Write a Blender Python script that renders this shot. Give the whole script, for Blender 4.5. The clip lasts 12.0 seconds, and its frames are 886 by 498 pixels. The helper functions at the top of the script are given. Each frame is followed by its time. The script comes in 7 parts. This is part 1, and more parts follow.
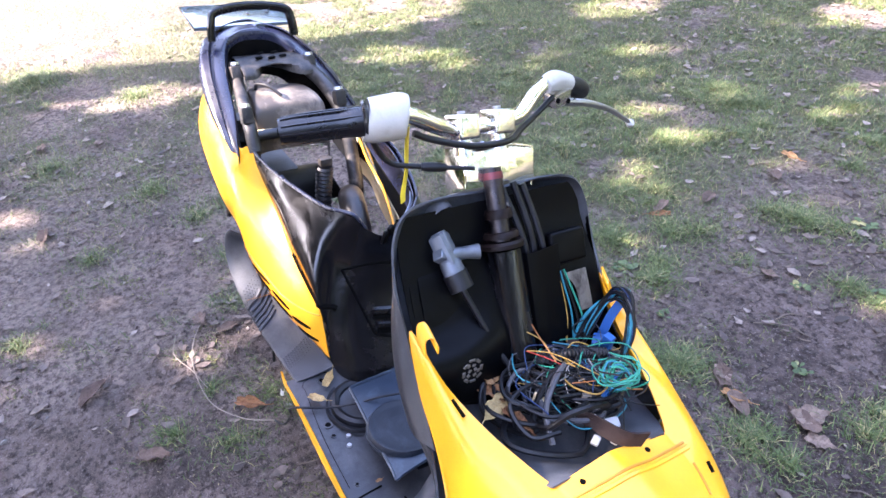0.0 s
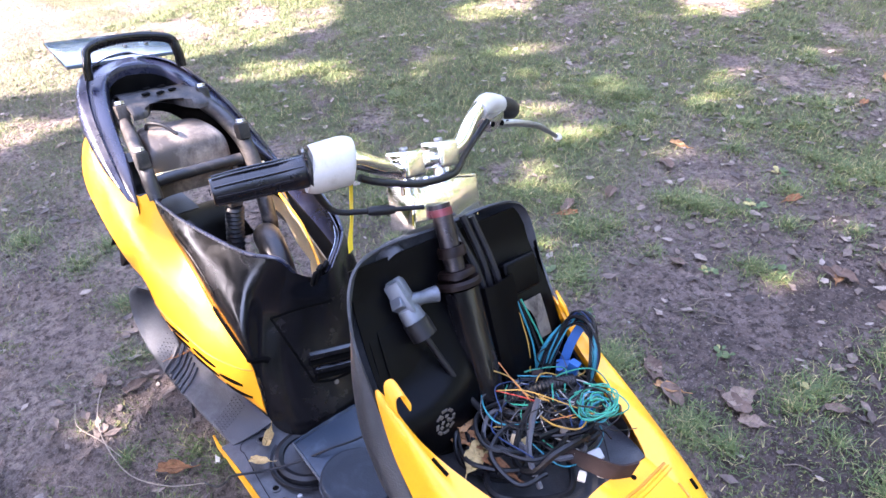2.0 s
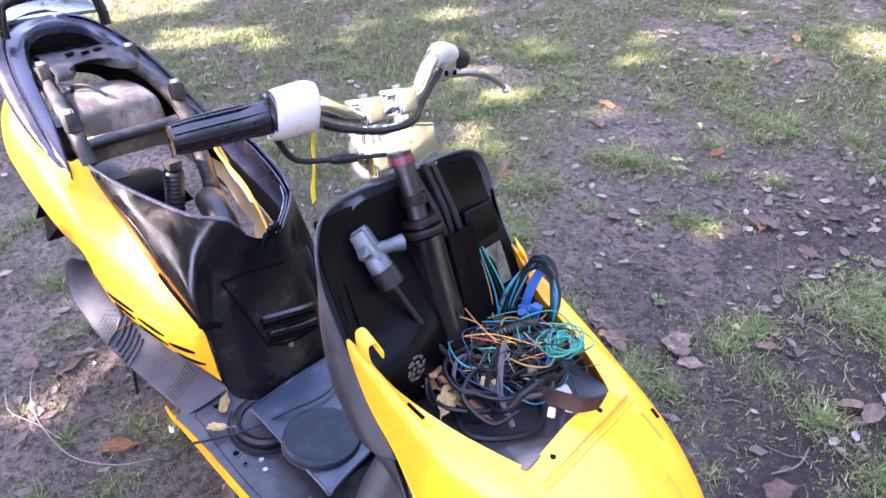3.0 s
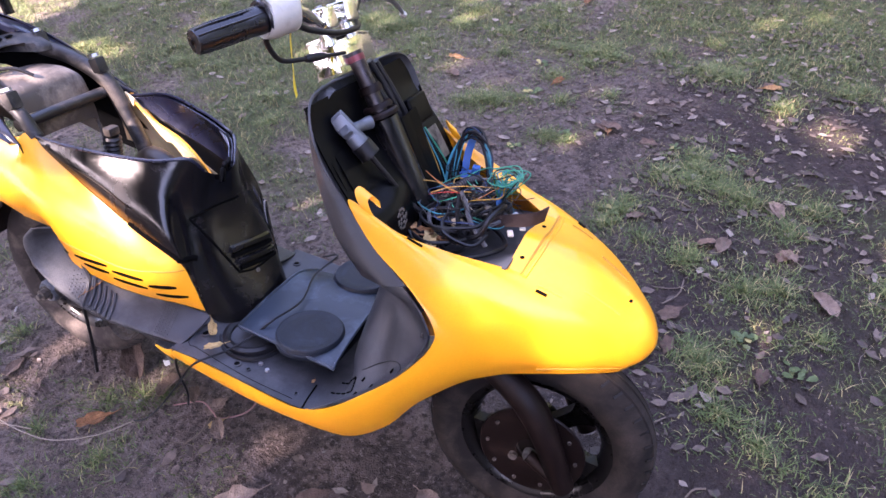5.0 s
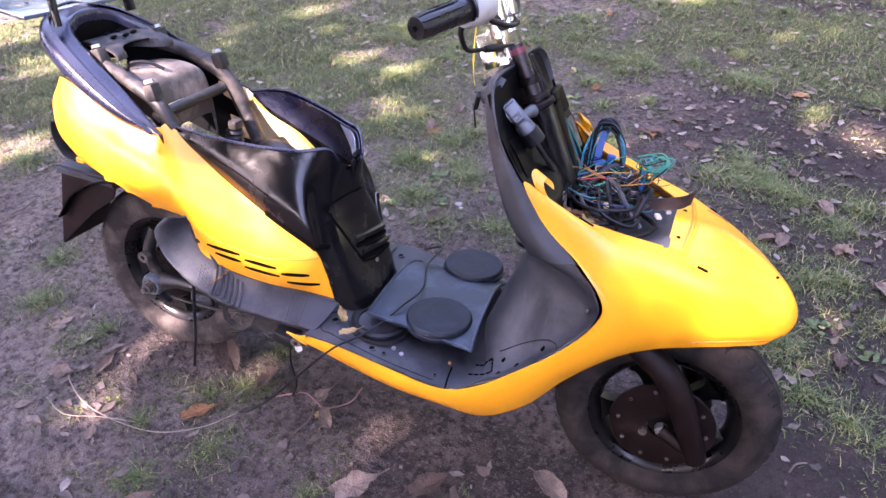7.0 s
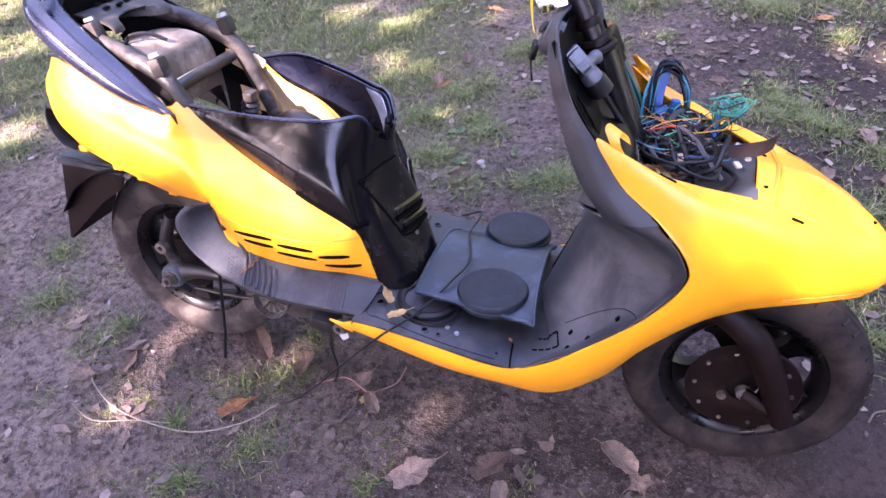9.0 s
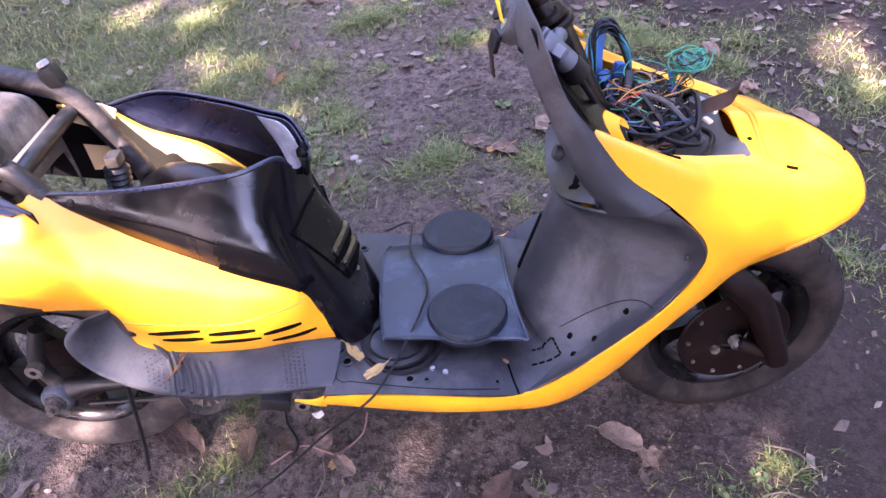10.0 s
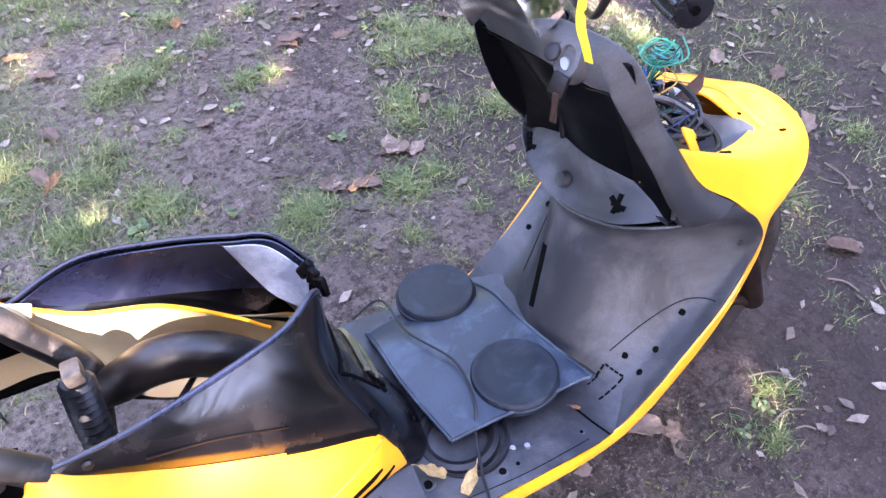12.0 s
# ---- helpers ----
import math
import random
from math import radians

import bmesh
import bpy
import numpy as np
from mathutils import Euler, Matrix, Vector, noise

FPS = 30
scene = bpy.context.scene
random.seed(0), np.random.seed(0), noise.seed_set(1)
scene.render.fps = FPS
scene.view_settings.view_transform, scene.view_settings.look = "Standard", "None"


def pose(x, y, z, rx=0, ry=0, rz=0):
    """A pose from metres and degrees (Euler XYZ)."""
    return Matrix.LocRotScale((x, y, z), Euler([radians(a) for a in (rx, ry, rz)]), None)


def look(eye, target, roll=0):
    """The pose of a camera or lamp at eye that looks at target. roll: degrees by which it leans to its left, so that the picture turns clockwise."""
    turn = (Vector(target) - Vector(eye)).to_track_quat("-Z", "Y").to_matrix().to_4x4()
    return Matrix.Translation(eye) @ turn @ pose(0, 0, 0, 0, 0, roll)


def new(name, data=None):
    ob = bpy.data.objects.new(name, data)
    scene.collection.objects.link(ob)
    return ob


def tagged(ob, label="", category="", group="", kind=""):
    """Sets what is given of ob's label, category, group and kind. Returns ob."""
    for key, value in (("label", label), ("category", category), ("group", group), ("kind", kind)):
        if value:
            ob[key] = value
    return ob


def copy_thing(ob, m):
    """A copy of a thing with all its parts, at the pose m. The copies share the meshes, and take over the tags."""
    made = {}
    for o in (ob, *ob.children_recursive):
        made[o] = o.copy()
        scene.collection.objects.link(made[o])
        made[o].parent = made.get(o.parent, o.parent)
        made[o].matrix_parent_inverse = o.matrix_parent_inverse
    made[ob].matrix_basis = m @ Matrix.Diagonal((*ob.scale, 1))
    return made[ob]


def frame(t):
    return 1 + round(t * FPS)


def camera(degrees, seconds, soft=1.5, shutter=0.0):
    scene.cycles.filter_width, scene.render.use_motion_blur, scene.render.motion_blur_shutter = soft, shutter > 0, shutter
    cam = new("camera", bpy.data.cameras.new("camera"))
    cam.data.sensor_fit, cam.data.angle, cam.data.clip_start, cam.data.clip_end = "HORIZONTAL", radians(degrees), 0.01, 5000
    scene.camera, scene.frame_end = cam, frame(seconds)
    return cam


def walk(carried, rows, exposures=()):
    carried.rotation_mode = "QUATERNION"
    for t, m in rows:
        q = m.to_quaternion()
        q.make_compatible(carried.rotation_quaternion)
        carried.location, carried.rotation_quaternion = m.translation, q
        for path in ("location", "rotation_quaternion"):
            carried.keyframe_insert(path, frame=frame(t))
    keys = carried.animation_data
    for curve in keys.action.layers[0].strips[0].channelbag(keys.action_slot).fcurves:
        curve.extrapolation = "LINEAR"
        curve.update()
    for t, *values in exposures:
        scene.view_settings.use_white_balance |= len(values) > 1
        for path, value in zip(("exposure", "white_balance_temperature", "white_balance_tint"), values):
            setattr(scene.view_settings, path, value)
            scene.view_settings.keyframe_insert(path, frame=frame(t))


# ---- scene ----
from mathutils.bvhtree import BVHTree

cam = camera(64.7, 12.0)
PATH = [
    (0, (0.35, -0.361, 1.467), (-1.07, 0.371, 0.264), -5.9),
    (0.5, (0.291, -0.359, 1.464), (-1.051, 0.469, 0.235), -4.7),
    (1, (0.257, -0.361, 1.47), (-1.075, 0.528, 0.271), -4.9),
    (1.5, (0.25, -0.369, 1.475), (-1.026, 0.57, 0.255), -4.7),
    (2, (0.225, -0.385, 1.482), (-1.007, 0.605, 0.256), -5.2),
    (2.5, (0.206, -0.392, 1.482), (-0.922, 0.646, 0.197), -5.7),
    (3, (0.203, -0.44, 1.457), (-0.848, 0.664, 0.162), -2.7),
    (3.5, (0.248, -0.513, 1.435), (-0.587, 0.761, 0.139), 0.1),
    (3.7, (0.265, -0.563, 1.431), (-0.504, 0.732, 0.116), -1.5),
    (5.3, (0.213, -0.861, 1.456), (-0.488, 0.491, 0.159), -4.0),
    (5.5, (0.169, -0.89, 1.458), (-0.513, 0.477, 0.168), -3.6),
    (6, (0.054, -0.962, 1.461), (-0.567, 0.428, 0.164), -2.8),
    (6.5, (-0.026, -1.019, 1.461), (-0.65, 0.384, 0.179), -1.9),
    (8.3, (-0.071, -1.048, 1.455), (-0.677, 0.372, 0.184), -1.8),
    (8.5, (-0.094, -1.04, 1.457), (-0.692, 0.362, 0.162), -2.5),
    (9, (-0.203, -0.971, 1.411), (-0.772, 0.363, 0.033), -5.7),
    (9.5, (-0.365, -0.881, 1.397), (-0.686, 0.456, -0.056), -6.7),
    (10, (-0.5, -0.799, 1.383), (-0.549, 0.53, -0.111), -5.5),
    (10.5, (-0.653, -0.735, 1.384), (-0.426, 0.547, -0.135), -6.3),
    (11, (-0.765, -0.672, 1.363), (-0.396, 0.549, -0.177), -3.2),
    (11.5, (-0.836, -0.575, 1.355), (-0.401, 0.58, -0.219), -3.2),
    (12, (-0.906, -0.483, 1.364), (-0.216, 0.615, -0.159), 0.8),
]
LIGHT = [(0.0, 4.28, 6350, 27), (2.5, 4.36, 6400, 31), (3.0, 4.46, 6430, 35), (3.5, 4.48, 6450, 37), (5.5, 3.78, 6700, 41), (6.5, 4.04, 6650, 42), (8.5, 4.12, 6650, 46), (9.0, 4.2, 6600, 46), (10.0, 4.26, 6600, 46), (10.5, 4.52, 6600, 43), (11.5, 4.66, 6680, 38), (12.0, 4.78, 6430, 32)]
walk(cam, [(t, look(eye, target, roll)) for t, eye, target, roll in PATH], LIGHT)

# ---- world, sun and light ----
SUN_AZ, SUN_EL = 248.0, 42.0          # degrees: towards the sun, from +x anticlockwise; height
world = bpy.data.worlds.new("sky")
scene.world = world
world.use_nodes = True
wn = world.node_tree.nodes
sky = wn.new("ShaderNodeTexSky")
sky.sky_type = "NISHITA"
sky.sun_disc = False
sky.dust_density, sky.ozone_density = 2.5, 0.7
sky.sun_elevation = radians(SUN_EL)
sky.sun_rotation = radians(90 - SUN_AZ)
wn["Background"].inputs["Strength"].default_value = 0.15
world.node_tree.links.new(sky.outputs["Color"], wn["Background"].inputs["Color"])
sun_dir = Vector((math.cos(radians(SUN_AZ)) * math.cos(radians(SUN_EL)), math.sin(radians(SUN_AZ)) * math.cos(radians(SUN_EL)), math.sin(radians(SUN_EL))))
lamp = bpy.data.lights.new("sun", "SUN")
lamp.energy, lamp.angle, lamp.color = 3.4, radians(0.53), (1.0, 0.93, 0.82)
sun = new("sun", lamp)
sun.matrix_world = look(sun_dir * 30, (0, 0, 0))


# ---- materials ----
def material(name, rough=0.5, metal=0.0, coat=0.0, spec=0.5):
    m = bpy.data.materials.new(name)
    m.use_nodes = True
    b = m.node_tree.nodes["Principled BSDF"]
    b.inputs["Roughness"].default_value = rough
    b.inputs["Metallic"].default_value = metal
    b.inputs["Coat Weight"].default_value = coat
    b.inputs["Coat Roughness"].default_value = 0.08
    b.inputs["Specular IOR Level"].default_value = spec
    return m, m.node_tree, b


def mix_colours(nt, fac, a, b):
    n = nt.nodes.new("ShaderNodeMix")
    n.data_type = "RGBA"
    for socket, v in ((n.inputs[6], a), (n.inputs[7], b)):
        if isinstance(v, tuple):
            socket.default_value = (*v, 1)
        else:
            nt.links.new(v, socket)
    nt.links.new(fac, n.inputs[0])
    return n.outputs[2]


def noise_node(nt, scale, detail=4, rough=0.6, coords=None, distort=0.0):
    n = nt.nodes.new("ShaderNodeTexNoise")
    n.inputs["Scale"].default_value, n.inputs["Detail"].default_value, n.inputs["Roughness"].default_value = scale, detail, rough
    n.inputs["Distortion"].default_value = distort
    if coords is None:
        coords = nt.nodes.new("ShaderNodeTexCoord").outputs["Object"]
    nt.links.new(coords, n.inputs["Vector"])
    return n.outputs["Fac"]


def ramp(nt, fac, lo, hi, a=0.0, b=1.0):
    n = nt.nodes.new("ShaderNodeMapRange")
    for k, v in zip(("From Min", "From Max", "To Min", "To Max"), (lo, hi, a, b)):
        n.inputs[k].default_value = v
    nt.links.new(fac, n.inputs["Value"])
    return n.outputs["Result"]


def bump(nt, b, height, strength, distance):
    n = nt.nodes.new("ShaderNodeBump")
    n.inputs["Strength"].default_value, n.inputs["Distance"].default_value = strength, distance
    nt.links.new(height, n.inputs["Height"])
    nt.links.new(n.outputs["Normal"], b.inputs["Normal"])


def worn(name, base, dirt, rough=(0.3, 0.5), metal=0.0, coat=0.0, dirt_scale=7.0, dirt_from=0.55, grain=300.0, grain_bump=0.05, spec=0.5, wave=0.0):
    """A base colour with patchy dirt on it, fine grain, and roughness that follows the dirt."""
    m, nt, b = material(name, rough[0], metal, coat, spec)
    big = noise_node(nt, dirt_scale, 6, 0.65, distort=0.4)
    fine = noise_node(nt, grain, 2, 0.5)
    mask = ramp(nt, big, dirt_from, dirt_from + 0.22)
    col = mix_colours(nt, mask, base, dirt)
    dark = tuple(0.82 * c for c in base)
    col = mix_colours(nt, ramp(nt, fine, 0.3, 0.75, 0.0, 0.35), col, dark)
    nt.links.new(col, b.inputs["Base Color"])
    nt.links.new(ramp(nt, big, dirt_from - 0.2, dirt_from + 0.25, rough[0], rough[1]), b.inputs["Roughness"])
    if wave:
        bump(nt, b, noise_node(nt, 11.0, 3, 0.5, distort=1.2), wave, 0.02)
    elif grain_bump:
        bump(nt, b, fine, grain_bump, 0.002)
    return m


def plain(name, base, rough=0.5, metal=0.0, coat=0.0, spec=0.3):
    return worn(name, base, tuple(0.6 * c for c in base), (rough, min(1.0, rough + 0.2)), metal, coat, 30.0, 0.58, 500.0, 0.02, spec)


M_YELLOW = worn("yellow_paint", (0.86, 0.345, 0.008), (0.74, 0.29, 0.014), (0.28, 0.46), 0.0, 0.15, 5.0, 0.58, 260.0, 0.015)
M_GLOSS = worn("black_gloss_plastic", (0.0040, 0.0036, 0.0042), (0.018, 0.014, 0.013), (0.10, 0.42), 0.0, 0.0, 11.0, 0.54, 200.0, 0.02, 0.45, 0.06)
M_RAIL = worn("blue_black_plastic", (0.010, 0.012, 0.028), (0.050, 0.056, 0.085), (0.20, 0.45), 0.0, 0.1, 9.0, 0.55, 260.0, 0.03, 0.5)
M_GREY = worn("grained_grey_plastic", (0.015, 0.0168, 0.0205), (0.074, 0.076, 0.082), (0.36, 0.66), 0.0, 0.0, 7.0, 0.45, 420.0, 0.25, 0.50)
M_BOX = worn("blue_grey_rubbed_plastic", (0.010, 0.020, 0.036), (0.064, 0.092, 0.124), (0.32, 0.62), 0.0, 0.0, 15.0, 0.50, 320.0, 0.15)
M_PAD = worn("dark_pad_rubber", (0.0055, 0.0090, 0.015), (0.024, 0.033, 0.046), (0.42, 0.7), 0.0, 0.0, 22.0, 0.52, 300.0, 0.2, 0.28)
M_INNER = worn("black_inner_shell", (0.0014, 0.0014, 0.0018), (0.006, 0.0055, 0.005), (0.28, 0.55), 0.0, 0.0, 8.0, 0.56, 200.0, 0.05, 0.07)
M_CREAM = worn("cream_bare_plastic", (0.68, 0.53, 0.30), (0.44, 0.32, 0.15), (0.45, 0.7), 0.0, 0.0, 5.0, 0.57, 200.0, 0.05)
M_STEEL = worn("black_painted_steel", (0.009, 0.008, 0.008), (0.120, 0.098, 0.080), (0.30, 0.78), 0.0, 0.0, 16.0, 0.51, 250.0, 0.08, 0.45)
M_DUSTY = worn("dusty_grey_metal", (0.075, 0.060, 0.049), (0.30, 0.25, 0.20), (0.40, 0.85), 0.2, 0.0, 14.0, 0.47, 250.0, 0.15)
# front tyre: dusty rubber darkened to hold the shade under the nose
M_SHADED_TYRE = worn("shaded_dusty_tyre_rubber", (0.010, 0.0085, 0.008), (0.040, 0.032, 0.027), (0.72, 0.95), 0.0, 0.0, 13.0, 0.42, 260.0, 0.25, 0.15)
M_DUSTY_TYRE = worn("pale_dusty_tyre_rubber", (0.032, 0.027, 0.025), (0.115, 0.095, 0.082), (0.75, 0.95), 0.0, 0.0, 11.0, 0.42, 260.0, 0.25, 0.15)
M_RUBBER = worn("black_rubber", (0.0045, 0.0045, 0.006), (0.022, 0.022, 0.025), (0.38, 0.7), 0.0, 0.0, 14.0, 0.55, 300.0, 0.15, 0.35)
M_RIM = worn("dark_wheel_paint", (0.003, 0.0026, 0.0028), (0.026, 0.018, 0.014), (0.2, 0.7), 0.0, 0.0, 11.0, 0.57, 250.0, 0.06, 0.24)
M_DISC = worn("stained_brake_steel", (0.007, 0.0036, 0.0030), (0.026, 0.014, 0.010), (0.36, 0.7), 0.0, 0.0, 14.0, 0.54, 250.0, 0.06, 0.14)
M_CHROME = worn("chrome", (0.82, 0.82, 0.81), (0.45, 0.42, 0.38), (0.08, 0.35), 1.0, 0.0, 16.0, 0.60, 250.0, 0.01, 0.5, 0.06)
M_ALU = worn("cast_aluminium", (0.42, 0.42, 0.42), (0.22, 0.21, 0.20), (0.30, 0.6), 0.9, 0.0, 14.0, 0.55, 250.0, 0.08)
M_IVORY = worn("ivory_plastic", (0.42, 0.40, 0.35), (0.24, 0.21, 0.17), (0.4, 0.6), 0.0, 0.0, 14.0, 0.52, 250.0, 0.05)
M_SILVERTAPE = worn("silver_tape", (0.34, 0.34, 0.33), (0.2, 0.2, 0.19), (0.4, 0.6), 0.4, 0.0, 14.0, 0.55, 250.0, 0.05)
M_DARKHOLE = worn("dark_gap", (0.002, 0.002, 0.002), (0.003, 0.003, 0.003), (0.9, 1.0), spec=0.05)
M_BLUETAPE = plain("blue_tape", (0.015, 0.085, 0.26), 0.4)
# dark gloss plate; its base is lightened to carry the sky's reflection
M_PLATE = worn("sky_tinted_gloss_plate", (0.10, 0.13, 0.15), (0.17, 0.20, 0.22), (0.10, 0.3), 0.0, 1.0, 8.0, 0.55, 200.0, 0.01)
M_RIBBON = plain("yellow_ribbon", (0.75, 0.55, 0.03), 0.5)
M_RUST = worn("rusty_metal", (0.030, 0.016, 0.012), (0.018, 0.010, 0.008), (0.7, 0.9), 0.3, 0.0, 40.0, 0.5, 400.0, 0.3)
M_STEM = worn("stained_stem_steel", (0.030, 0.024, 0.024), (0.110, 0.090, 0.082), (0.22, 0.6), 0.6, 0.0, 26.0, 0.52, 250.0, 0.10)
M_REDOXIDE = worn("red_stained_steel", (0.17, 0.028, 0.034), (0.07, 0.02, 0.02), (0.3, 0.6), 0.3, 0.0, 30.0, 0.52, 250.0, 0.10)
M_GRIP = worn("glossy_grip_rubber", (0.0040, 0.0045, 0.0070), (0.016, 0.016, 0.019), (0.22, 0.5), 0.0, 0.0, 16.0, 0.54, 300.0, 0.10, 0.5)
M_TUBE = worn("dark_brown_frame_paint", (0.008, 0.0065, 0.006), (0.060, 0.045, 0.036), (0.28, 0.7), 0.0, 0.0, 13.0, 0.54, 250.0, 0.08, 0.4)
M_CAST = worn("dull_cast_alloy", (0.13, 0.145, 0.165), (0.06, 0.062, 0.066), (0.38, 0.65), 0.6, 0.0, 22.0, 0.50, 250.0, 0.12)
M_FLAP = worn("dark_brown_flap_plastic", (0.010, 0.0045, 0.0035), (0.030, 0.017, 0.013), (0.35, 0.7), 0.0, 0.0, 10.0, 0.55, 250.0, 0.05, 0.2)
M_GRIME = worn("grimy_alloy", (0.16, 0.14, 0.12), (0.035, 0.026, 0.02), (0.4, 0.75), 0.6, 0.0, 30.0, 0.46, 300.0, 0.2)
# patchy pale colours that stand for the sky mirrored in black plastic
M_SKY_SHEEN = worn("sky_sheen_plastic", (0.20, 0.23, 0.28), (0.66, 0.70, 0.75), (0.35, 0.5), 0.0, 0.0, 9.0, 0.40, 260.0, 0.05)
WIRE = {
    "black": plain("black_wire", (0.0035, 0.0035, 0.0042), 0.42), "grey": plain("grey_wire", (0.055, 0.055, 0.06), 0.5), "cord": plain("grey_cord", (0.20, 0.165, 0.135), 0.85),
    "green": plain("green_wire", (0.015, 0.20, 0.13), 0.4), "teal": plain("teal_wire", (0.015, 0.15, 0.19), 0.4),
    "yellow": plain("yellow_wire", (0.30, 0.17, 0.035), 0.45), "white": plain("white_wire", (0.27, 0.255, 0.23), 0.45),
    "red": plain("red_wire", (0.30, 0.03, 0.02), 0.4), "orange": plain("orange_wire", (0.28, 0.10, 0.03), 0.45),
    "blue": plain("blue_wire", (0.03, 0.10, 0.45), 0.4), "navy": plain("navy_wire", (0.012, 0.030, 0.085), 0.4), "pink": plain("pink_wire", (0.26, 0.14, 0.13), 0.6),
}


def ground_material():
    m, nt, b = material("trodden_earth", 0.9, 0.0, 0.0, 0.25)
    co = nt.nodes.new("ShaderNodeTexCoord").outputs["Object"]
    big = noise_node(nt, 0.8, 4, 0.6, co, 0.6)
    mid = noise_node(nt, 5.0, 6, 0.65, co, 0.5)
    fine = noise_node(nt, 45.0, 5, 0.7, co)
    grit = noise_node(nt, 220.0, 3, 0.6, co)
    c = mix_colours(nt, ramp(nt, mid, 0.40, 0.60), (0.054, 0.039, 0.034), (0.160, 0.122, 0.107))
    c = mix_colours(nt, ramp(nt, big, 0.44, 0.58, 0.0, 0.70), c, (0.070, 0.051, 0.043))
    c = mix_colours(nt, ramp(nt, noise_node(nt, 16.0, 6, 0.7, co, 0.6), 0.52, 0.60, 0.0, 0.75), c, (0.032, 0.022, 0.018))
    c = mix_colours(nt, ramp(nt, fine, 0.50, 0.60, 0.0, 0.85), c, (0.026, 0.018, 0.015))
    c = mix_colours(nt, ramp(nt, noise_node(nt, 110.0, 4, 0.7, co), 0.55, 0.68, 0.0, 0.6), c, (0.25, 0.205, 0.192))
    c = mix_colours(nt, ramp(nt, grit, 0.66, 0.74, 0.0, 0.5), c, (0.36, 0.31, 0.28))
    wander = nt.nodes.new("ShaderNodeTexNoise")
    wander.inputs["Scale"].default_value, wander.inputs["Detail"].default_value = 9.0, 4.0
    nt.links.new(co, wander.inputs["Vector"])
    shifted = nt.nodes.new("ShaderNodeVectorMath")
    shifted.operation = "MULTIPLY_ADD"
    shifted.inputs[1].default_value = (0.16, 0.16, 0.0)
    nt.links.new(wander.outputs["Color"], shifted.inputs[0])
    nt.links.new(co, shifted.inputs[2])
    cells = nt.nodes.new("ShaderNodeTexVoronoi")
    cells.feature = "DISTANCE_TO_EDGE"
    cells.inputs["Scale"].default_value = 9.0
    nt.links.new(shifted.outputs[0], cells.inputs["Vector"])
    crack = nt.nodes.new("ShaderNodeMath")
    crack.operation = "MULTIPLY"
    nt.links.new(ramp(nt, cells.outputs["Distance"], 0.0, 0.030, 1.0, 0.0), crack.inputs[0])
    nt.links.new(ramp(nt, noise_node(nt, 2.2, 3, 0.6, co), 0.50, 0.60), crack.inputs[1])
    c = mix_colours(nt, ramp(nt, crack.outputs[0], 0.0, 1.0, 0.0, 0.8), c, (0.022, 0.015, 0.013))
    grown = nt.nodes.new("ShaderNodeAttribute")
    grown.attribute_name = "growth"
    paled = nt.nodes.new("ShaderNodeAttribute")
    paled.attribute_name = "paleness"
    pale = mix_colours(nt, ramp(nt, fine, 0.42, 0.62), (0.250, 0.202, 0.172), (0.078, 0.059, 0.049))
    c = mix_colours(nt, ramp(nt, paled.outputs["Fac"], 0.0, 1.0, 0.0, 0.72), c, pale)
    c = mix_colours(nt, ramp(nt, paled.outputs["Fac"], 0.0, -1.0, 0.0, 0.8), c, (0.029, 0.020, 0.019))
    turf = mix_colours(nt, ramp(nt, fine, 0.35, 0.7), (0.034, 0.046, 0.015), (0.095, 0.102, 0.042))
    c = mix_colours(nt, ramp(nt, grown.outputs["Fac"], 0.05, 0.75, 0.0, 0.75), c, turf)
    nt.links.new(c, b.inputs["Base Color"])
    nt.links.new(ramp(nt, mid, 0.3, 0.7, 0.72, 0.95), b.inputs["Roughness"])
    add = nt.nodes.new("ShaderNodeMath")
    add.operation = "MULTIPLY_ADD"
    add.inputs[1].default_value = 0.5
    nt.links.new(grit, add.inputs[0])
    nt.links.new(fine, add.inputs[2])
    dents = nt.nodes.new("ShaderNodeMath")
    dents.operation = "MULTIPLY_ADD"
    dents.inputs[1].default_value = 1.6
    nt.links.new(noise_node(nt, 14.0, 5, 0.65, co, 0.8), dents.inputs[0])
    nt.links.new(add.outputs[0], dents.inputs[2])
    bump(nt, b, dents.outputs[0], 1.0, 0.028)
    return m


def leafy(name, dark, light, dry=(0.3, 0.26, 0.1)):
    """Leaves and blades: colour varies from piece to piece."""
    m, nt, b = material(name, 0.6, 0.0, 0.0, 0.35)
    geo = nt.nodes.new("ShaderNodeNewGeometry").outputs["Random Per Island"]
    c = mix_colours(nt, geo, dark, light)
    c = mix_colours(nt, ramp(nt, geo, 0.80, 0.90), c, dry)
    c = mix_colours(nt, ramp(nt, noise_node(nt, 60.0, 3), 0.4, 0.7, 0.0, 0.5), c, tuple(0.6 * v for v in dark))
    nt.links.new(c, b.inputs["Base Color"])
    return m


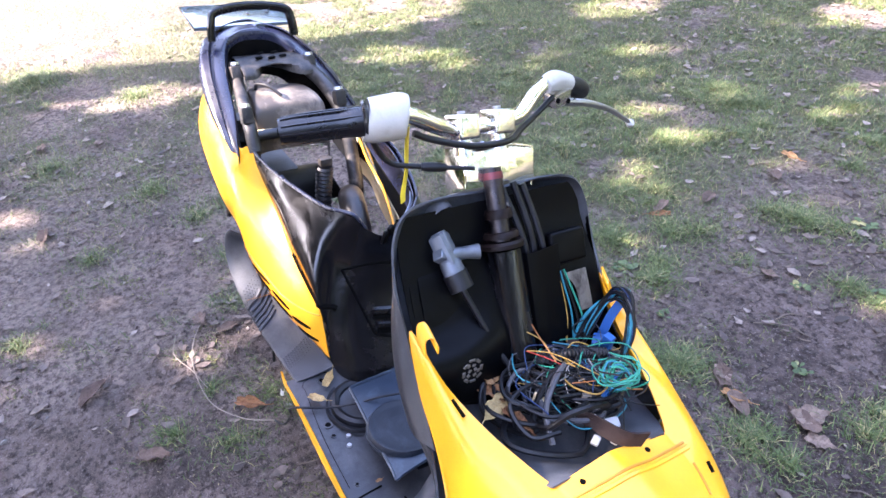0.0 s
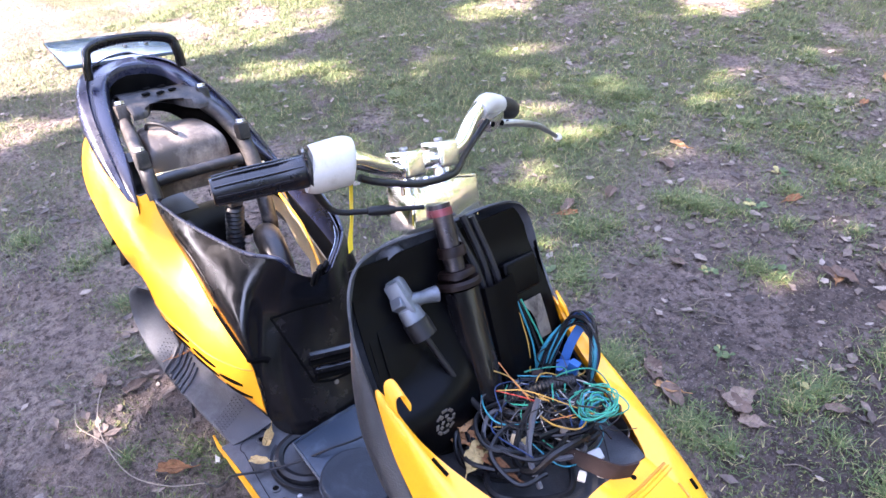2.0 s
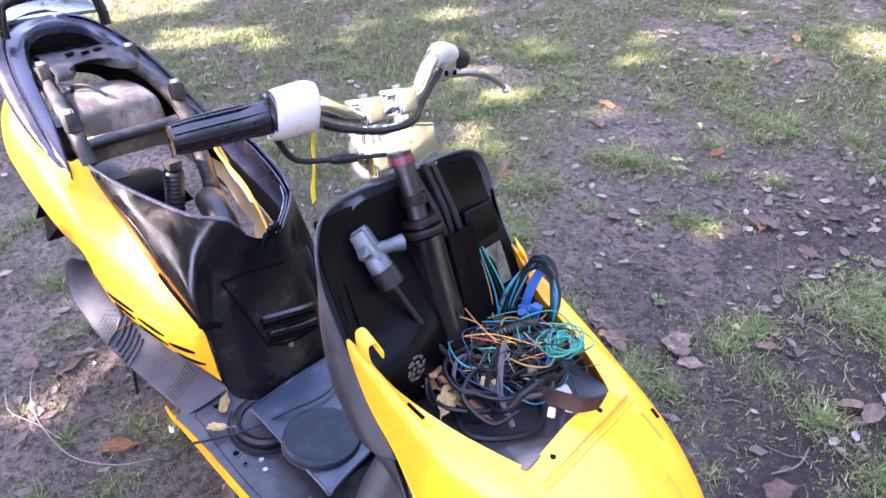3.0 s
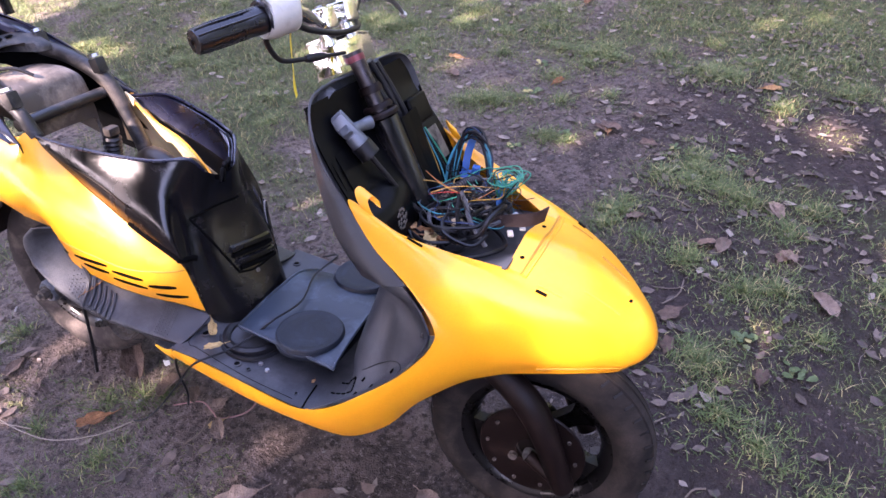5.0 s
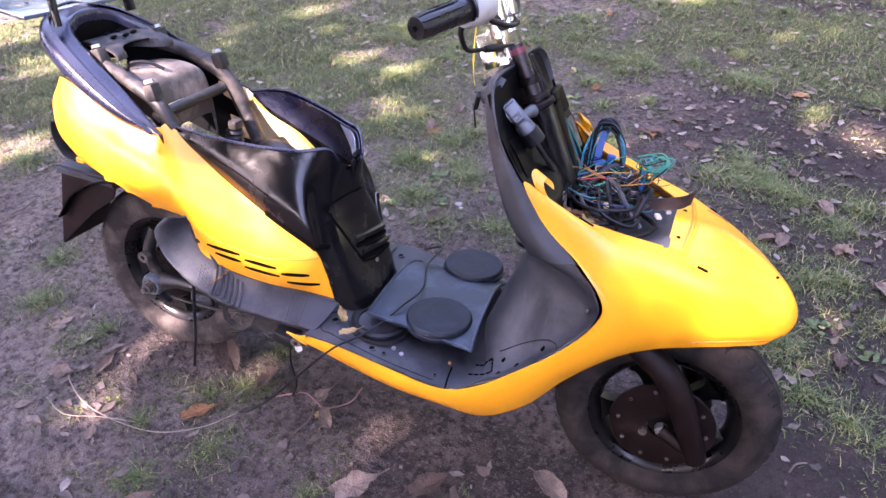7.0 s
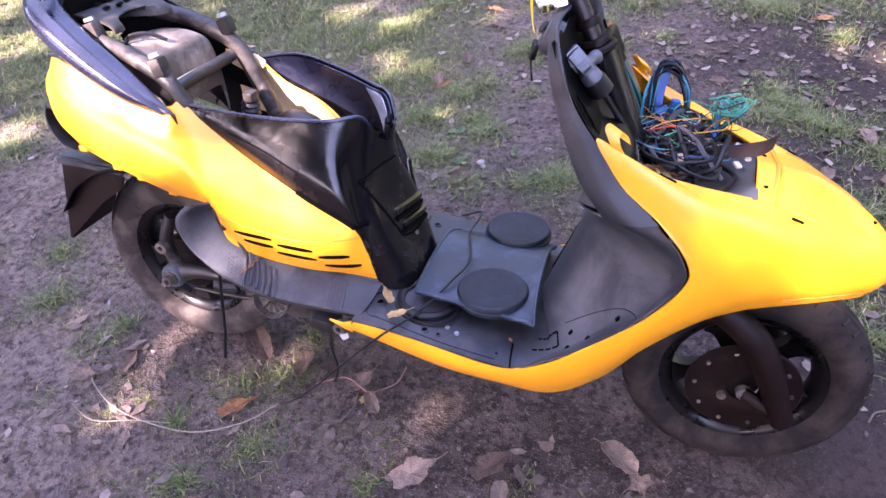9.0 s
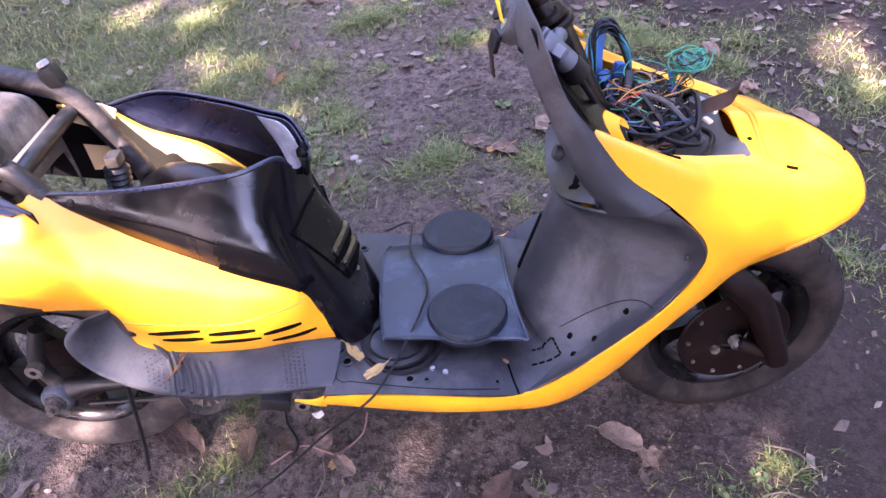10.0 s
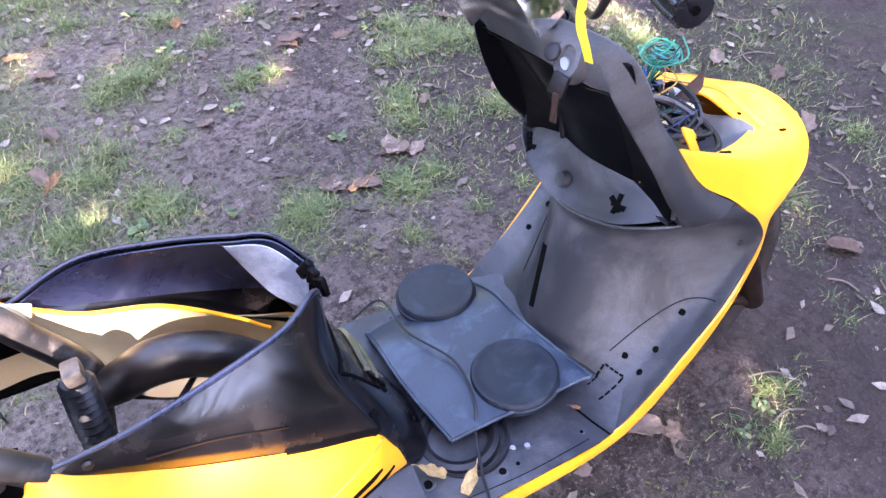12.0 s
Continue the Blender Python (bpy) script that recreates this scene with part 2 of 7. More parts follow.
M_EARTH = ground_material()
M_GRASS = leafy("grass_blades", (0.038, 0.062, 0.016), (0.130, 0.170, 0.050), (0.28, 0.23, 0.11))
M_MOSS = leafy("low_moss_sprouts", (0.040, 0.050, 0.014), (0.130, 0.135, 0.042), (0.19, 0.165, 0.07))
M_WEED = leafy("broad_weed_leaves", (0.034, 0.058, 0.018), (0.080, 0.112, 0.038))
M_LITTER = leafy("dry_leaf_litter", (0.030, 0.020, 0.015), (0.150, 0.110, 0.086), (0.21, 0.17, 0.14))
M_CANOPY = leafy("tree_leaves", (0.035, 0.07, 0.015), (0.09, 0.13, 0.03))
M_BARK = worn("bark", (0.11, 0.085, 0.065), (0.05, 0.04, 0.03), (0.85, 0.95), 0.0, 0.0, 9.0, 0.5, 60.0, 0.8)


# ---- mesh helpers ----
def part(name, bm, mat, parent, label="", smooth=True):
    """Links a bmesh as one mesh object under a thing, a part, or nothing."""
    bmesh.ops.recalc_face_normals(bm, faces=bm.faces)
    me = bpy.data.meshes.new(name)
    if smooth:
        for f in bm.faces:
            f.smooth = True
    bm.to_mesh(me)
    bm.free()
    for m in mat if isinstance(mat, (list, tuple)) else [mat]:
        me.materials.append(m)
    if smooth:
        me.set_sharp_from_angle(angle=radians(38))
    ob = new(name, me)
    if parent is not None:
        ob.parent = parent
    if label:
        ob["label"] = label
    return ob


def glide(points, n):
    """n points along a smooth curve through the given ones."""
    p = [Vector(q) for q in points]
    p = [2 * p[0] - p[1]] + p + [2 * p[-1] - p[-2]]
    out = []
    for k in range(n):
        u = k / (n - 1) * (len(p) - 3)
        i = min(int(u), len(p) - 4)
        t = u - i
        a, b, c, d = p[i : i + 4]
        out.append(0.5 * (2 * b + (c - a) * t + (2 * a - 5 * b + 4 * c - d) * t * t + (3 * b - a - 3 * c + d) * t ** 3))
    return out


def sheet(stations, nu, nv, thick=0.003, close=False, bm=None):
    """A curved shell through stations (lists of as many points each), with thickness."""
    bm = bm or bmesh.new()
    rows = [glide(s, nv) for s in stations]
    cols = [glide([r[k] for r in rows], nu) for k in range(nv)]
    grid = [[bm.verts.new(cols[v][u]) for v in range(nv)] for u in range(nu)]
    faces = [bm.faces.new((grid[u][v], grid[u + 1][v], grid[u + 1][v + 1], grid[u][v + 1])) for u in range(nu - 1) for v in range(nv - 1)]
    bmesh.ops.remove_doubles(bm, verts=[v for r in grid for v in r], dist=1e-5)
    faces = [f for f in faces if f.is_valid]
    if thick:
        bmesh.ops.recalc_face_normals(bm, faces=faces)
        bmesh.ops.solidify(bm, geom=faces, thickness=thick)
    return bm


def tube(points, r, seg=10, n=0, bm=None, flat=1.0):
    """A round bar through the points; r: one radius or one a point."""
    bm = bm or bmesh.new()
    n = n or 6 * (len(points) - 1) + 1
    path = glide(points, n) if len(points) > 2 else [Vector(points[0]).lerp(Vector(points[1]), k / (n - 1)) for k in range(n)]
    rad = [r] * n if not isinstance(r, (list, tuple)) else [float(np.interp(k / (n - 1) * (len(r) - 1), range(len(r)), r)) for k in range(n)]
    up = None
    rings = []
    for k in range(n):
        d = (path[min(k + 1, n - 1)] - path[max(k - 1, 0)]).normalized()
        if up is None:
            up = d.orthogonal().normalized()
        up = (up - d * up.dot(d)).normalized()
        side = d.cross(up)
        rings.append([bm.verts.new(path[k] + rad[k] * (math.cos(a) * up + flat * math.sin(a) * side)) for a in (2 * math.pi * j / seg for j in range(seg))])
    for a, b in zip(rings, rings[1:]):
        for j in range(seg):
            bm.faces.new((a[j], a[(j + 1) % seg], b[(j + 1) % seg], b[j]))
    bm.faces.new(rings[0][::-1])
    bm.faces.new(rings[-1])
    return bm


def turned(profile, m=Matrix(), seg=32, bm=None):
    """A body of revolution about the local z axis; profile: (radius, height) pairs."""
    bm = bm or bmesh.new()
    rings = []
    for r, h in profile:
        rings.append([bm.verts.new(m @ Vector((r * math.cos(a), r * math.sin(a), h))) for a in (2 * math.pi * j / seg for j in range(seg))] if r > 1e-6 else [bm.verts.new(m @ Vector((0, 0, h)))])
    for a, b in zip(rings, rings[1:]):
        for j in range(seg):
            q = [a[j % len(a)], a[(j + 1) % len(a)], b[(j + 1) % len(b)], b[j % len(b)]]
            q = list(dict.fromkeys(q))
            if len(q) > 2:
                bm.faces.new(q)
    return bm


def block(size, m=Matrix(), bevel=0.003, segs=2, bm=None):
    """A box with rounded edges."""
    bm = bm or bmesh.new()
    made = bmesh.ops.create_cube(bm, size=1.0, matrix=m @ Matrix.Diagonal((*size, 1)))
    if bevel:
        edges = list({e for v in made["verts"] for e in v.link_edges})
        bmesh.ops.bevel(bm, geom=edges, offset=bevel, segments=segs, affect="EDGES", profile=0.6)
    return bm


def slab(outline, axis, a, b, bevel=0.0, bm=None):
    """A flat outline (pairs) pulled along an axis from a to b."""
    bm = bm or bmesh.new()
    put = {"x": lambda p, h: (h, p[0], p[1]), "y": lambda p, h: (p[0], h, p[1]), "z": lambda p, h: (p[0], p[1], h)}[axis]
    lo = [bm.verts.new(put(p, a)) for p in outline]
    hi = [bm.verts.new(put(p, b)) for p in outline]
    n = len(outline)
    faces = [bm.faces.new(lo[::-1]), bm.faces.new(hi)]
    faces += [bm.faces.new((lo[k], lo[(k + 1) % n], hi[(k + 1) % n], hi[k])) for k in range(n)]
    if bevel:
        bmesh.ops.bevel(bm, geom=list({e for f in faces[:2] for e in f.edges}), offset=bevel, segments=2, affect="EDGES")
    return bm


def twist(p):
    """The rear frame sits a little askew: the middle plane's offset at p."""
    x, _, z = p
    return 0.12 * min(0.0, x + 0.6) * (z - 0.3)


def mirrored(stations):
    return [[(p[0], 2 * twist(p) - p[1], p[2]) for p in s] for s in stations]


def along_y(x, y, z):
    """A pose whose z axis points to the scooter's left."""
    return pose(x, y, z, -90, 0, 0)


# ---- the scooter: x ahead, y to its left, z up, leaning on its side ----
LEAN, SIDE = -10.2, -0.047
scooter = tagged(new("motor_scooter"), "stripped yellow and black motor scooter with bare handlebar and loose wiring", "scooter")
scooter.matrix_world = pose(0, SIDE, 0, LEAN, 0, 0)


def wheel(name, x, y, z, radius, width, rim_r, steer=0.0, rubber=M_SHADED_TYRE):
    hub = new(name)
    hub.parent = scooter
    hub.matrix_local = pose(x, y, z, 0, 0, steer) @ pose(0, 0, 0, -90, 0, 0)
    w = width / 2
    prof = [(rim_r - 0.004, -w * 0.62), (rim_r + 0.006, -w * 0.78), (rim_r + 0.028, -w * 1.0), (radius - 0.035, -w * 0.98), (radius - 0.014, -w * 0.78),
            (radius - 0.0045, -w * 0.48), (radius - 0.0075, -w * 0.44), (radius - 0.0075, -w * 0.40), (radius - 0.0030, -w * 0.36), (radius - 0.0002, -w * 0.06), (radius - 0.004, -w * 0.03), (radius - 0.004, w * 0.03), (radius - 0.0002, w * 0.06), (radius - 0.0030, w * 0.36), (radius - 0.0075, w * 0.40), (radius - 0.0075, w * 0.44), (radius - 0.0045, w * 0.48), (radius - 0.014, w * 0.78), (radius - 0.035, w * 0.98), (rim_r + 0.028, w * 1.0),
            (rim_r + 0.006, w * 0.78), (rim_r - 0.004, w * 0.62)]
    tyre = part("tyre", turned(prof, seg=72), rubber, hub, "worn dusty black tyre")
    bm = bmesh.new()      # slanted grooves cut across both shoulders of the tread
    for k in range(44):
        for sg in (-1, 1):
            a = 2 * math.pi * (k + 0.25 * sg) / 44
            block((0.007, 0.0045, w * 0.42), Matrix.Rotation(a, 4, "Z") @ pose(radius - 0.0120, 0, sg * w * 0.62, 0, -sg * 32, 0) @ pose(0, 0, 0, sg * 20, 0, 0), 0.0, bm=bm)
    tagged(part("tread_groove", bm, M_RUBBER, tyre, smooth=False), kind="stuff")
    bm = turned([(rim_r + 0.008, -w * 0.74), (rim_r - 0.006, -w * 0.70), (rim_r - 0.020, -w * 0.45), (rim_r - 0.026, 0), (rim_r - 0.020, w * 0.45), (rim_r - 0.006, w * 0.70),
                 (rim_r + 0.008, w * 0.74), (rim_r - 0.002, w * 0.6), (rim_r - 0.014, 0), (rim_r - 0.002, -w * 0.6), (rim_r + 0.008, -w * 0.74)], seg=64)
    part("rim", bm, M_RIM, hub, "dark painted alloy rim")
    for k in range(5):
        a = 2 * math.pi * (k + 0.35) / 5
        m = Matrix.Rotation(a, 4, "Z")
        bm = bmesh.new()
        sheet([[m @ Vector((r, s * t, d)) for s in (-1, -0.4, 0.4, 1)] for r, t, d in ((0.025, 0.020, 0.010), (0.06, 0.016, 0.012), (0.11, 0.018, 0.006), (rim_r - 0.018, 0.030, 0.0))], 10, 7, 0.026, bm=bm)
        part("spoke", bm, M_RIM, hub)
    part("wheel_hub", turned([(0.0, -0.05), (0.03, -0.05), (0.036, -0.03), (0.036, 0.03), (0.03, 0.05), (0.0, 0.05)], seg=24), M_RIM, hub)
    return hub


RF, RR = 0.231, 0.243
front_wheel = wheel("front_wheel", 0.0, 0.0, RF + 0.011, RF, 0.102, 0.152, 4.0)
rear_wheel = wheel("rear_wheel", -1.275, twist((-1.27, 0, 0.24)), RR, RR, 0.115, 0.155, rubber=M_DUSTY_TYRE)
bm = turned([(0.03, 0.0), (0.104, 0.0), (0.106, 0.002), (0.106, 0.005), (0.104, 0.007), (0.03, 0.007), (0.03, 0.0)], pose(0, 0, -0.062), 48)
disc = part("brake_disc", bm, M_DISC, front_wheel, "rust-stained steel brake disc")
for k in range(10):
    a = 2 * math.pi * k / 10
    part("disc_bolt", turned([(0.0, -0.004), (0.004, -0.004), (0.004, 0.0)], pose(0.088 * math.cos(a), 0.088 * math.sin(a), -0.062), 8), M_GRIME, disc)
part("axle_nut", turned([(0.0, -0.022), (0.007, -0.022), (0.007, -0.014), (0.013, -0.014), (0.014, 0.0), (0.0, 0.0)], pose(0, 0, -0.066), 8), M_ALU, front_wheel, "bright steel axle nut")
part("axle_bolt", turned([(0.0, -0.008), (0.009, -0.008), (0.009, 0.0)], pose(-0.034, 0.022, -0.062), 8), M_GRIME, front_wheel, "bright bolt head")

# front suspension: a pair of legs down from the steering head
for s in (-1, 1):
    part("fork_leg", tube([(-0.205, s * 0.062, 0.52), (-0.10, s * 0.076, 0.45), (0.005, s * 0.085, 0.37), (0.082, s * 0.088, 0.205)], [0.022, 0.026, 0.029, 0.022], 14), M_DISC, scooter, "dark brown front fork leg")
part("fork_link", tube([(0.076, -0.088, 0.214), (0.004, -0.080, 0.248)], [0.015, 0.013], 12, 5), M_DISC, scooter)
part("steering_head", tube([(-0.195, 0, 0.52), (-0.258, 0, 0.66), (-0.344, -0.004, 0.845)], [0.028, 0.026, 0.026], 18), M_GLOSS, scooter, "black steel steering head tube")
part("inner_mudguard", sheet([[(-0.01 + 0.262 * math.cos(a), y, 0.245 + 0.262 * math.sin(a)) for y in (-0.075, -0.05, 0.0, 0.05, 0.075)] for a in (radians(d) for d in (72, 90, 110, 130, 155, 180))], 24, 8, 0.003), M_INNER, scooter, "black inner wheel arch")

# ---- yellow nose fairing ----
NOSE = [
    [(-0.752, -0.205, 0.300), (-0.750, -0.216, 0.310), (-0.746, -0.221, 0.320), (-0.740, -0.222, 0.330), (-0.730, -0.220, 0.338)],
    [(-0.571, -0.200, 0.252), (-0.571, -0.213, 0.270), (-0.571, -0.220, 0.285), (-0.571, -0.222, 0.301), (-0.571, -0.220, 0.318)],
    [(-0.443, -0.192, 0.236), (-0.443, -0.208, 0.254), (-0.443, -0.218, 0.270), (-0.443, -0.222, 0.287), (-0.443, -0.220, 0.303)],
    [(-0.345, -0.180, 0.230), (-0.350, -0.200, 0.256), (-0.354, -0.214, 0.283), (-0.357, -0.221, 0.309), (-0.360, -0.221, 0.334)],
    [(-0.257, -0.175, 0.292), (-0.258, -0.198, 0.325), (-0.259, -0.213, 0.357), (-0.260, -0.221, 0.388), (-0.262, -0.222, 0.418)],
    [(-0.190, -0.172, 0.380), (-0.190, -0.196, 0.407), (-0.190, -0.212, 0.435), (-0.190, -0.220, 0.463), (-0.192, -0.222, 0.490)],
    [(-0.113, -0.165, 0.455), (-0.118, -0.194, 0.480), (-0.125, -0.210, 0.508), (-0.135, -0.217, 0.535), (-0.148, -0.216, 0.560)],
    [(-0.055, -0.152, 0.485), (-0.075, -0.184, 0.515), (-0.095, -0.202, 0.545), (-0.120, -0.209, 0.572), (-0.150, -0.208, 0.600)],
    [(-0.020, -0.143, 0.495), (-0.045, -0.177, 0.535), (-0.085, -0.197, 0.580), (-0.140, -0.200, 0.620), (-0.202, -0.190, 0.650)],
    [(0.020, -0.133, 0.503), (0.000, -0.166, 0.548), (-0.060, -0.190, 0.607), (-0.150, -0.192, 0.660), (-0.267, -0.184, 0.702)],
    [(0.050, -0.123, 0.507), (0.035, -0.153, 0.555), (-0.035, -0.179, 0.622), (-0.150, -0.182, 0.688), (-0.314, -0.176, 0.772)],
    [(0.077, -0.111, 0.509), (0.067, -0.140, 0.556), (0.000, -0.165, 0.626), (-0.110, -0.168, 0.686), (-0.239, -0.158, 0.724)],
    [(0.100, -0.098, 0.509), (0.096, -0.124, 0.556), (0.037, -0.142, 0.626), (-0.065, -0.150, 0.680), (-0.165, -0.142, 0.702)],
    [(0.120, -0.084, 0.507), (0.125, -0.102, 0.550), (0.072, -0.116, 0.621), (-0.022, -0.128, 0.668), (-0.105, -0.124, 0.688)],
    [(0.134, -0.072, 0.505), (0.145, -0.086, 0.545), (0.096, -0.095, 0.613), (0.008, -0.106, 0.662), (-0.068, -0.106, 0.677)],
    [(0.140, -0.064, 0.504), (0.153, -0.076, 0.543), (0.106, -0.083, 0.611), (0.015, -0.092, 0.662), (-0.066, -0.092, 0.679)],
    [(0.152, -0.040, 0.501), (0.173, -0.047, 0.540), (0.130, -0.048, 0.605), (0.033, -0.048, 0.666), (-0.066, -0.046, 0.684)],
    [(0.158, 0.000, 0.498), (0.184, 0.000, 0.538), (0.142, 0.000, 0.602), (0.042, 0.000, 0.668), (-0.066, 0.000, 0.687)],
]
NARROW = [[min(1.0, max(0.0, (x + 0.20) / 0.17)) for x, _, _ in s] for s in NOSE]
LEFT_NOSE = [list(s) for s in NOSE]
NOSE = [[(x, y * (1 - 0.15 * w), z + 0.11 * y * w) for (x, y, z), w in zip(s, ws)] for s, ws in zip(NOSE, NARROW)]
NOSE += [[(x, -y, z - (0.007 if j > 1 and x > -0.12 else 0.0)) for j, (x, y, z) in enumerate(s)] for s in LEFT_NOSE[-2::-1]]
bm = sheet(NOSE, 190, 28, 0.0035)
nose_skin = BVHTree.FromBMesh(bm)
fairing = part("front_fairing", bm, M_YELLOW, scooter, "scuffed yellow plastic nose fairing and sill")


def drape(skin, points, way, lift=0.0015):
    """Drops points onto a skin along a way, and lifts them a little off it."""
    out = []
    for p in points:
        hit, normal, _, _ = skin.ray_cast(Vector(p) - Vector(way), Vector(way).normalized())
        if hit is None:
            hit, normal, _, _ = skin.find_nearest(Vector(p) - Vector(way) * (0.75 if way[2] == 0 else 0.2))
            hit, normal, _, _ = skin.find_nearest(out[-1] if out else hit)
            out.append(hit)
        else:
            out.append(hit + lift * (normal if normal.dot(Vector(way)) < 0 else -normal))
    return out


def groove(skin, points, way, r, mat, parent, name="groove", label="", n=14, lift=0.0006):
    return part(name, tube(drape(skin, glide(points, n), way, lift), r, 6, 2 * n), mat, parent, label)


DOWN = (0, 0, -1)
# darker copy of the yellow: shade in seams and creases as colour
M_SHADED_CREASE = worn("shaded_yellow_crease", (0.45, 0.20, 0.012), (0.30, 0.14, 0.02), (0.5, 0.7))
groove(nose_skin, [(-0.034, -0.098, 0.9), (-0.026, 0.0, 0.9), (-0.034, 0.118, 0.9)], DOWN, 0.0045, M_YELLOW, fairing, "panel_ridge", lift=-0.0012)
groove(nose_skin, [(-0.042, -0.096, 0.9), (-0.035, 0.0, 0.9), (-0.042, 0.116, 0.9)], DOWN, 0.0020, M_SHADED_CREASE, fairing, "panel_seam")
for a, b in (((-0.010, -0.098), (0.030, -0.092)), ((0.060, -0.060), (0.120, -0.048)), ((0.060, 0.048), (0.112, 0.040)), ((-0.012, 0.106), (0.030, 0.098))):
    groove(nose_skin, [(*a, 0.9), ((a[0] + b[0]) / 2, (a[1] + b[1]) / 2, 0.9), (*b, 0.9)], DOWN, 0.0018, M_SHADED_CREASE, fairing, "panel_seam")
for a, b in (((-0.010, -0.108), (0.008, -0.105)), ((-0.215, -0.163), (-0.190, -0.158)), ((-0.008, 0.132), (0.006, 0.129))):
    groove(nose_skin, [(*a, 0.9), ((a[0] + b[0]) / 2, (a[1] + b[1]) / 2, 0.9), (*b, 0.9)], DOWN, 0.0030, M_DARKHOLE, fairing, "mounting_slot")
for x, y in ((-0.052, -0.060), (-0.052, 0.055), (0.128, -0.012)):
    p = drape(nose_skin, [(x, y, 0.9)], DOWN, 0.0)[0]
    part("screw_hole", turned([(0.0, 0.001), (0.0042, 0.001), (0.0042, -0.001)], Matrix.Translation(p), 10), M_DARKHOLE, fairing)
# line along the lower lip, its shade drawn in the darker yellow
lip = [Vector(st[0]).lerp(Vector(st[1]), 0.42) for st in NOSE[9:-9]]
part("moulded_lip", tube([p + 0.0015 * Vector((p.x, p.y, 0)).normalized() for p in lip], 0.0022, 8, 90), M_SHADED_CREASE, fairing)
# fixing tabs where the fairing meets the surround
for s in (-1, 1):
    fold = [(-0.284, 0.173, 0.750), (-0.296, 0.175, 0.770), (-0.303, 0.172, 0.787), (-0.299, 0.163, 0.793), (-0.290, 0.158, 0.784), (-0.287, 0.159, 0.774)]
    bm = sheet([[(x + 0.022 * u, s * (y - 0.002 * u), z - 0.014 * u) for x, y, z in fold] for u in (0.0, 0.5, 1.0)], 6, 18, 0.0025)
    part("fixing_tab", bm, M_YELLOW, fairing)
part("inner_tray", sheet([[(x, -y, z - 0.02 * (abs(y) < 0.05)) for y in (-w, -0.6 * w, 0, 0.6 * w, w)] for x, w, z in ((-0.300, 0.165, 0.640), (-0.230, 0.157, 0.640), (-0.150, 0.140, 0.648), (-0.095, 0.120, 0.662), (-0.064, 0.100, 0.673))], 20, 14, 0.003), M_GREY, scooter, "dusty dark grey plastic tray under the wiring")

# snapped end of the sill, with a scrap of white plastic hanging from it
part("broken_end", sheet([[(-0.742, -0.219, 0.306), (-0.744, -0.222, 0.322), (-0.742, -0.220, 0.334)], [(-0.762, -0.218, 0.310), (-0.766, -0.221, 0.318), (-0.764, -0.219, 0.326)], [(-0.792, -0.214, 0.319), (-0.794, -0.216, 0.322), (-0.793, -0.215, 0.325)]], 9, 6, 0.003), M_YELLOW, fairing, "snapped yellow plastic end")
part("plastic_scrap", sheet([[(-0.750, -0.226, 0.306), (-0.747, -0.228, 0.297)], [(-0.759, -0.229, 0.303), (-0.757, -0.231, 0.291)], [(-0.768, -0.226, 0.299), (-0.765, -0.228, 0.293)]], 6, 4, 0.002), M_IVORY, fairing, "scrap of white plastic")

# ---- dark leg shield ----
LEG = [
    [(-0.405, -0.219, 0.306), (-0.296, -0.219, 0.384), (-0.222, -0.218, 0.455), (-0.152, -0.213, 0.555), (-0.160, -0.207, 0.606), (-0.204, -0.193, 0.647)],
    [(-0.380, -0.190, 0.306), (-0.300, -0.190, 0.370), (-0.225, -0.190, 0.445), (-0.167, -0.190, 0.540), (-0.193, -0.190, 0.606), (-0.252, -0.192, 0.642)],
    [(-0.362, -0.160, 0.312), (-0.292, -0.160, 0.372), (-0.237, -0.160, 0.450), (-0.202, -0.158, 0.535), (-0.232, -0.162, 0.604), (-0.300, -0.170, 0.640)],
    [(-0.365, -0.110, 0.322), (-0.328, -0.110, 0.380), (-0.292, -0.110, 0.455), (-0.270, -0.110, 0.530), (-0.282, -0.112, 0.588), (-0.330, -0.114, 0.618)],
    [(-0.388, -0.060, 0.340), (-0.365, -0.060, 0.400), (-0.340, -0.060, 0.470), (-0.322, -0.060, 0.530), (-0.318, -0.060, 0.572), (-0.340, -0.060, 0.602)],
    [(-0.402, 0.000, 0.348), (-0.380, 0.000, 0.410), (-0.356, 0.000, 0.475), (-0.338, 0.000, 0.530), (-0.330, 0.000, 0.565), (-0.343, 0.000, 0.592)],
]
LEG += [[(x, -y, z) for x, y, z in s] for s in LEG[-2::-1]]
bm = sheet(LEG, 80, 44, 0.0035)
leg_skin = BVHTree.FromBMesh(bm)
leg = part("leg_shield", bm, M_GREY, scooter, "dusty dark grey grained plastic leg shield")
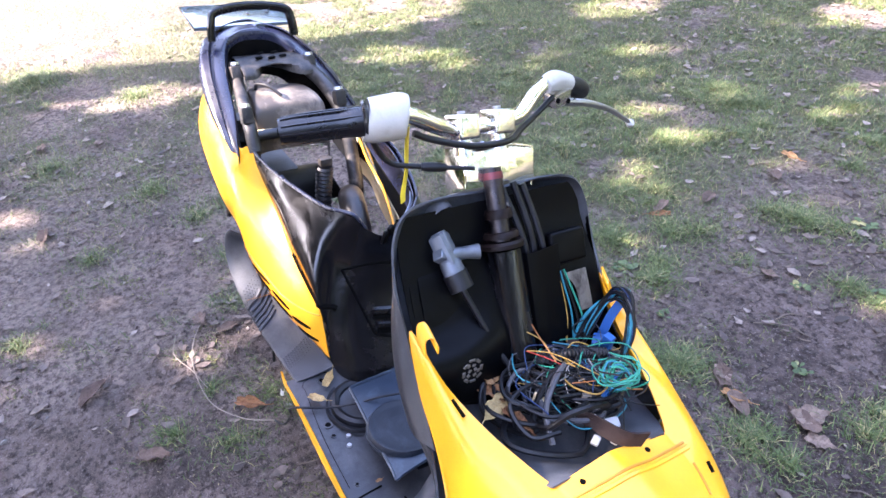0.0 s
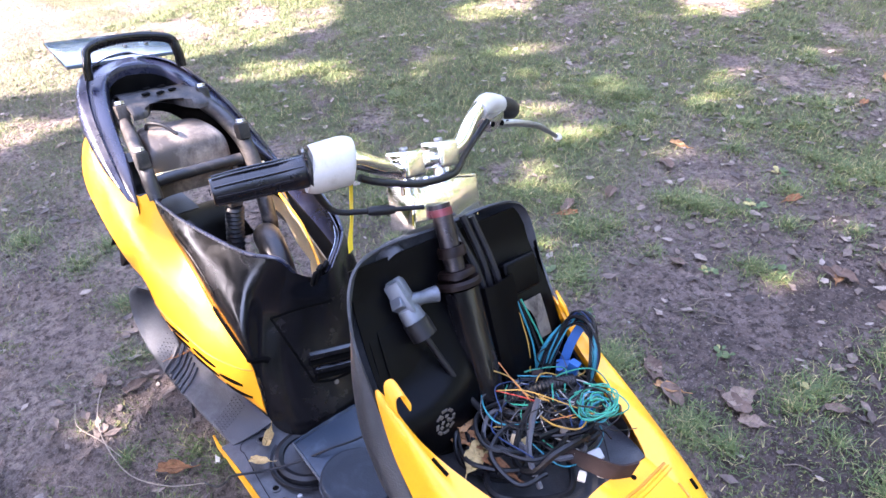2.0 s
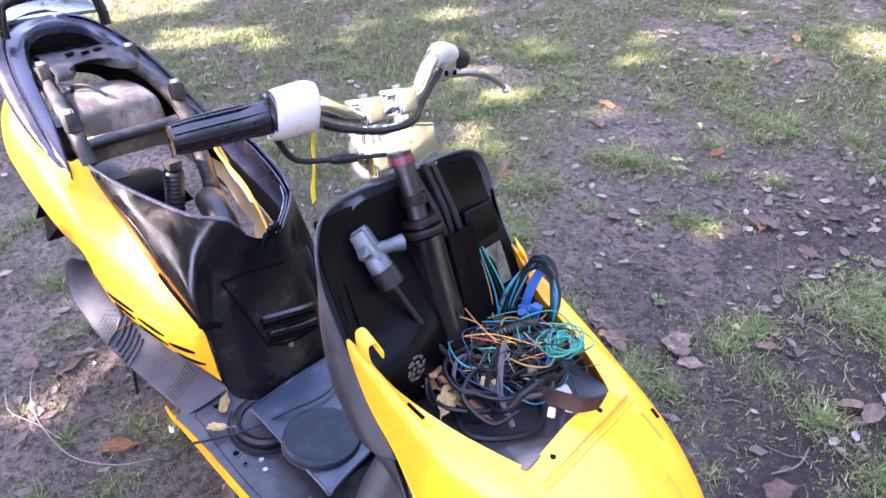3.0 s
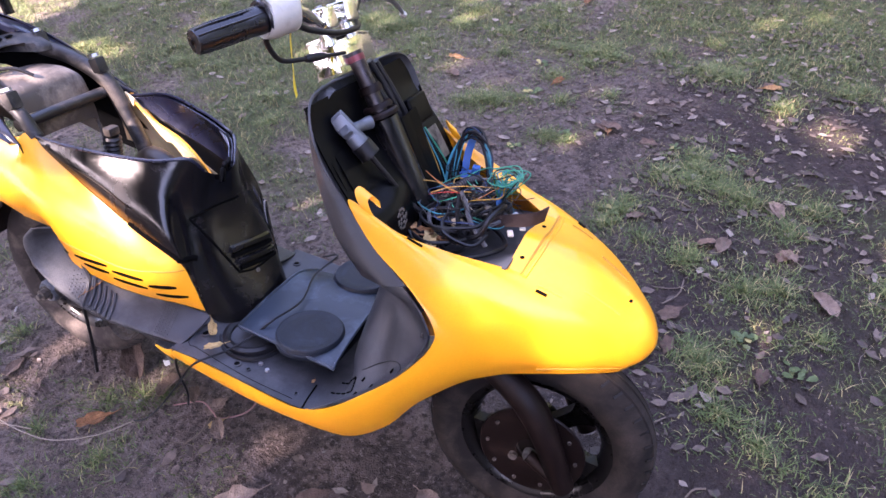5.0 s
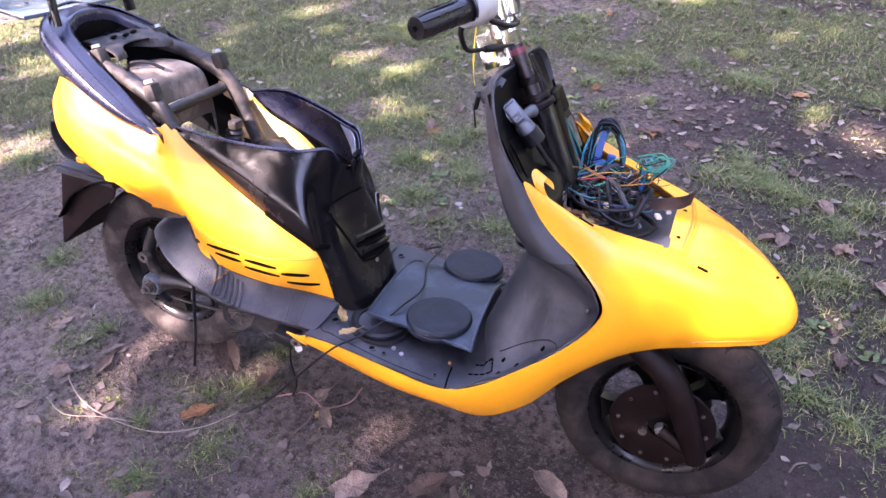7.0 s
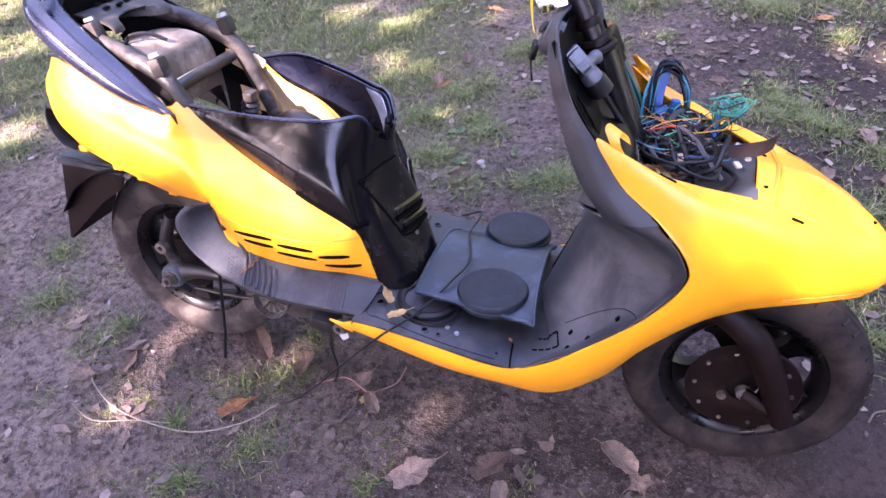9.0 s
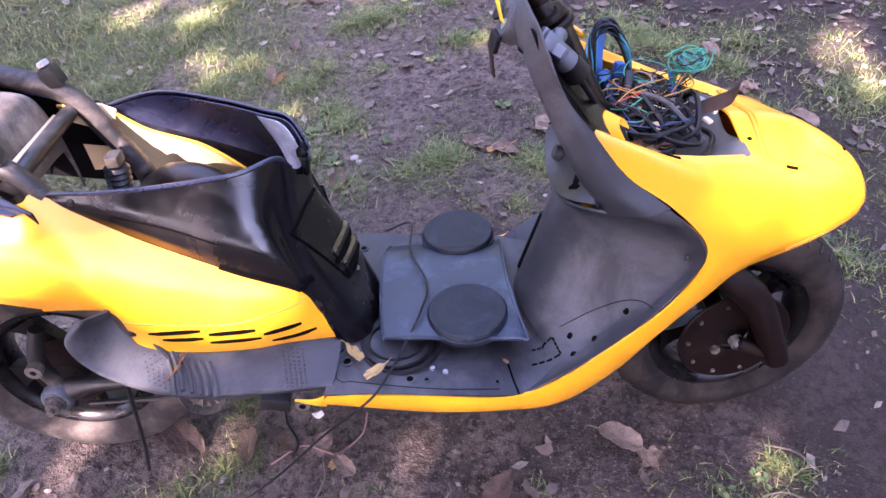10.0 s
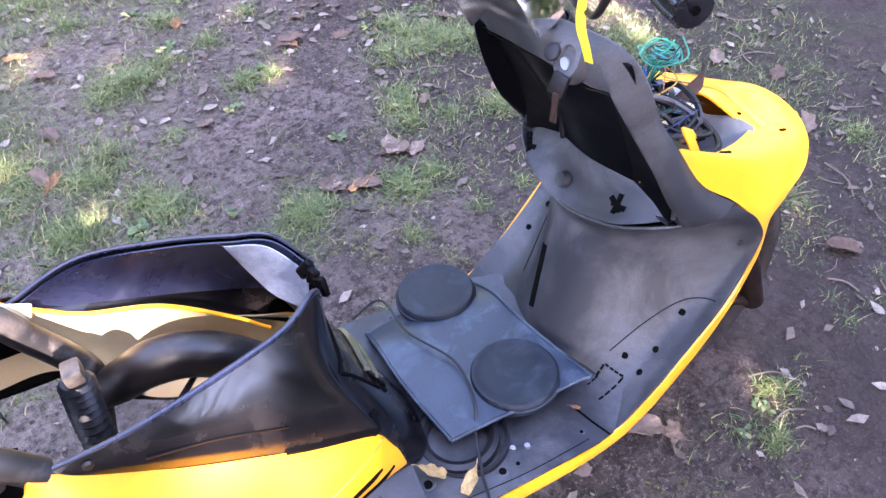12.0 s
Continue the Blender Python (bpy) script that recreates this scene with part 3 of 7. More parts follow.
LIMB = [
    [(-0.202, -0.191, 0.647), (-0.240, -0.203, 0.645), (-0.287, -0.193, 0.645), (-0.290, -0.168, 0.640)],
    [(-0.267, -0.183, 0.702), (-0.292, -0.198, 0.695), (-0.330, -0.191, 0.698), (-0.294, -0.166, 0.692)],
    [(-0.312, -0.177, 0.775), (-0.332, -0.194, 0.768), (-0.364, -0.188, 0.765), (-0.320, -0.163, 0.750)],
    [(-0.345, -0.172, 0.830), (-0.364, -0.190, 0.826), (-0.392, -0.183, 0.824), (-0.346, -0.157, 0.800)],
    [(-0.365, -0.164, 0.885), (-0.386, -0.178, 0.884), (-0.410, -0.170, 0.874), (-0.374, -0.140, 0.846)],
    [(-0.374, -0.142, 0.912), (-0.396, -0.150, 0.918), (-0.416, -0.142, 0.902), (-0.402, -0.108, 0.860)],
    [(-0.378, -0.090, 0.918), (-0.400, -0.092, 0.924), (-0.420, -0.088, 0.908), (-0.409, -0.068, 0.866)],
    [(-0.378, -0.040, 0.916), (-0.400, -0.040, 0.921), (-0.421, -0.040, 0.908), (-0.411, -0.034, 0.868)],
    [(-0.378, 0.000, 0.915), (-0.400, 0.000, 0.920), (-0.421, 0.000, 0.908), (-0.411, 0.000, 0.868)],
]
for s, keep in zip(LIMB, (1, 1, 0.7, 0.4, 0.3, 0.25, 0.25, 0.25, 0.25)):
    s[0] = tuple(b + (a - b) * keep for a, b in zip(s[0], s[1]))
# the band turns inwards behind its front lip
for s, k in zip(LIMB, (0.05, 0.08, 0.25, 0.62, 0.80, 0.45, 0.2, 0.0, 0.0)):
    for j, u in ((1, 0.5), (2, 1.0)):
        s[j] = (s[j][0] + (0.009 * min(1.0, k / 0.5) if j == 2 else 0.0), s[j][1] + 0.032 * u * k, s[j][2] - 0.020 * u * k)
LIMB += [[(x, -y, z) for x, y, z in s] for s in LIMB[-2::-1]]
surround = part("shield_surround", sheet(LIMB, 110, 16, 0.0035), [M_GREY, M_INNER], scooter, "dark grey plastic surround of the leg shield")
for f in surround.data.polygons:      # faces turned into the storage pocket take the black second material
    if abs(f.center.y) > 0.120 and f.normal.y * f.center.y < -0.35 * abs(f.center.y) and f.normal.x < 0.5:
        f.material_index = 1
BACK = [[(-0.266, y, 0.600 if abs(y) < 0.06 else 0.650), (-0.270, y, 0.668), (-0.284, y, 0.722), (-0.322, y, 0.787), (-0.372, y * 0.98, 0.846), (-0.396, y * 0.95, 0.904)] for y in (-0.170, -0.11, -0.05, 0.0, 0.05, 0.11, 0.170)]
for st, k in zip(BACK, (1.0, 1.0, 0.5)):      # the lower part stands forward of a sloping ledge
    st[1:4] = [(st[1][0] + 0.016 * k, st[1][1], 0.668), (st[2][0] + 0.022 * k, st[2][1], 0.728 + 0.006 * k), (st[3][0] + 0.008 * k, st[3][1], 0.787 - 0.026 * k)]
shell = part("inner_shell", sheet(BACK, 40, 24, 0.003), M_INNER, scooter, "black inner shell behind the leg shield")
# raised box pressings on the shell's front
part("pressing", block((0.018, 0.068, 0.052), pose(-0.336, 0.112, 0.826, 0, -26, 0), 0.006, 3), M_INNER, shell)
part("paper_label", sheet([[(-0.2800, 0.118, 0.735), (-0.2800, 0.142, 0.735)], [(-0.2990, 0.112, 0.772), (-0.2990, 0.140, 0.772)], [(-0.3120, 0.095, 0.792), (-0.3120, 0.140, 0.792)]], 6, 4, 0.001), M_GRIME, shell, "pale grey paper label")
# moulded round mark: a ring of short bars
shell_skin = BVHTree.FromBMesh(sheet(BACK, 40, 24, 0.003))
for k in range(15):
    a, rr = (k * math.pi / 4, 0.016) if k < 8 else (2.4 * k, 0.004 + 0.0011 * (k - 7))
    p = drape(shell_skin, [(0.2, -0.104 + rr * math.cos(a), 0.716 + rr * math.sin(a))], (-1, 0, 0), 0.0006)[0]
    part("moulded_mark", block((0.0016, 0.005, 0.010 if k < 8 else 0.006), Matrix.Translation(p) @ pose(0, 0, 0, math.degrees(a), 0, 0), 0.0006, 1), M_GRIME, shell)


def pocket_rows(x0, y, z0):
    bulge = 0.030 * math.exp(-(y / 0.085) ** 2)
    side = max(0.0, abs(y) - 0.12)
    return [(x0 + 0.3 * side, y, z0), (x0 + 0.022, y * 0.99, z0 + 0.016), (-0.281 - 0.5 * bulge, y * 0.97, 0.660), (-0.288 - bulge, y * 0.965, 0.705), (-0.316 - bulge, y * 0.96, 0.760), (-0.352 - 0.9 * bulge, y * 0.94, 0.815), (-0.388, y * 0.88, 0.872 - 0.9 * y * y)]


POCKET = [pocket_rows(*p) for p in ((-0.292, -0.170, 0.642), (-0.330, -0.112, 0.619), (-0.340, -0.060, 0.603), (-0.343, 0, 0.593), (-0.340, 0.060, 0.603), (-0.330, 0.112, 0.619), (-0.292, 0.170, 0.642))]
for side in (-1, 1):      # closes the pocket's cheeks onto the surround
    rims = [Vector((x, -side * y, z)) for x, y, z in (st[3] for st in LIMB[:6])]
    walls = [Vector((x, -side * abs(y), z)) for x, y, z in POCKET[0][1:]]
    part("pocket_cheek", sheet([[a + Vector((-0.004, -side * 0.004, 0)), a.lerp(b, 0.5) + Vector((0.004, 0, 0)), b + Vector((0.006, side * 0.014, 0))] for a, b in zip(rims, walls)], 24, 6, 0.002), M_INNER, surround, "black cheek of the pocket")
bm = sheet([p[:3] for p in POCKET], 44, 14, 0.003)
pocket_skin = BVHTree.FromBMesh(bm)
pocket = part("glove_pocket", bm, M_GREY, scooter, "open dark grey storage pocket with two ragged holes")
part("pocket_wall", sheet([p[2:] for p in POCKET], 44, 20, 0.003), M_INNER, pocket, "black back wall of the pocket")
AHEAD = (1, 0, 0)
for y in (-0.082, 0.128):
    for pts in ([(-0.6, y - 0.017, 0.632), (-0.6, y, 0.629), (-0.6, y + 0.017, 0.633)], [(-0.6, y - 0.002, 0.621), (-0.6, y, 0.629), (-0.6, y + 0.003, 0.643)], [(-0.6, y - 0.009, 0.625), (-0.6, y, 0.631), (-0.6, y + 0.010, 0.628)]):
        groove(pocket_skin, pts, AHEAD, 0.0066, M_DARKHOLE, pocket, "cross_hole", lift=-0.0036)
part("moulded_boss", turned([(0.0, 0.012), (0.011, 0.012), (0.014, 0.0)], pose(-0.322, 0.028, 0.618, 0, -65, 0), 16), M_GREY, pocket)
groove(leg_skin, [(-0.9, 0.043, 0.494), (-0.9, 0.032, 0.43), (-0.9, 0.022, 0.374)], AHEAD, 0.0115, M_GREY, leg, "slot_rim", lift=-0.009)
groove(leg_skin, [(-0.9, 0.042, 0.487), (-0.9, 0.032, 0.43), (-0.9, 0.023, 0.381)], AHEAD, 0.0085, M_DARKHOLE, leg, "slot", lift=-0.0030)
groove(leg_skin, [(-0.9, -0.205, 0.470), (-0.9, -0.165, 0.455), (-0.9, -0.140, 0.415), (-0.9, -0.120, 0.360)], AHEAD, 0.0008, M_INNER, leg, "moulded_line")
groove(leg_skin, [(-0.9, 0.205, 0.470), (-0.9, 0.165, 0.455), (-0.9, 0.140, 0.415), (-0.9, 0.120, 0.360)], AHEAD, 0.0008, M_INNER, leg, "moulded_line")
for y, z in ((-0.171, 0.437), (-0.172, 0.379), (-0.140, 0.358), (-0.176, 0.349), (0.176, 0.439), (0.186, 0.395)):
    p = drape(leg_skin, [(-0.9, y, z)], AHEAD, 0.0)[0]
    part("fixing_hole", turned([(0.0, 0.0018), (0.0052, 0.0018), (0.0062, -0.002)], Matrix.Translation(p) @ pose(0, 0, 0, 0, -55, 0), 12), M_DARKHOLE, leg)
for y in (-0.193, 0.193):
    p = drape(leg_skin, [(-0.9, y, 0.560)], AHEAD, 0.0)[0]
    part("screw", turned([(0.0, 0.003), (0.005, 0.003), (0.006, -0.001)], Matrix.Translation(p) @ pose(0, 0, 0, 0, -80, 0), 12), M_STEEL, leg)

# ---- footboard ----
FLOOR = [
    [(-0.335, -0.208, 0.338), (-0.345, -0.12, 0.322), (-0.355, 0.0, 0.330), (-0.345, 0.12, 0.322), (-0.335, 0.208, 0.338)],
    [(-0.405, -0.2185, 0.309), (-0.405, -0.12, 0.306), (-0.405, 0.0, 0.312), (-0.405, 0.12, 0.306), (-0.405, 0.2185, 0.309)],
    [(-0.520, -0.2185, 0.315), (-0.520, -0.12, 0.310), (-0.520, 0.0, 0.312), (-0.520, 0.12, 0.310), (-0.520, 0.2185, 0.315)],
    [(-0.640, -0.2190, 0.333), (-0.640, -0.12, 0.326), (-0.640, 0.0, 0.326), (-0.640, 0.12, 0.326), (-0.640, 0.2190, 0.333)],
    [(-0.740, -0.222, 0.340), (-0.735, -0.12, 0.350), (-0.720, 0.0, 0.352), (-0.735, 0.12, 0.350), (-0.740, 0.222, 0.340)],
]
bm = sheet(FLOOR, 36, 26, 0.004)
floor_skin = BVHTree.FromBMesh(bm)
board = part("footboard", bm, M_GREY, scooter, "scuffed dark grey footboard")
for x, y, r in ((-0.736, -0.166, 0.006), (-0.708, -0.152, 0.012), (-0.600, -0.186, 0.010), (-0.572, -0.186, 0.006), (-0.452, -0.190, 0.005), (-0.700, 0.165, 0.010), (-0.590, 0.190, 0.008), (-0.470, 0.190, 0.008), (-0.430, 0.170, 0.006)):
    p = drape(floor_skin, [(x, y, 0.9)], DOWN, 0.0)[0]
    hole = part("fixing_hole", turned([(0.0, 0.0012), (r * 0.6, 0.0012), (r * 0.66, 0.0025), (r * 0.95, 0.0020), (r, -0.001)], Matrix.Translation(p), 18), [M_DARKHOLE, M_GREY], board)
    for f in hole.data.polygons:
        f.material_index = 0 if math.hypot(f.center.x - p.x, f.center.y - p.y) < r * 0.6 else 1
for x, y in ((-0.540, -0.166), (-0.562, -0.158)):
    p = drape(floor_skin, [(x, y, 0.9)], DOWN, 0.0)[0]
    part("bolt_head", turned([(0.0, 0.004), (0.0045, 0.004), (0.0055, 0.0)], Matrix.Translation(p), 8), M_ALU, board, "bright bolt head")
groove(floor_skin, [(-0.418, -0.219, 0.9), (-0.424, -0.19, 0.9), (-0.430, -0.15, 0.9)], DOWN, 0.0018, M_DARKHOLE, board, "seam")
groove(floor_skin, [(-0.742, -0.180, 0.9), (-0.728, -0.145, 0.9), (-0.715, -0.125, 0.9)], DOWN, 0.0014, M_INNER, board, "moulded_line")
groove(floor_skin, [(-0.742, -0.190, 0.9), (-0.60, -0.205, 0.9), (-0.45, -0.206, 0.9)], DOWN, 0.0007, M_INNER, board, "moulded_line")
DASH = [(-0.386, -0.124), (-0.350, -0.124), (-0.340, -0.160), (-0.391, -0.158)]
both = [leg_skin, floor_skin]
for a, b in zip(DASH, DASH[1:]):
    for k in range(4):
        q = [(a[0] + (b[0] - a[0]) * u, a[1] + (b[1] - a[1]) * u, 0.42) for u in ((k + 0.15) / 4, (k + 0.5) / 4, (k + 0.85) / 4)]
        hits = [max((h for h in (s.ray_cast(Vector(p), Vector(DOWN))[0] for s in both) if h is not None), key=lambda v: v.z, default=Vector(p)) for p in q]
        part("dash_mark", tube([h + Vector((-0.0003, 0, 0.0005)) for h in hits], 0.0019, 6, 5), M_DARKHOLE, board)
# round collar under the loose cover
part("floor_collar", turned([(0.046, 0.0), (0.048, 0.010), (0.056, 0.013), (0.064, 0.010), (0.066, 0.0)], pose(-0.625, -0.100, 0.326, 0, 3, 0), 40), M_RUBBER, board, "black round collar")
part("collar_ring", turned([(0.068, 0.0), (0.069, 0.006), (0.074, 0.007), (0.076, 0.0)], pose(-0.620, -0.102, 0.326, 0, 3, 0), 40), M_RUBBER, board)

STEP = [
    [(-0.730, -0.222, 0.338), (-0.725, -0.195, 0.346), (-0.720, -0.160, 0.354), (-0.716, -0.122, 0.366)],
    [(-0.800, -0.226, 0.342), (-0.795, -0.200, 0.352), (-0.790, -0.170, 0.366), (-0.785, -0.140, 0.386)],
    [(-0.880, -0.230, 0.345), (-0.875, -0.208, 0.356), (-0.870, -0.180, 0.370), (-0.865, -0.155, 0.388)],
    [(-0.960, -0.236, 0.356), (-0.960, -0.218, 0.372), (-0.960, -0.194, 0.385), (-0.958, -0.170, 0.405)],
    [(-1.030, -0.246, 0.398), (-1.020, -0.228, 0.408), (-1.015, -0.205, 0.420), (-1.012, -0.185, 0.445)],
    [(-1.082, -0.248, 0.450), (-1.070, -0.230, 0.450), (-1.050, -0.212, 0.460), (-1.030, -0.195, 0.480)],
    [(-1.105, -0.240, 0.500), (-1.090, -0.236, 0.508), (-1.065, -0.218, 0.515), (-1.040, -0.195, 0.520)],
    [(-1.080, -0.225, 0.535), (-1.065, -0.228, 0.543), (-1.040, -0.218, 0.545), (-1.015, -0.200, 0.545)],
]
for st, lab in ((STEP, "dark grey grained passenger step with ribbed tread"), (mirrored(STEP), "dark grey passenger step")):
    # a down-turned lip along the outer edge gives the step its depth
    st = [[(s[0][0], s[0][1] * 0.93 + 0.07 * s[2][1], s[0][2] + 0.004)] + [(x, y * 0.82 + 0.18 * s[3][1] if j == 0 else y * 0.93 + 0.07 * s[3][1], z + (0.003 if j == 0 else 0.0)) for j, (x, y, z) in enumerate(s)] for s in st]
    st = [[(s[1][0], s[1][1] * 0.97, s[1][2] - 0.014)] + s[1:] for s in st]
    bm = sheet(st, 56, 18, 0.004)
    step_skin = BVHTree.FromBMesh(bm)
    step = part("passenger_step", bm, M_GREY, scooter, lab)
    s = -1 if st[0][1][1] < 0 else 1
    if s < 0:
        for k in range(6):
            x = -0.985 + 0.013 * k
            groove(step_skin, [(x - 0.012, -0.176, 0.9), (x, -0.20, 0.9), (x + 0.006, -0.226, 0.9)], DOWN, 0.0046, M_GREY, step, "tread_rib", n=8, lift=0.0018)
        bm = bmesh.new()
        for i in range(5):
            for j in range(13):
                p = drape(step_skin, [(-0.800 + 0.008 * i - 0.012 * (j / 12), -0.216 + 0.0055 * j, 0.9)], DOWN, 0.0)[0]
                turned([(0.0, 0.0012), (0.0016, 0.0010), (0.0022, -0.0005)], Matrix.Translation(p), 6, bm=bm)
        tagged(part("dotted_tread", bm, M_GREY, step), kind="stuff")
        bm = bmesh.new()
        for i in range(8):
            for j in range(9):
                p = drape(step_skin, [(-1.012 + 0.007 * i - 0.010 * (j / 8), -0.224 + 0.0055 * j, 0.9)], DOWN, 0.0)[0]
                turned([(0.0, 0.0012), (0.0016, 0.0010), (0.0022, -0.0005)], Matrix.Translation(p), 6, bm=bm)
        tagged(part("dotted_tread", bm, M_GREY, step), kind="stuff")

# ---- rear body ----
SIDE_PANEL = [
    [(-1.405, -0.150, 0.660), (-1.408, -0.165, 0.700), (-1.404, -0.160, 0.735), (-1.392, -0.145, 0.765)],
    [(-1.345, -0.188, 0.622), (-1.350, -0.207, 0.670), (-1.345, -0.202, 0.735), (-1.335, -0.182, 0.792)],
    [(-1.252, -0.195, 0.582), (-1.250, -0.220, 0.640), (-1.245, -0.213, 0.700), (-1.240, -0.185, 0.755)],
    [(-1.130, -0.200, 0.548), (-1.120, -0.225, 0.600), (-1.115, -0.215, 0.665), (-1.110, -0.180, 0.724)],
    [(-1.030, -0.205, 0.535), (-1.040, -0.218, 0.585), (-1.055, -0.200, 0.655), (-1.080, -0.160, 0.724)],
    [(-1.020, -0.190, 0.450), (-1.000, -0.208, 0.520), (-0.985, -0.190, 0.590), (-0.987, -0.150, 0.637)],
    [(-0.960, -0.172, 0.410), (-0.930, -0.190, 0.460), (-0.905, -0.178, 0.530), (-0.900, -0.148, 0.580)],
    [(-0.867, -0.157, 0.392), (-0.850, -0.175, 0.440), (-0.835, -0.165, 0.495), (-0.830, -0.145, 0.537)],
    [(-0.790, -0.142, 0.388), (-0.778, -0.155, 0.420), (-0.768, -0.150, 0.460), (-0.765, -0.138, 0.500)],
    [(-0.721, -0.124, 0.376), (-0.727, -0.132, 0.400), (-0.733, -0.133, 0.430), (-0.743, -0.131, 0.461)],
]
bm = sheet(SIDE_PANEL, 100, 24, 0.003)
side_skin = BVHTree.FromBMesh(bm)
panel = part("side_panel", bm, M_YELLOW, scooter, "sun-bleached yellow side panel with vent slots")
LEFTWARD = (0, 1, 0)
for a, b in (((-0.992, 0.485), (-0.918, 0.471)), ((-0.978, 0.464), (-0.918, 0.453)), ((-0.908, 0.460), (-0.838, 0.450)), ((-0.912, 0.440), (-0.833, 0.429)), ((-0.828, 0.437), (-0.768, 0.440)), ((-0.820, 0.414), (-0.748, 0.418))):
    q = [(a[0] + (b[0] - a[0]) * u, -0.6, a[1] + (b[1] - a[1]) * u) for u in (0, 0.25, 0.5, 0.75, 1)]
    pts = drape(side_skin, q, LEFTWARD, -0.0012)
    part("vent_slot", tube(pts, [0.0030, 0.0046, 0.0046, 0.0046, 0.0030], 8, 18), M_DARKHOLE, panel)
groove(side_skin, [(-1.018, -0.6, 0.522), (-0.96, -0.6, 0.498), (-0.88, -0.6, 0.474), (-0.80, -0.6, 0.474), (-0.742, -0.6, 0.482)], LEFTWARD, 0.0016, M_SHADED_CREASE, panel, "panel_seam", n=20)
p = drape(side_skin, [(-1.018, -0.6, 0.488)], LEFTWARD, 0.0)[0]
part("screw", turned([(0.0, 0.003), (0.006, 0.002), (0.008, 0.0)], Matrix.Translation(p) @ pose(0, 0, 0, 90, 0, 0), 12), M_STEEL, panel, "dull steel screw")
for x, z in ((-1.33, 0.612), (-1.255, 0.583), (-1.20, 0.568), (-1.13, 0.547)):
    part("clip", block((0.022, 0.006, 0.014), pose(x, -0.190, z - 0.004), 0.002, 1), M_YELLOW, panel)
LEFT = mirrored(SIDE_PANEL)
part("side_panel", sheet(LEFT, 90, 20, 0.003), M_YELLOW, scooter, "yellow side panel")
LINER = [[(x, y, z), (x - 0.004, y + 0.022, z - 0.045), (x - 0.008, y + 0.040, z - 0.095), (x - 0.010, y + 0.046, z - 0.150)] for x, y, z in ((-1.150, 0.088, 0.742), (-1.085, 0.097, 0.730), (-1.020, 0.098, 0.682), (-0.935, 0.098, 0.645), (-0.862, 0.090, 0.588), (-0.815, 0.078, 0.545))]
part("panel_lining", sheet(LINER, 60, 16, 0.002), M_CREAM, scooter, "cream bare plastic inside of the side panel")
part("lining_edge", tube([(x[0][0], x[0][1] - 0.001, x[0][2]) for x in LINER], 0.0030, 8, 50), M_YELLOW, scooter, "yellow painted edge of the lining")
part("tail_lining", sheet([[(x, y - 0.007, z) for x, y, z in st] for st in LEFT[:5]], 40, 16, 0.002), M_INNER, scooter, "black lining of the tail")
part("panel_inside", sheet([[(x, y - 0.007, z) for x, y, z in st] for st in LEFT[4:]], 60, 16, 0.002), M_CREAM, scooter, "cream unpainted inside of the side panel")
part("lining_tab", block((0.034, 0.006, 0.022), pose(-1.078, 0.096, 0.722, 0, 24, -6), 0.004), M_CREAM, scooter, "cream fixing tab")

SEAT_BASE = [
    [(-1.090, -0.158, 0.724), (-1.090, -0.160, 0.722), (-1.090, -0.161, 0.720), (-1.090, -0.160, 0.718)],
    [(-1.000, -0.145, 0.710), (-0.997, -0.152, 0.685), (-0.992, -0.154, 0.660), (-0.987, -0.149, 0.635)],
    [(-0.900, -0.115, 0.697), (-0.885, -0.137, 0.650), (-0.870, -0.149, 0.600), (-0.858, -0.145, 0.550)],
    [(-0.822, -0.090, 0.693), (-0.800, -0.119, 0.620), (-0.775, -0.140, 0.550), (-0.745, -0.130, 0.455)],
    [(-0.772, -0.055, 0.694), (-0.780, -0.088, 0.588), (-0.748, -0.118, 0.478), (-0.714, -0.122, 0.360)],
    [(-0.758, -0.030, 0.662), (-0.762, -0.056, 0.576), (-0.722, -0.082, 0.465), (-0.672, -0.085, 0.340)],
    [(-0.748, 0.005, 0.642), (-0.752, 0.000, 0.574), (-0.714, 0.000, 0.462), (-0.656, 0.000, 0.335)],
]
left_base = mirrored(SEAT_BASE)[-2::-1]
# the left wing stands a little proud where the plastic has torn
TORN = ((-0.738, 0.040, 0.655), (-0.772, 0.088, 0.688), (-0.822, 0.118, 0.692), (-0.900, 0.134, 0.711), (-1.000, 0.138, 0.731), left_base[5][0])
left_base = [[tuple(c + (t - o) * (1 - v / 3) for c, t, o in zip(q, top, st[0])) for v, q in enumerate(st)] for st, top in zip(left_base, TORN)]
SEAT_BASE += left_base
bm = sheet(SEAT_BASE, 110, 30, 0.003)
base_skin = BVHTree.FromBMesh(bm)
base = part("seat_base", bm, M_GLOSS, scooter, "broken glossy black plastic seat base")
# rolled upper edge of both wings
rim_r = [s[0] for s in SEAT_BASE[:6]]
rim_l = [s[0] for s in SEAT_BASE[7:]]
part("rolled_edge", tube([(x, y, z + 0.001) for x, y, z in rim_r], [0.002, 0.0036, 0.004, 0.004, 0.004, 0.003], 8, 50), M_RAIL, base, "worn blue-grey rolled edge")
part("rolled_edge", tube([(x, y, z + 0.001) for x, y, z in rim_l], [0.002, 0.0032, 0.0035, 0.0035, 0.0035, 0.003], 8, 50), M_RAIL, base, "worn blue-grey rolled edge")
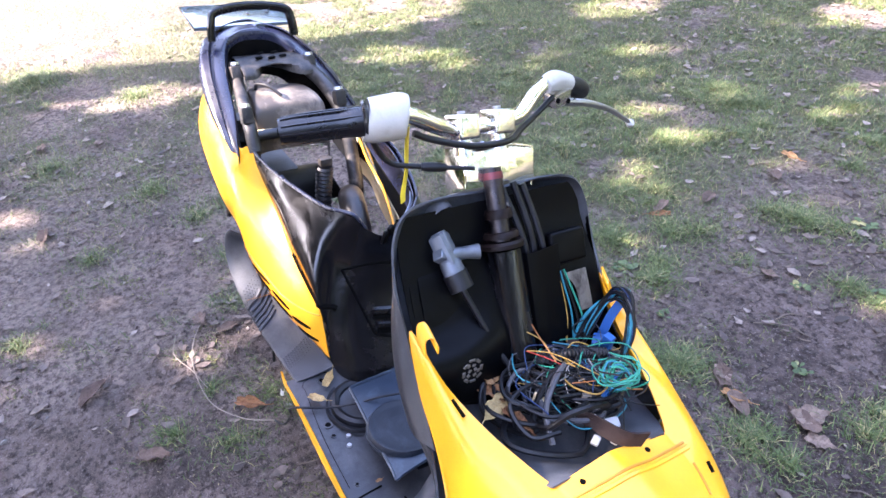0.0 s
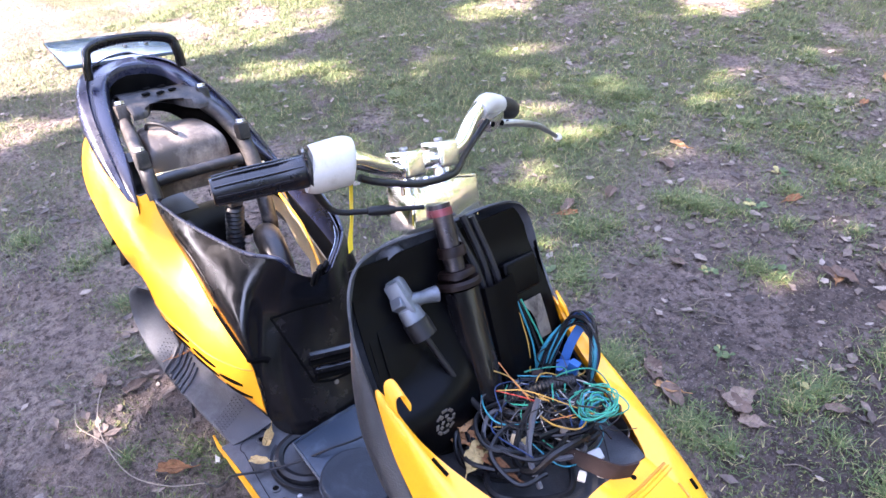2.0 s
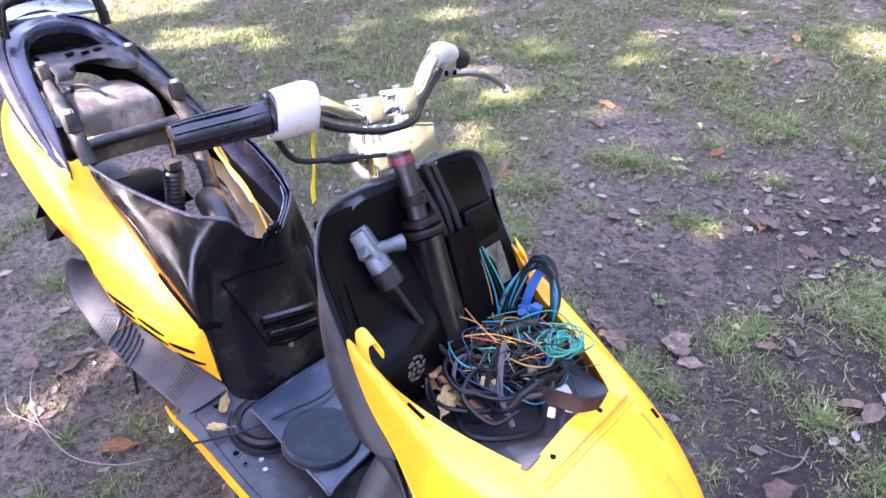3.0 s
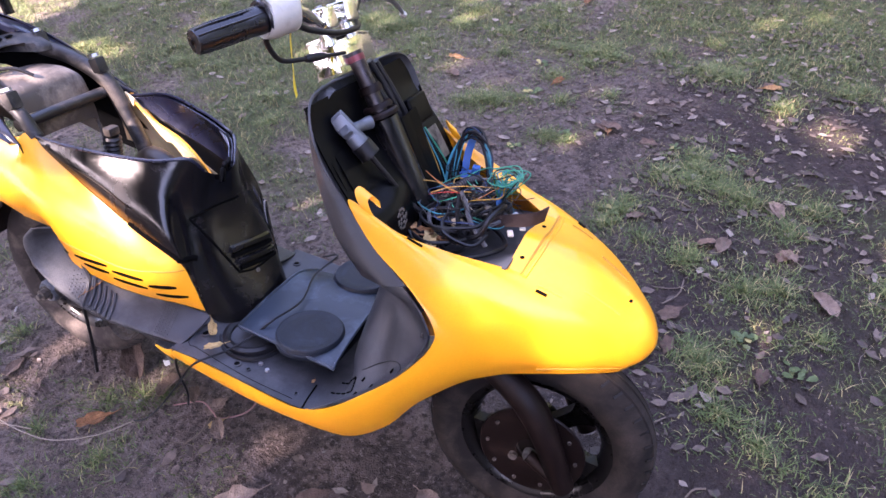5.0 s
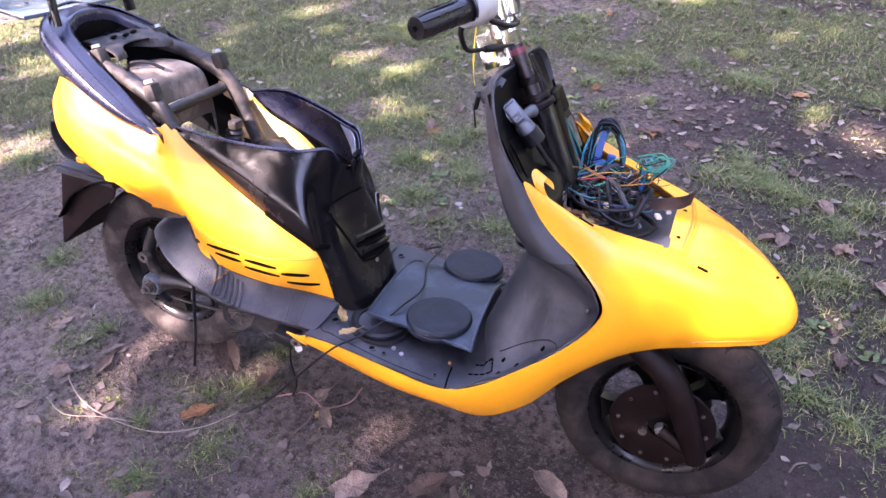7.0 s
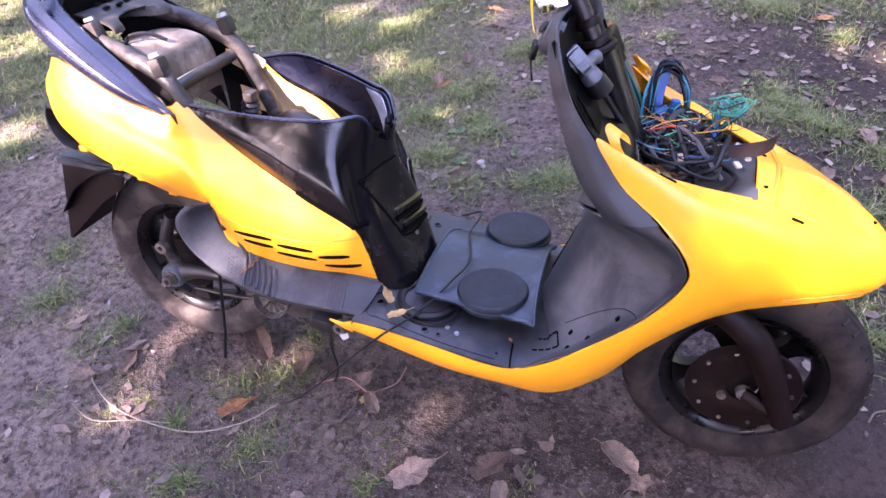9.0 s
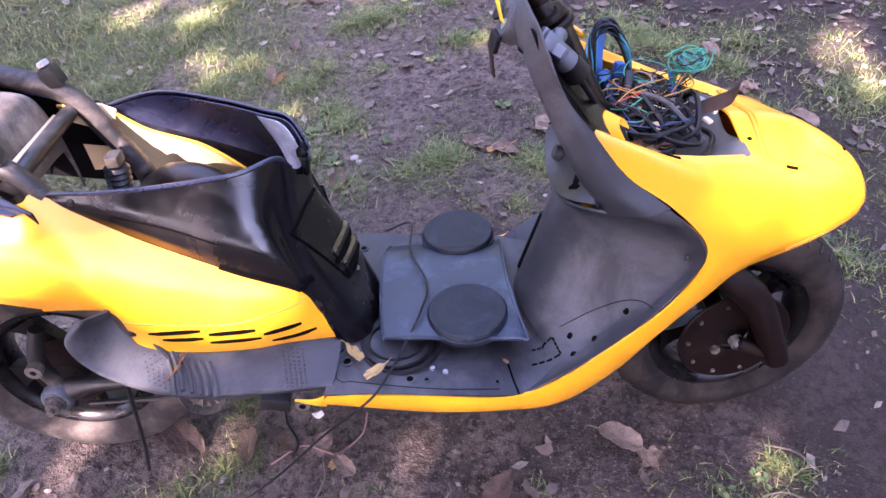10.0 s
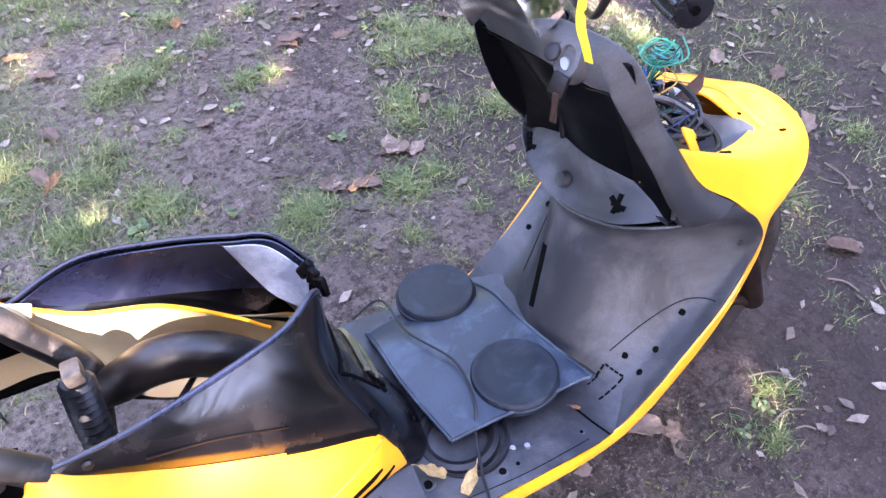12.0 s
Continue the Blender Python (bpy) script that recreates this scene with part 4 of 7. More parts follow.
# inner return of the wing on the far side
bm = sheet([[(q[0] - 0.002, q[1] - 0.007, q[2] - 0.003 * (v == 0)) for v, q in enumerate(st[:3])] for st in SEAT_BASE[7:]], 50, 16, 0.002)
part("wing_lining", bm, M_RAIL, base, "glossy blue-black inside of the wing")
# thin pale sheet inside the bent front: sky reflection put into its colour
FRONT = [[Vector(st[0]).lerp(Vector(st[1]), v) + Vector((-0.012, -0.009, -0.004)) for v in (0.03, 0.25, 0.5, 0.75, 1.0)] for st in SEAT_BASE[7:10]]
part("sky_sheen_tip", sheet(FRONT, 20, 14, 0.0008), M_SKY_SHEEN, base, "bent front of the wing with the sky's reflection painted on")
# torn lip at the front
for k, (x, y, z, a) in enumerate(((-0.748, 0.022, 0.650, 20), (-0.744, 0.006, 0.642, -15), (-0.752, 0.036, 0.655, 40))):
    part("torn_edge", block((0.010, 0.018, 0.030), pose(x, y, z, a, 10 * k, 30), 0.003, 1), M_INNER, base)
# front access panel with a wide finger hold
for pts in ([(-0.2, -0.080, 0.570), (-0.2, -0.056, 0.500), (-0.2, -0.032, 0.430)], [(-0.2, -0.080, 0.570), (-0.2, -0.03, 0.577), (-0.2, 0.045, 0.572)], [(-0.2, -0.032, 0.430), (-0.2, 0.01, 0.418), (-0.2, 0.07, 0.416)]):
    groove(base_skin, pts, (-1, 0, 0), 0.0026, M_DARKHOLE, base, "panel_seam", n=16)
for z, w in ((0.470, 0.060), (0.440, 0.055)):
    groove(base_skin, [(-0.2, 0.030 - w, z + 0.010), (-0.2, 0.030, z), (-0.2, 0.030 + w, z - 0.010)], (-1, 0, 0), 0.0085, M_GLOSS, base, "finger_hold", n=10, lift=0.001)
    groove(base_skin, [(-0.2, 0.030 - w, z - 0.004), (-0.2, 0.030, z - 0.014), (-0.2, 0.030 + w, z - 0.024)], (-1, 0, 0), 0.0060, M_DARKHOLE, base, "finger_hold_gap", n=10)
p = drape(base_skin, [(-0.2, 0.015, 0.412)], (-1, 0, 0), 0.0)[0]
part("bolt_head", turned([(0.0, 0.003), (0.005, 0.003), (0.006, 0.0)], Matrix.Translation(p) @ pose(0, 0, 0, 0, 70, 0), 12), M_GRIME, base, "small bright bolt head")
# long cut in the flank above the yellow panel
groove(base_skin, [(-0.872, -0.6, 0.566), (-0.83, -0.6, 0.540), (-0.78, -0.6, 0.512), (-0.745, -0.6, 0.492)], LEFTWARD, 0.0068, M_DARKHOLE, base, "torn_slit", n=16, lift=-0.002)
groove(base_skin, [(-1.0, -0.6, 0.675), (-0.93, -0.6, 0.645), (-0.86, -0.6, 0.605)], LEFTWARD, 0.0016, M_INNER, base, "moulded_line", n=16)
p = drape(base_skin, [(-1.045, -0.6, 0.705)], LEFTWARD, 0.0)[0]
part("bolt_head", turned([(0.0, 0.003), (0.004, 0.003), (0.006, 0.0)], Matrix.Translation(p) @ pose(0, 0, 0, 90, 0, 0), 12), M_STEEL, base, "dull steel bolt head")

# blade-like trim and flat ring round the seat opening
TRIM = [(-1.108, -0.193, 0.714), (-1.20, -0.200, 0.765), (-1.30, -0.194, 0.828), (-1.385, -0.165, 0.876), (-1.425, -0.110, 0.896), (-1.437, -0.058, 0.901)]
BLADE = [((p[0], p[1] + 0.006 * w, p[2] - 0.040 * w), (p[0], p[1] - 0.008 * w, p[2] - 0.018 * w), (p[0] + 0.002, p[1] - 0.006, p[2] + 0.004), (p[0] + 0.008, p[1] + 0.012 * w, p[2] + 0.016 * w)) for p, w in zip(TRIM, (0.1, 0.75, 1.1, 1.2, 1, 1))]
BLADE += mirrored(BLADE[:-1])[::-1]
trim = part("tail_trim", sheet(BLADE, 80, 14, 0.003), M_RAIL, scooter, "blue-black plastic trim round the seat opening")
RING = [((p[0] + 0.010, p[1] + 0.014 * w, p[2] + 0.008 * w), (p[0] + 0.016 + 0.5 * deep + 0.006 * w, p[1] + 0.028 * w, p[2] + 0.008 * w), (p[0] + 0.022 + deep + 0.010 * w, p[1] + 0.044 * w * c, p[2] + 0.004 * w), (p[0] + 0.024 + deep + 0.012 * w, p[1] + 0.046 * w * c, p[2] - 0.018 * w))
        for p, w, c, deep in zip(TRIM, (0.1, 0.8, 1, 1, 1, 1), (1, 1, 1, 0.9, 0.35, 0.0), (0, 0, 0, 0.006, 0.026, 0.034))]
RING += mirrored(RING[:-1])[::-1]
WELL = [(st[3], (st[3][0] + 0.004, st[3][1], st[3][2] - 0.04), (st[3][0] + 0.010, st[3][1], st[3][2] - 0.085)) for st in RING]
part("seat_well", sheet(WELL, 60, 8, 0.002), M_INNER, trim, "black inner wall of the seat opening")
part("seat_ring", sheet(RING, 80, 12, 0.003), M_RAIL, trim, "dull blue-black flat seat ring")
CY = -0.055
handle = part("grab_handle", tube([(-1.345, CY - 0.102, 0.892), (-1.352, CY - 0.098, 0.930), (-1.362, CY - 0.082, 0.955), (-1.375, CY, 0.962), (-1.362, CY + 0.082, 0.955), (-1.352, CY + 0.098, 0.930), (-1.345, CY + 0.102, 0.892)], 0.0085, 12, 44, flat=1.35), M_GLOSS, scooter, "black grab handle")
part("luggage_plate", block((0.150, 0.250, 0.010), pose(-1.485, CY, 0.912, 0, 6, 0), 0.004), M_PLATE, scooter, "glossy black rear luggage plate, sky reflection in its colour")
for y in (-0.12, -0.03, 0.02):
    part("rivet", turned([(0.0, 0.003), (0.004, 0.002), (0.005, 0.0)], pose(-1.470, y, 0.9185, 0, 6, 0), 10), M_STEEL, scooter)

# tail lamp housing, mud flap and inner arch
part("tail_lamp", sheet([[(-1.41, y, 0.660), (-1.455, y * 0.95, 0.665), (-1.475, y * 0.9, 0.62), (-1.455, y * 0.9, 0.575), (-1.40, y, 0.575)] for y in (-0.150, -0.10, -0.05, 0.0, 0.04)], 20, 20, 0.004), M_GREY, scooter, "cracked grey tail lamp housing")
flap = part("mud_flap", slab([(-1.500, 0.512), (-1.505, 0.505), (-1.560, 0.300), (-1.555, 0.295), (-1.492, 0.500)], "y", -0.112, 0.045, 0.002), M_FLAP, scooter, "dark plastic rear mud flap", smooth=False)
part("flap_side", slab([(-1.500, 0.512), (-1.330, 0.503), (-1.342, 0.474), (-1.420, 0.420), (-1.558, 0.296)], "y", -0.114, -0.109, 0.001), M_FLAP, flap, "dark brown side of the mud flap", smooth=False)
part("flap_top", slab([(-1.510, -0.116), (-1.330, -0.120), (-1.330, 0.045), (-1.510, 0.045)], "z", 0.505, 0.530, 0.006), M_GREY, flap, "grey top of the mud flap", smooth=False)
part("rear_arch", sheet([[(-1.275 + 0.285 * math.cos(a), twist((-1.3, 0, 0.5)) + y, 0.25 + 0.285 * math.sin(a)) for y in (-0.12, -0.06, 0.0, 0.06, 0.12)] for a in (radians(d) for d in (68, 85, 105, 128, 150))], 24, 8, 0.003), M_INNER, scooter, "black inner rear wheel arch")

# ---- bare subframe behind the seat ----
frame_r = part("frame_tube", tube([(-1.375, -0.110, 0.835), (-1.28, -0.124, 0.815), (-1.20, -0.136, 0.795), (-1.120, -0.148, 0.765), (-1.080, -0.150, 0.715)], 0.015, 14), M_STEEL, scooter, "dusty black steel frame tube")
frame_l = part("frame_tube", tube([(-1.375, 0.035, 0.845), (-1.28, 0.060, 0.822), (-1.20, 0.070, 0.806), (-1.120, 0.078, 0.765), (-1.078, 0.080, 0.690), (-1.042, 0.080, 0.605), (-1.055, 0.085, 0.545), (-1.075, 0.09, 0.470)], 0.0175, 14), M_STEEL, scooter, "dusty black steel frame tube")
part("main_tube", tube([(-1.060, 0.085, 0.555), (-1.02, 0.055, 0.590), (-0.965, 0.03, 0.620), (-0.91, 0.015, 0.612), (-0.855, 0.005, 0.562), (-0.80, 0.0, 0.48), (-0.73, 0.0, 0.34)], [0.020, 0.027, 0.030, 0.030, 0.030, 0.028, 0.026], 16), M_TUBE, scooter, "thick black main frame tube")
for m, q in ((frame_r, (-1.122, -0.152, 0.788)), (frame_l, (-1.128, 0.074, 0.800)), (frame_r, (-1.280, -0.124, 0.832)), (frame_l, (-1.285, 0.062, 0.838))):
    part("seat_bracket", block((0.026, 0.026, 0.034), pose(*q, 0, -18, 0), 0.004), M_STEEL, m)
    part("bracket_nut", turned([(0.0, 0.007), (0.010, 0.007), (0.011, 0.0)], pose(q[0] - 0.006, q[1], q[2] + 0.018, 0, -18, 0), 6), M_ALU, m, "bright worn nut")
part("cross_tube", tube([(-1.118, -0.158, 0.735), (-1.118, -0.06, 0.740), (-1.118, 0.060, 0.742)], 0.0125, 12), M_STEEL, scooter, "black cross tube")
part("cross_plate", sheet([[(-1.36, y, 0.835), (-1.33, y, 0.856), (-1.27, y, 0.848), (-1.245 - 1.6 * max(0, 0.055 - abs(y + 0.03)), y, 0.838), (-1.240 - 1.6 * max(0, 0.055 - abs(y + 0.03)), y, 0.826)] for y in (-0.115, -0.08, -0.03, 0.02, 0.055)], 14, 14, 0.004), M_STEEL, scooter, "dark seat-lock plate with slots")
for x, y in ((-1.30, -0.06), (-1.295, -0.03), (-1.302, 0.0), (-1.335, -0.045), (-1.335, -0.01)):
    part("plate_slot", block((0.010, 0.020, 0.004), pose(x, y, 0.8575, 0, 4, 20), 0.002, 1), M_DARKHOLE, scooter)
TC = -0.035
tank = part("fuel_tank", sheet([[(x, TC - w, z - 0.085), (x, TC - w * 0.98, z - 0.030), (x, TC - 0.86 * w, z - 0.008), (x, TC, z - 0.004), (x, TC + 0.86 * w, z - 0.008), (x, TC + w * 0.98, z - 0.030), (x, TC + w, z - 0.085)]
    for x, z, w in ((-1.290, 0.745, 0.066), (-1.278, 0.796, 0.070), (-1.225, 0.806, 0.078), (-1.180, 0.800, 0.084), (-1.158, 0.782, 0.088), (-1.146, 0.730, 0.090), (-1.142, 0.690, 0.090))], 34, 30, 0.004), M_DUSTY, scooter, "dusty grey fuel tank cover")
part("tank_flange", block((0.022, 0.190, 0.005), pose(-1.136, TC, 0.736, 0, 12, 0), 0.002), M_CREAM, tank, "dusty pale flange")
part("vent_hose", tube([(-1.250, -0.090, 0.790), (-1.235, -0.090, 0.815), (-1.205, -0.070, 0.818), (-1.18, -0.050, 0.802)], 0.004, 8), M_RUBBER, tank)
shock = part("shock_gaiter", tube([(-1.046, 0.0, 0.672), (-1.056, 0.0, 0.60), (-1.066, 0.0, 0.50)], [0.021 if k % 2 else 0.0165 for k in range(27)], 14, 53), M_RUBBER, scooter, "black ribbed rubber gaiter on the shock absorber")
part("shock_top", block((0.022, 0.030, 0.020), pose(-1.044, 0.0, 0.684), 0.005), M_STEEL, shock)
part("loose_hose", tube([(-1.06, -0.10, 0.66), (-1.00, -0.08, 0.63), (-0.97, -0.04, 0.60), (-0.93, 0.02, 0.58)], 0.004, 8), M_RUBBER, scooter)

# ---- engine and rear axle ----
engine = part("engine_case", sheet([[(x, y0 - w, z - h), (x, y0 - w, z), (x, y0 - 0.6 * w, z + h), (x, y0 + 0.6 * w, z + h), (x, y0 + w, z), (x, y0 + w, z - h)] for x, y0, w, z, h in
    ((-1.20, 0.09, 0.03, 0.26, 0.04), (-1.15, 0.06, 0.06, 0.27, 0.07), (-1.03, 0.01, 0.09, 0.28, 0.085), (-0.93, 0.0, 0.10, 0.29, 0.09), (-0.86, 0.0, 0.085, 0.30, 0.07), (-0.82, 0.0, 0.05, 0.31, 0.04))], 30, 26, 0.01), M_STEEL, scooter, "grimy black engine case")
FAN = pose(-0.985, -0.118, 0.262, 78, 12, 0) @ Matrix.Scale(0.8, 4)
fan = part("fan_cover", turned([(0.020, 0.0), (0.044, 0.0), (0.052, 0.006), (0.056, 0.030), (0.052, 0.034), (0.046, 0.012), (0.020, 0.010)], FAN, 36), M_GRIME, engine, "round grimy cooling fan cover")
for k in range(12):
    a = 2 * math.pi * k / 12
    part("fan_blade", block((0.026, 0.0025, 0.012), FAN @ Matrix.Rotation(a, 4, "Z") @ pose(0.030, 0, 0.016, 35, 0, 0), 0.0), M_GRIME, fan)
arm = part("swing_arm", tube([(-1.275, -0.088, 0.243), (-1.20, -0.090, 0.262), (-1.10, -0.085, 0.262), (-1.00, -0.070, 0.285)], [0.026, 0.017, 0.016, 0.022], 12), M_STEEL, scooter, "grimy cast rear arm")
part("shock_stay", tube([(-1.270, -0.086, 0.25), (-1.285, -0.088, 0.330), (-1.26, -0.080, 0.40)], [0.014, 0.016, 0.014], 10), M_STEEL, arm)
part("stay_eye", turned([(0.006, 0.0), (0.015, 0.0), (0.015, 0.016), (0.006, 0.016)], pose(-1.283, -0.100, 0.325, 90, 0, 0), 16), M_GRIME, arm, "worn aluminium eye")
part("axle_collar", turned([(0.012, 0.012), (0.026, 0.012), (0.030, 0.004), (0.030, -0.008)], along_y(-1.275, -0.104, 0.243) @ pose(0, 0, 0, 180, 0, 0), 24), M_CAST, arm, "grimy alloy collar")
part("axle_nut", turned([(0.0, 0.036), (0.007, 0.036), (0.007, 0.026), (0.014, 0.025), (0.014, 0.012), (0.020, 0.012), (0.020, 0.0)], along_y(-1.275, -0.108, 0.243) @ pose(0, 0, 0, 180, 0, 0), 8), M_GRIME, arm, "grimy axle nut")
part("brake_rod", tube([(-1.235, -0.088, 0.205), (-1.10, -0.096, 0.215), (-0.98, -0.10, 0.235)], 0.0045, 8), M_STEEL, arm)
part("drum", turned([(0.03, 0.0), (0.068, 0.0), (0.074, -0.008), (0.074, -0.030)], along_y(-1.275, -0.056 + twist((-1.27, 0, 0.24)), 0.243) @ pose(0, 0, 0, 180, 0, 0), 32), M_DISC, arm, "stained brake drum")
part("stand_bracket", block((0.055, 0.05, 0.030), pose(-0.86, -0.12, 0.228, 0, 10, 0), 0.005), M_STEEL, engine, "dusty dark bracket under the floor")
part("bracket_eye", turned([(0.006, 0.0), (0.013, 0.0), (0.013, 0.02), (0.006, 0.02)], pose(-0.795, -0.165, 0.270, 90, 0, 0), 16), M_GRIME, engine, "dull alloy eye")
part("side_stand", tube([(-0.70, 0.10, 0.27), (-0.78, 0.20, 0.14), (-0.80, 0.265, 0.045)], [0.012, 0.010, 0.012], 10), M_STEEL, scooter, "black side stand")
part("hanging_cable", tube([(-1.085, -0.150, 0.40), (-1.110, -0.138, 0.31), (-1.128, -0.130, 0.22), (-1.150, -0.122, 0.11), (-1.172, -0.116, 0.02)], 0.0042, 8), M_RUBBER, scooter, "black cable hanging to the ground")
part("hanging_cable", tube([(-0.84, -0.13, 0.24), (-0.855, -0.125, 0.16), (-0.850, -0.115, 0.08), (-0.875, -0.10, 0.015)], 0.0028, 8), M_RUBBER, scooter)

# ---- steering: bare handlebar ----
BAR = [(-0.4532, -0.255, 1.0334), (-0.4290, -0.183, 1.0428), (-0.421, -0.138, 1.046), (-0.424, -0.092, 1.024), (-0.434, -0.045, 1.004), (-0.440, 0.02, 1.004), (-0.452, 0.075, 1.004), (-0.476, 0.125, 1.028), (-0.496, 0.170, 1.034), (-0.512, 0.235, 1.015)]
handlebar = part("handlebar", tube(BAR, 0.0120, 16, 70), M_CHROME, scooter, "bare chromed steel handlebar")
grip = part("grip", tube([(-0.467, -0.297, 1.028), (-0.431, -0.188, 1.042)], [0.0165, 0.0180, 0.0178, 0.0178, 0.0178, 0.0205, 0.0205], 20, 22), M_GRIP, handlebar, "black ribbed rubber grip")
GA, GB = Vector((-0.466, -0.294, 1.0283)), Vector((-0.434, -0.197, 1.0412))
gu = (GB - GA).cross(Vector((0, 0, 1))).normalized()
gv = gu.cross(GB - GA).normalized()
for k in range(9):      # long raised flutes round the grip
    o = math.cos(k * 0.698) * gu + math.sin(k * 0.698) * gv
    part("flute", tube([GA + 0.0166 * o, GA.lerp(GB, 0.3) + 0.0182 * o, GA.lerp(GB, 0.7) + 0.0182 * o, GB + 0.0182 * o], 0.0026, 8, 12, flat=0.6), M_GRIP, grip)
part("flange", turned([(0.016, -0.003), (0.026, -0.003), (0.028, 0.0), (0.026, 0.003), (0.016, 0.003)], Matrix.Translation((-0.4325, -0.1925, 1.0415)) @ Vector((0.036, 0.109, 0.014)).to_track_quat("Z", "Y").to_matrix().to_4x4(), 28), M_GRIP, grip, "black rubber flange")
part("bar_hole", turned([(0.0, 0.001), (0.004, 0.001), (0.004, 0.0)], Matrix.Translation((-0.4675, -0.2985, 1.0278)) @ Vector((-0.036, -0.109, -0.014)).to_track_quat("Z", "Y").to_matrix().to_4x4(), 12), M_DARKHOLE, grip)
housing = part("throttle_housing", tube([(-0.432, -0.190, 1.041), (-0.430, -0.184, 1.041), (-0.421, -0.148, 1.046), (-0.419, -0.141, 1.046)], [0.026, 0.030, 0.031, 0.027], 22, 12), M_IVORY, handlebar, "ivory plastic throttle housing")
part("cable_elbow", tube([(-0.440, -0.178, 1.016), (-0.444, -0.172, 0.998), (-0.440, -0.150, 0.970), (-0.425, -0.112, 0.964), (-0.396, -0.036, 0.960)], [0.0050, 0.0048, 0.0042, 0.0038, 0.0032], 10), M_RUBBER, handlebar, "black throttle cable")
part("cable_sleeve", tube([(-0.4235, -0.109, 0.9637), (-0.4175, -0.094, 0.9632), (-0.410, -0.075, 0.9622)], [0.0055, 0.0070, 0.0070, 0.0070, 0.0055], 12, 12), M_RUBBER, handlebar, "black rubber cable sleeve")
part("brake_hose", tube([(-0.416, -0.128, 1.020), (-0.413, -0.100, 1.008), (-0.405, -0.04, 0.992), (-0.412, 0.03, 0.985), (-0.445, 0.080, 0.985), (-0.475, 0.130, 0.990), (-0.490, 0.172, 1.008)], 0.0050, 10, 40), M_RUBBER, handlebar, "black brake hose along the bar")
part("grip_stub", tube([(-0.508, 0.215, 1.020), (-0.522, 0.262, 1.000)], [0.013, 0.017, 0.018, 0.016], 16, 8), M_RUBBER, handlebar, "black rubber bar end")
part("taped_bend", tube([(-0.484, 0.145, 1.032), (-0.498, 0.176, 1.034), (-0.508, 0.215, 1.022)], [0.0135, 0.0165, 0.015], 16, 10), M_IVORY, handlebar, "whitish tape on the bar")
lever = part("brake_lever", tube([(-0.500, 0.205, 0.993), (-0.492, 0.25, 0.988), (-0.498, 0.31, 0.968), (-0.508, 0.36, 0.942), (-0.517, 0.392, 0.924)], [0.0095, 0.0080, 0.0060, 0.0048, 0.0042], 10, 24, flat=0.7), M_ALU, handlebar, "bare aluminium brake lever")
part("lever_ball", turned([(0.0, 0.009), (0.006, 0.006), (0.009, 0.0), (0.006, -0.006), (0.0, -0.009)], Matrix.Translation((-0.519, 0.398, 0.920)), 16), M_IVORY, lever, "white ball end")
part("lever_clamp", block((0.030, 0.040, 0.026), pose(-0.500, 0.190, 1.004, 10, 0, 12), 0.006), M_CHROME, handlebar, "chromed lever clamp")
for y in (0.178, 0.205, 0.222):
    part("clamp_hole", turned([(0.0, 0.001), (0.0045, 0.001), (0.0045, 0.0)], pose(-0.4845 - 0.2 * (y - 0.19), y, 1.002 - 0.2 * (y - 0.19), 0, 80, 0), 10), M_DARKHOLE, handlebar)
for y in (-0.036, 0.026):
    clamp = part("bar_clamp", block((0.040, 0.038, 0.036), pose(-0.437, y, 1.008, -6, -20, 8), 0.005, 3), M_CHROME, handlebar, "chromed handlebar clamp")
    part("clamp_post", turned([(0.014, 0.0), (0.013, 0.012), (0.012, 0.030)], pose(-0.424, y, 0.968, 0, -20, 0), 18), M_CHROME, handlebar)
    part("clamp_screw", turned([(0.0, 0.003), (0.006, 0.003), (0.006, 0.0)], pose(-0.443, y, 1.026, 0, -20, 0), 12), M_ALU, clamp)
YT = pose(-0.436, 0.020, 0.938, -13, -24, 9)
yoke = part("top_yoke", block((0.050, 0.136, 0.004), YT @ pose(0, 0, 0.026), 0.0015), M_CHROME, handlebar, "chromed steering yoke")
for x, y, z, sx, sy, sz in ((0.025, 0, 0, 0.004, 0.136, 0.052), (0.0, 0.067, -0.004, 0.046, 0.004, 0.056), (0.0, -0.067, -0.006, 0.046, 0.004, 0.060)):
    part("yoke_plate", block((sx, sy, sz), YT @ pose(x, y, z), 0.0015), M_CHROME, yoke)
part("yoke_lip", tube([YT @ Vector((0.027, y, 0.029 + 0.0015 * math.sin(90 * y))) for y in (-0.066, -0.03, 0.02, 0.064)], 0.0022, 8, 20), M_CHROME, yoke)
part("yoke_boss", turned([(0.0, 0.006), (0.018, 0.006), (0.020, 0.0)], YT @ pose(0, -0.02, 0.028), 20), M_CHROME, yoke)

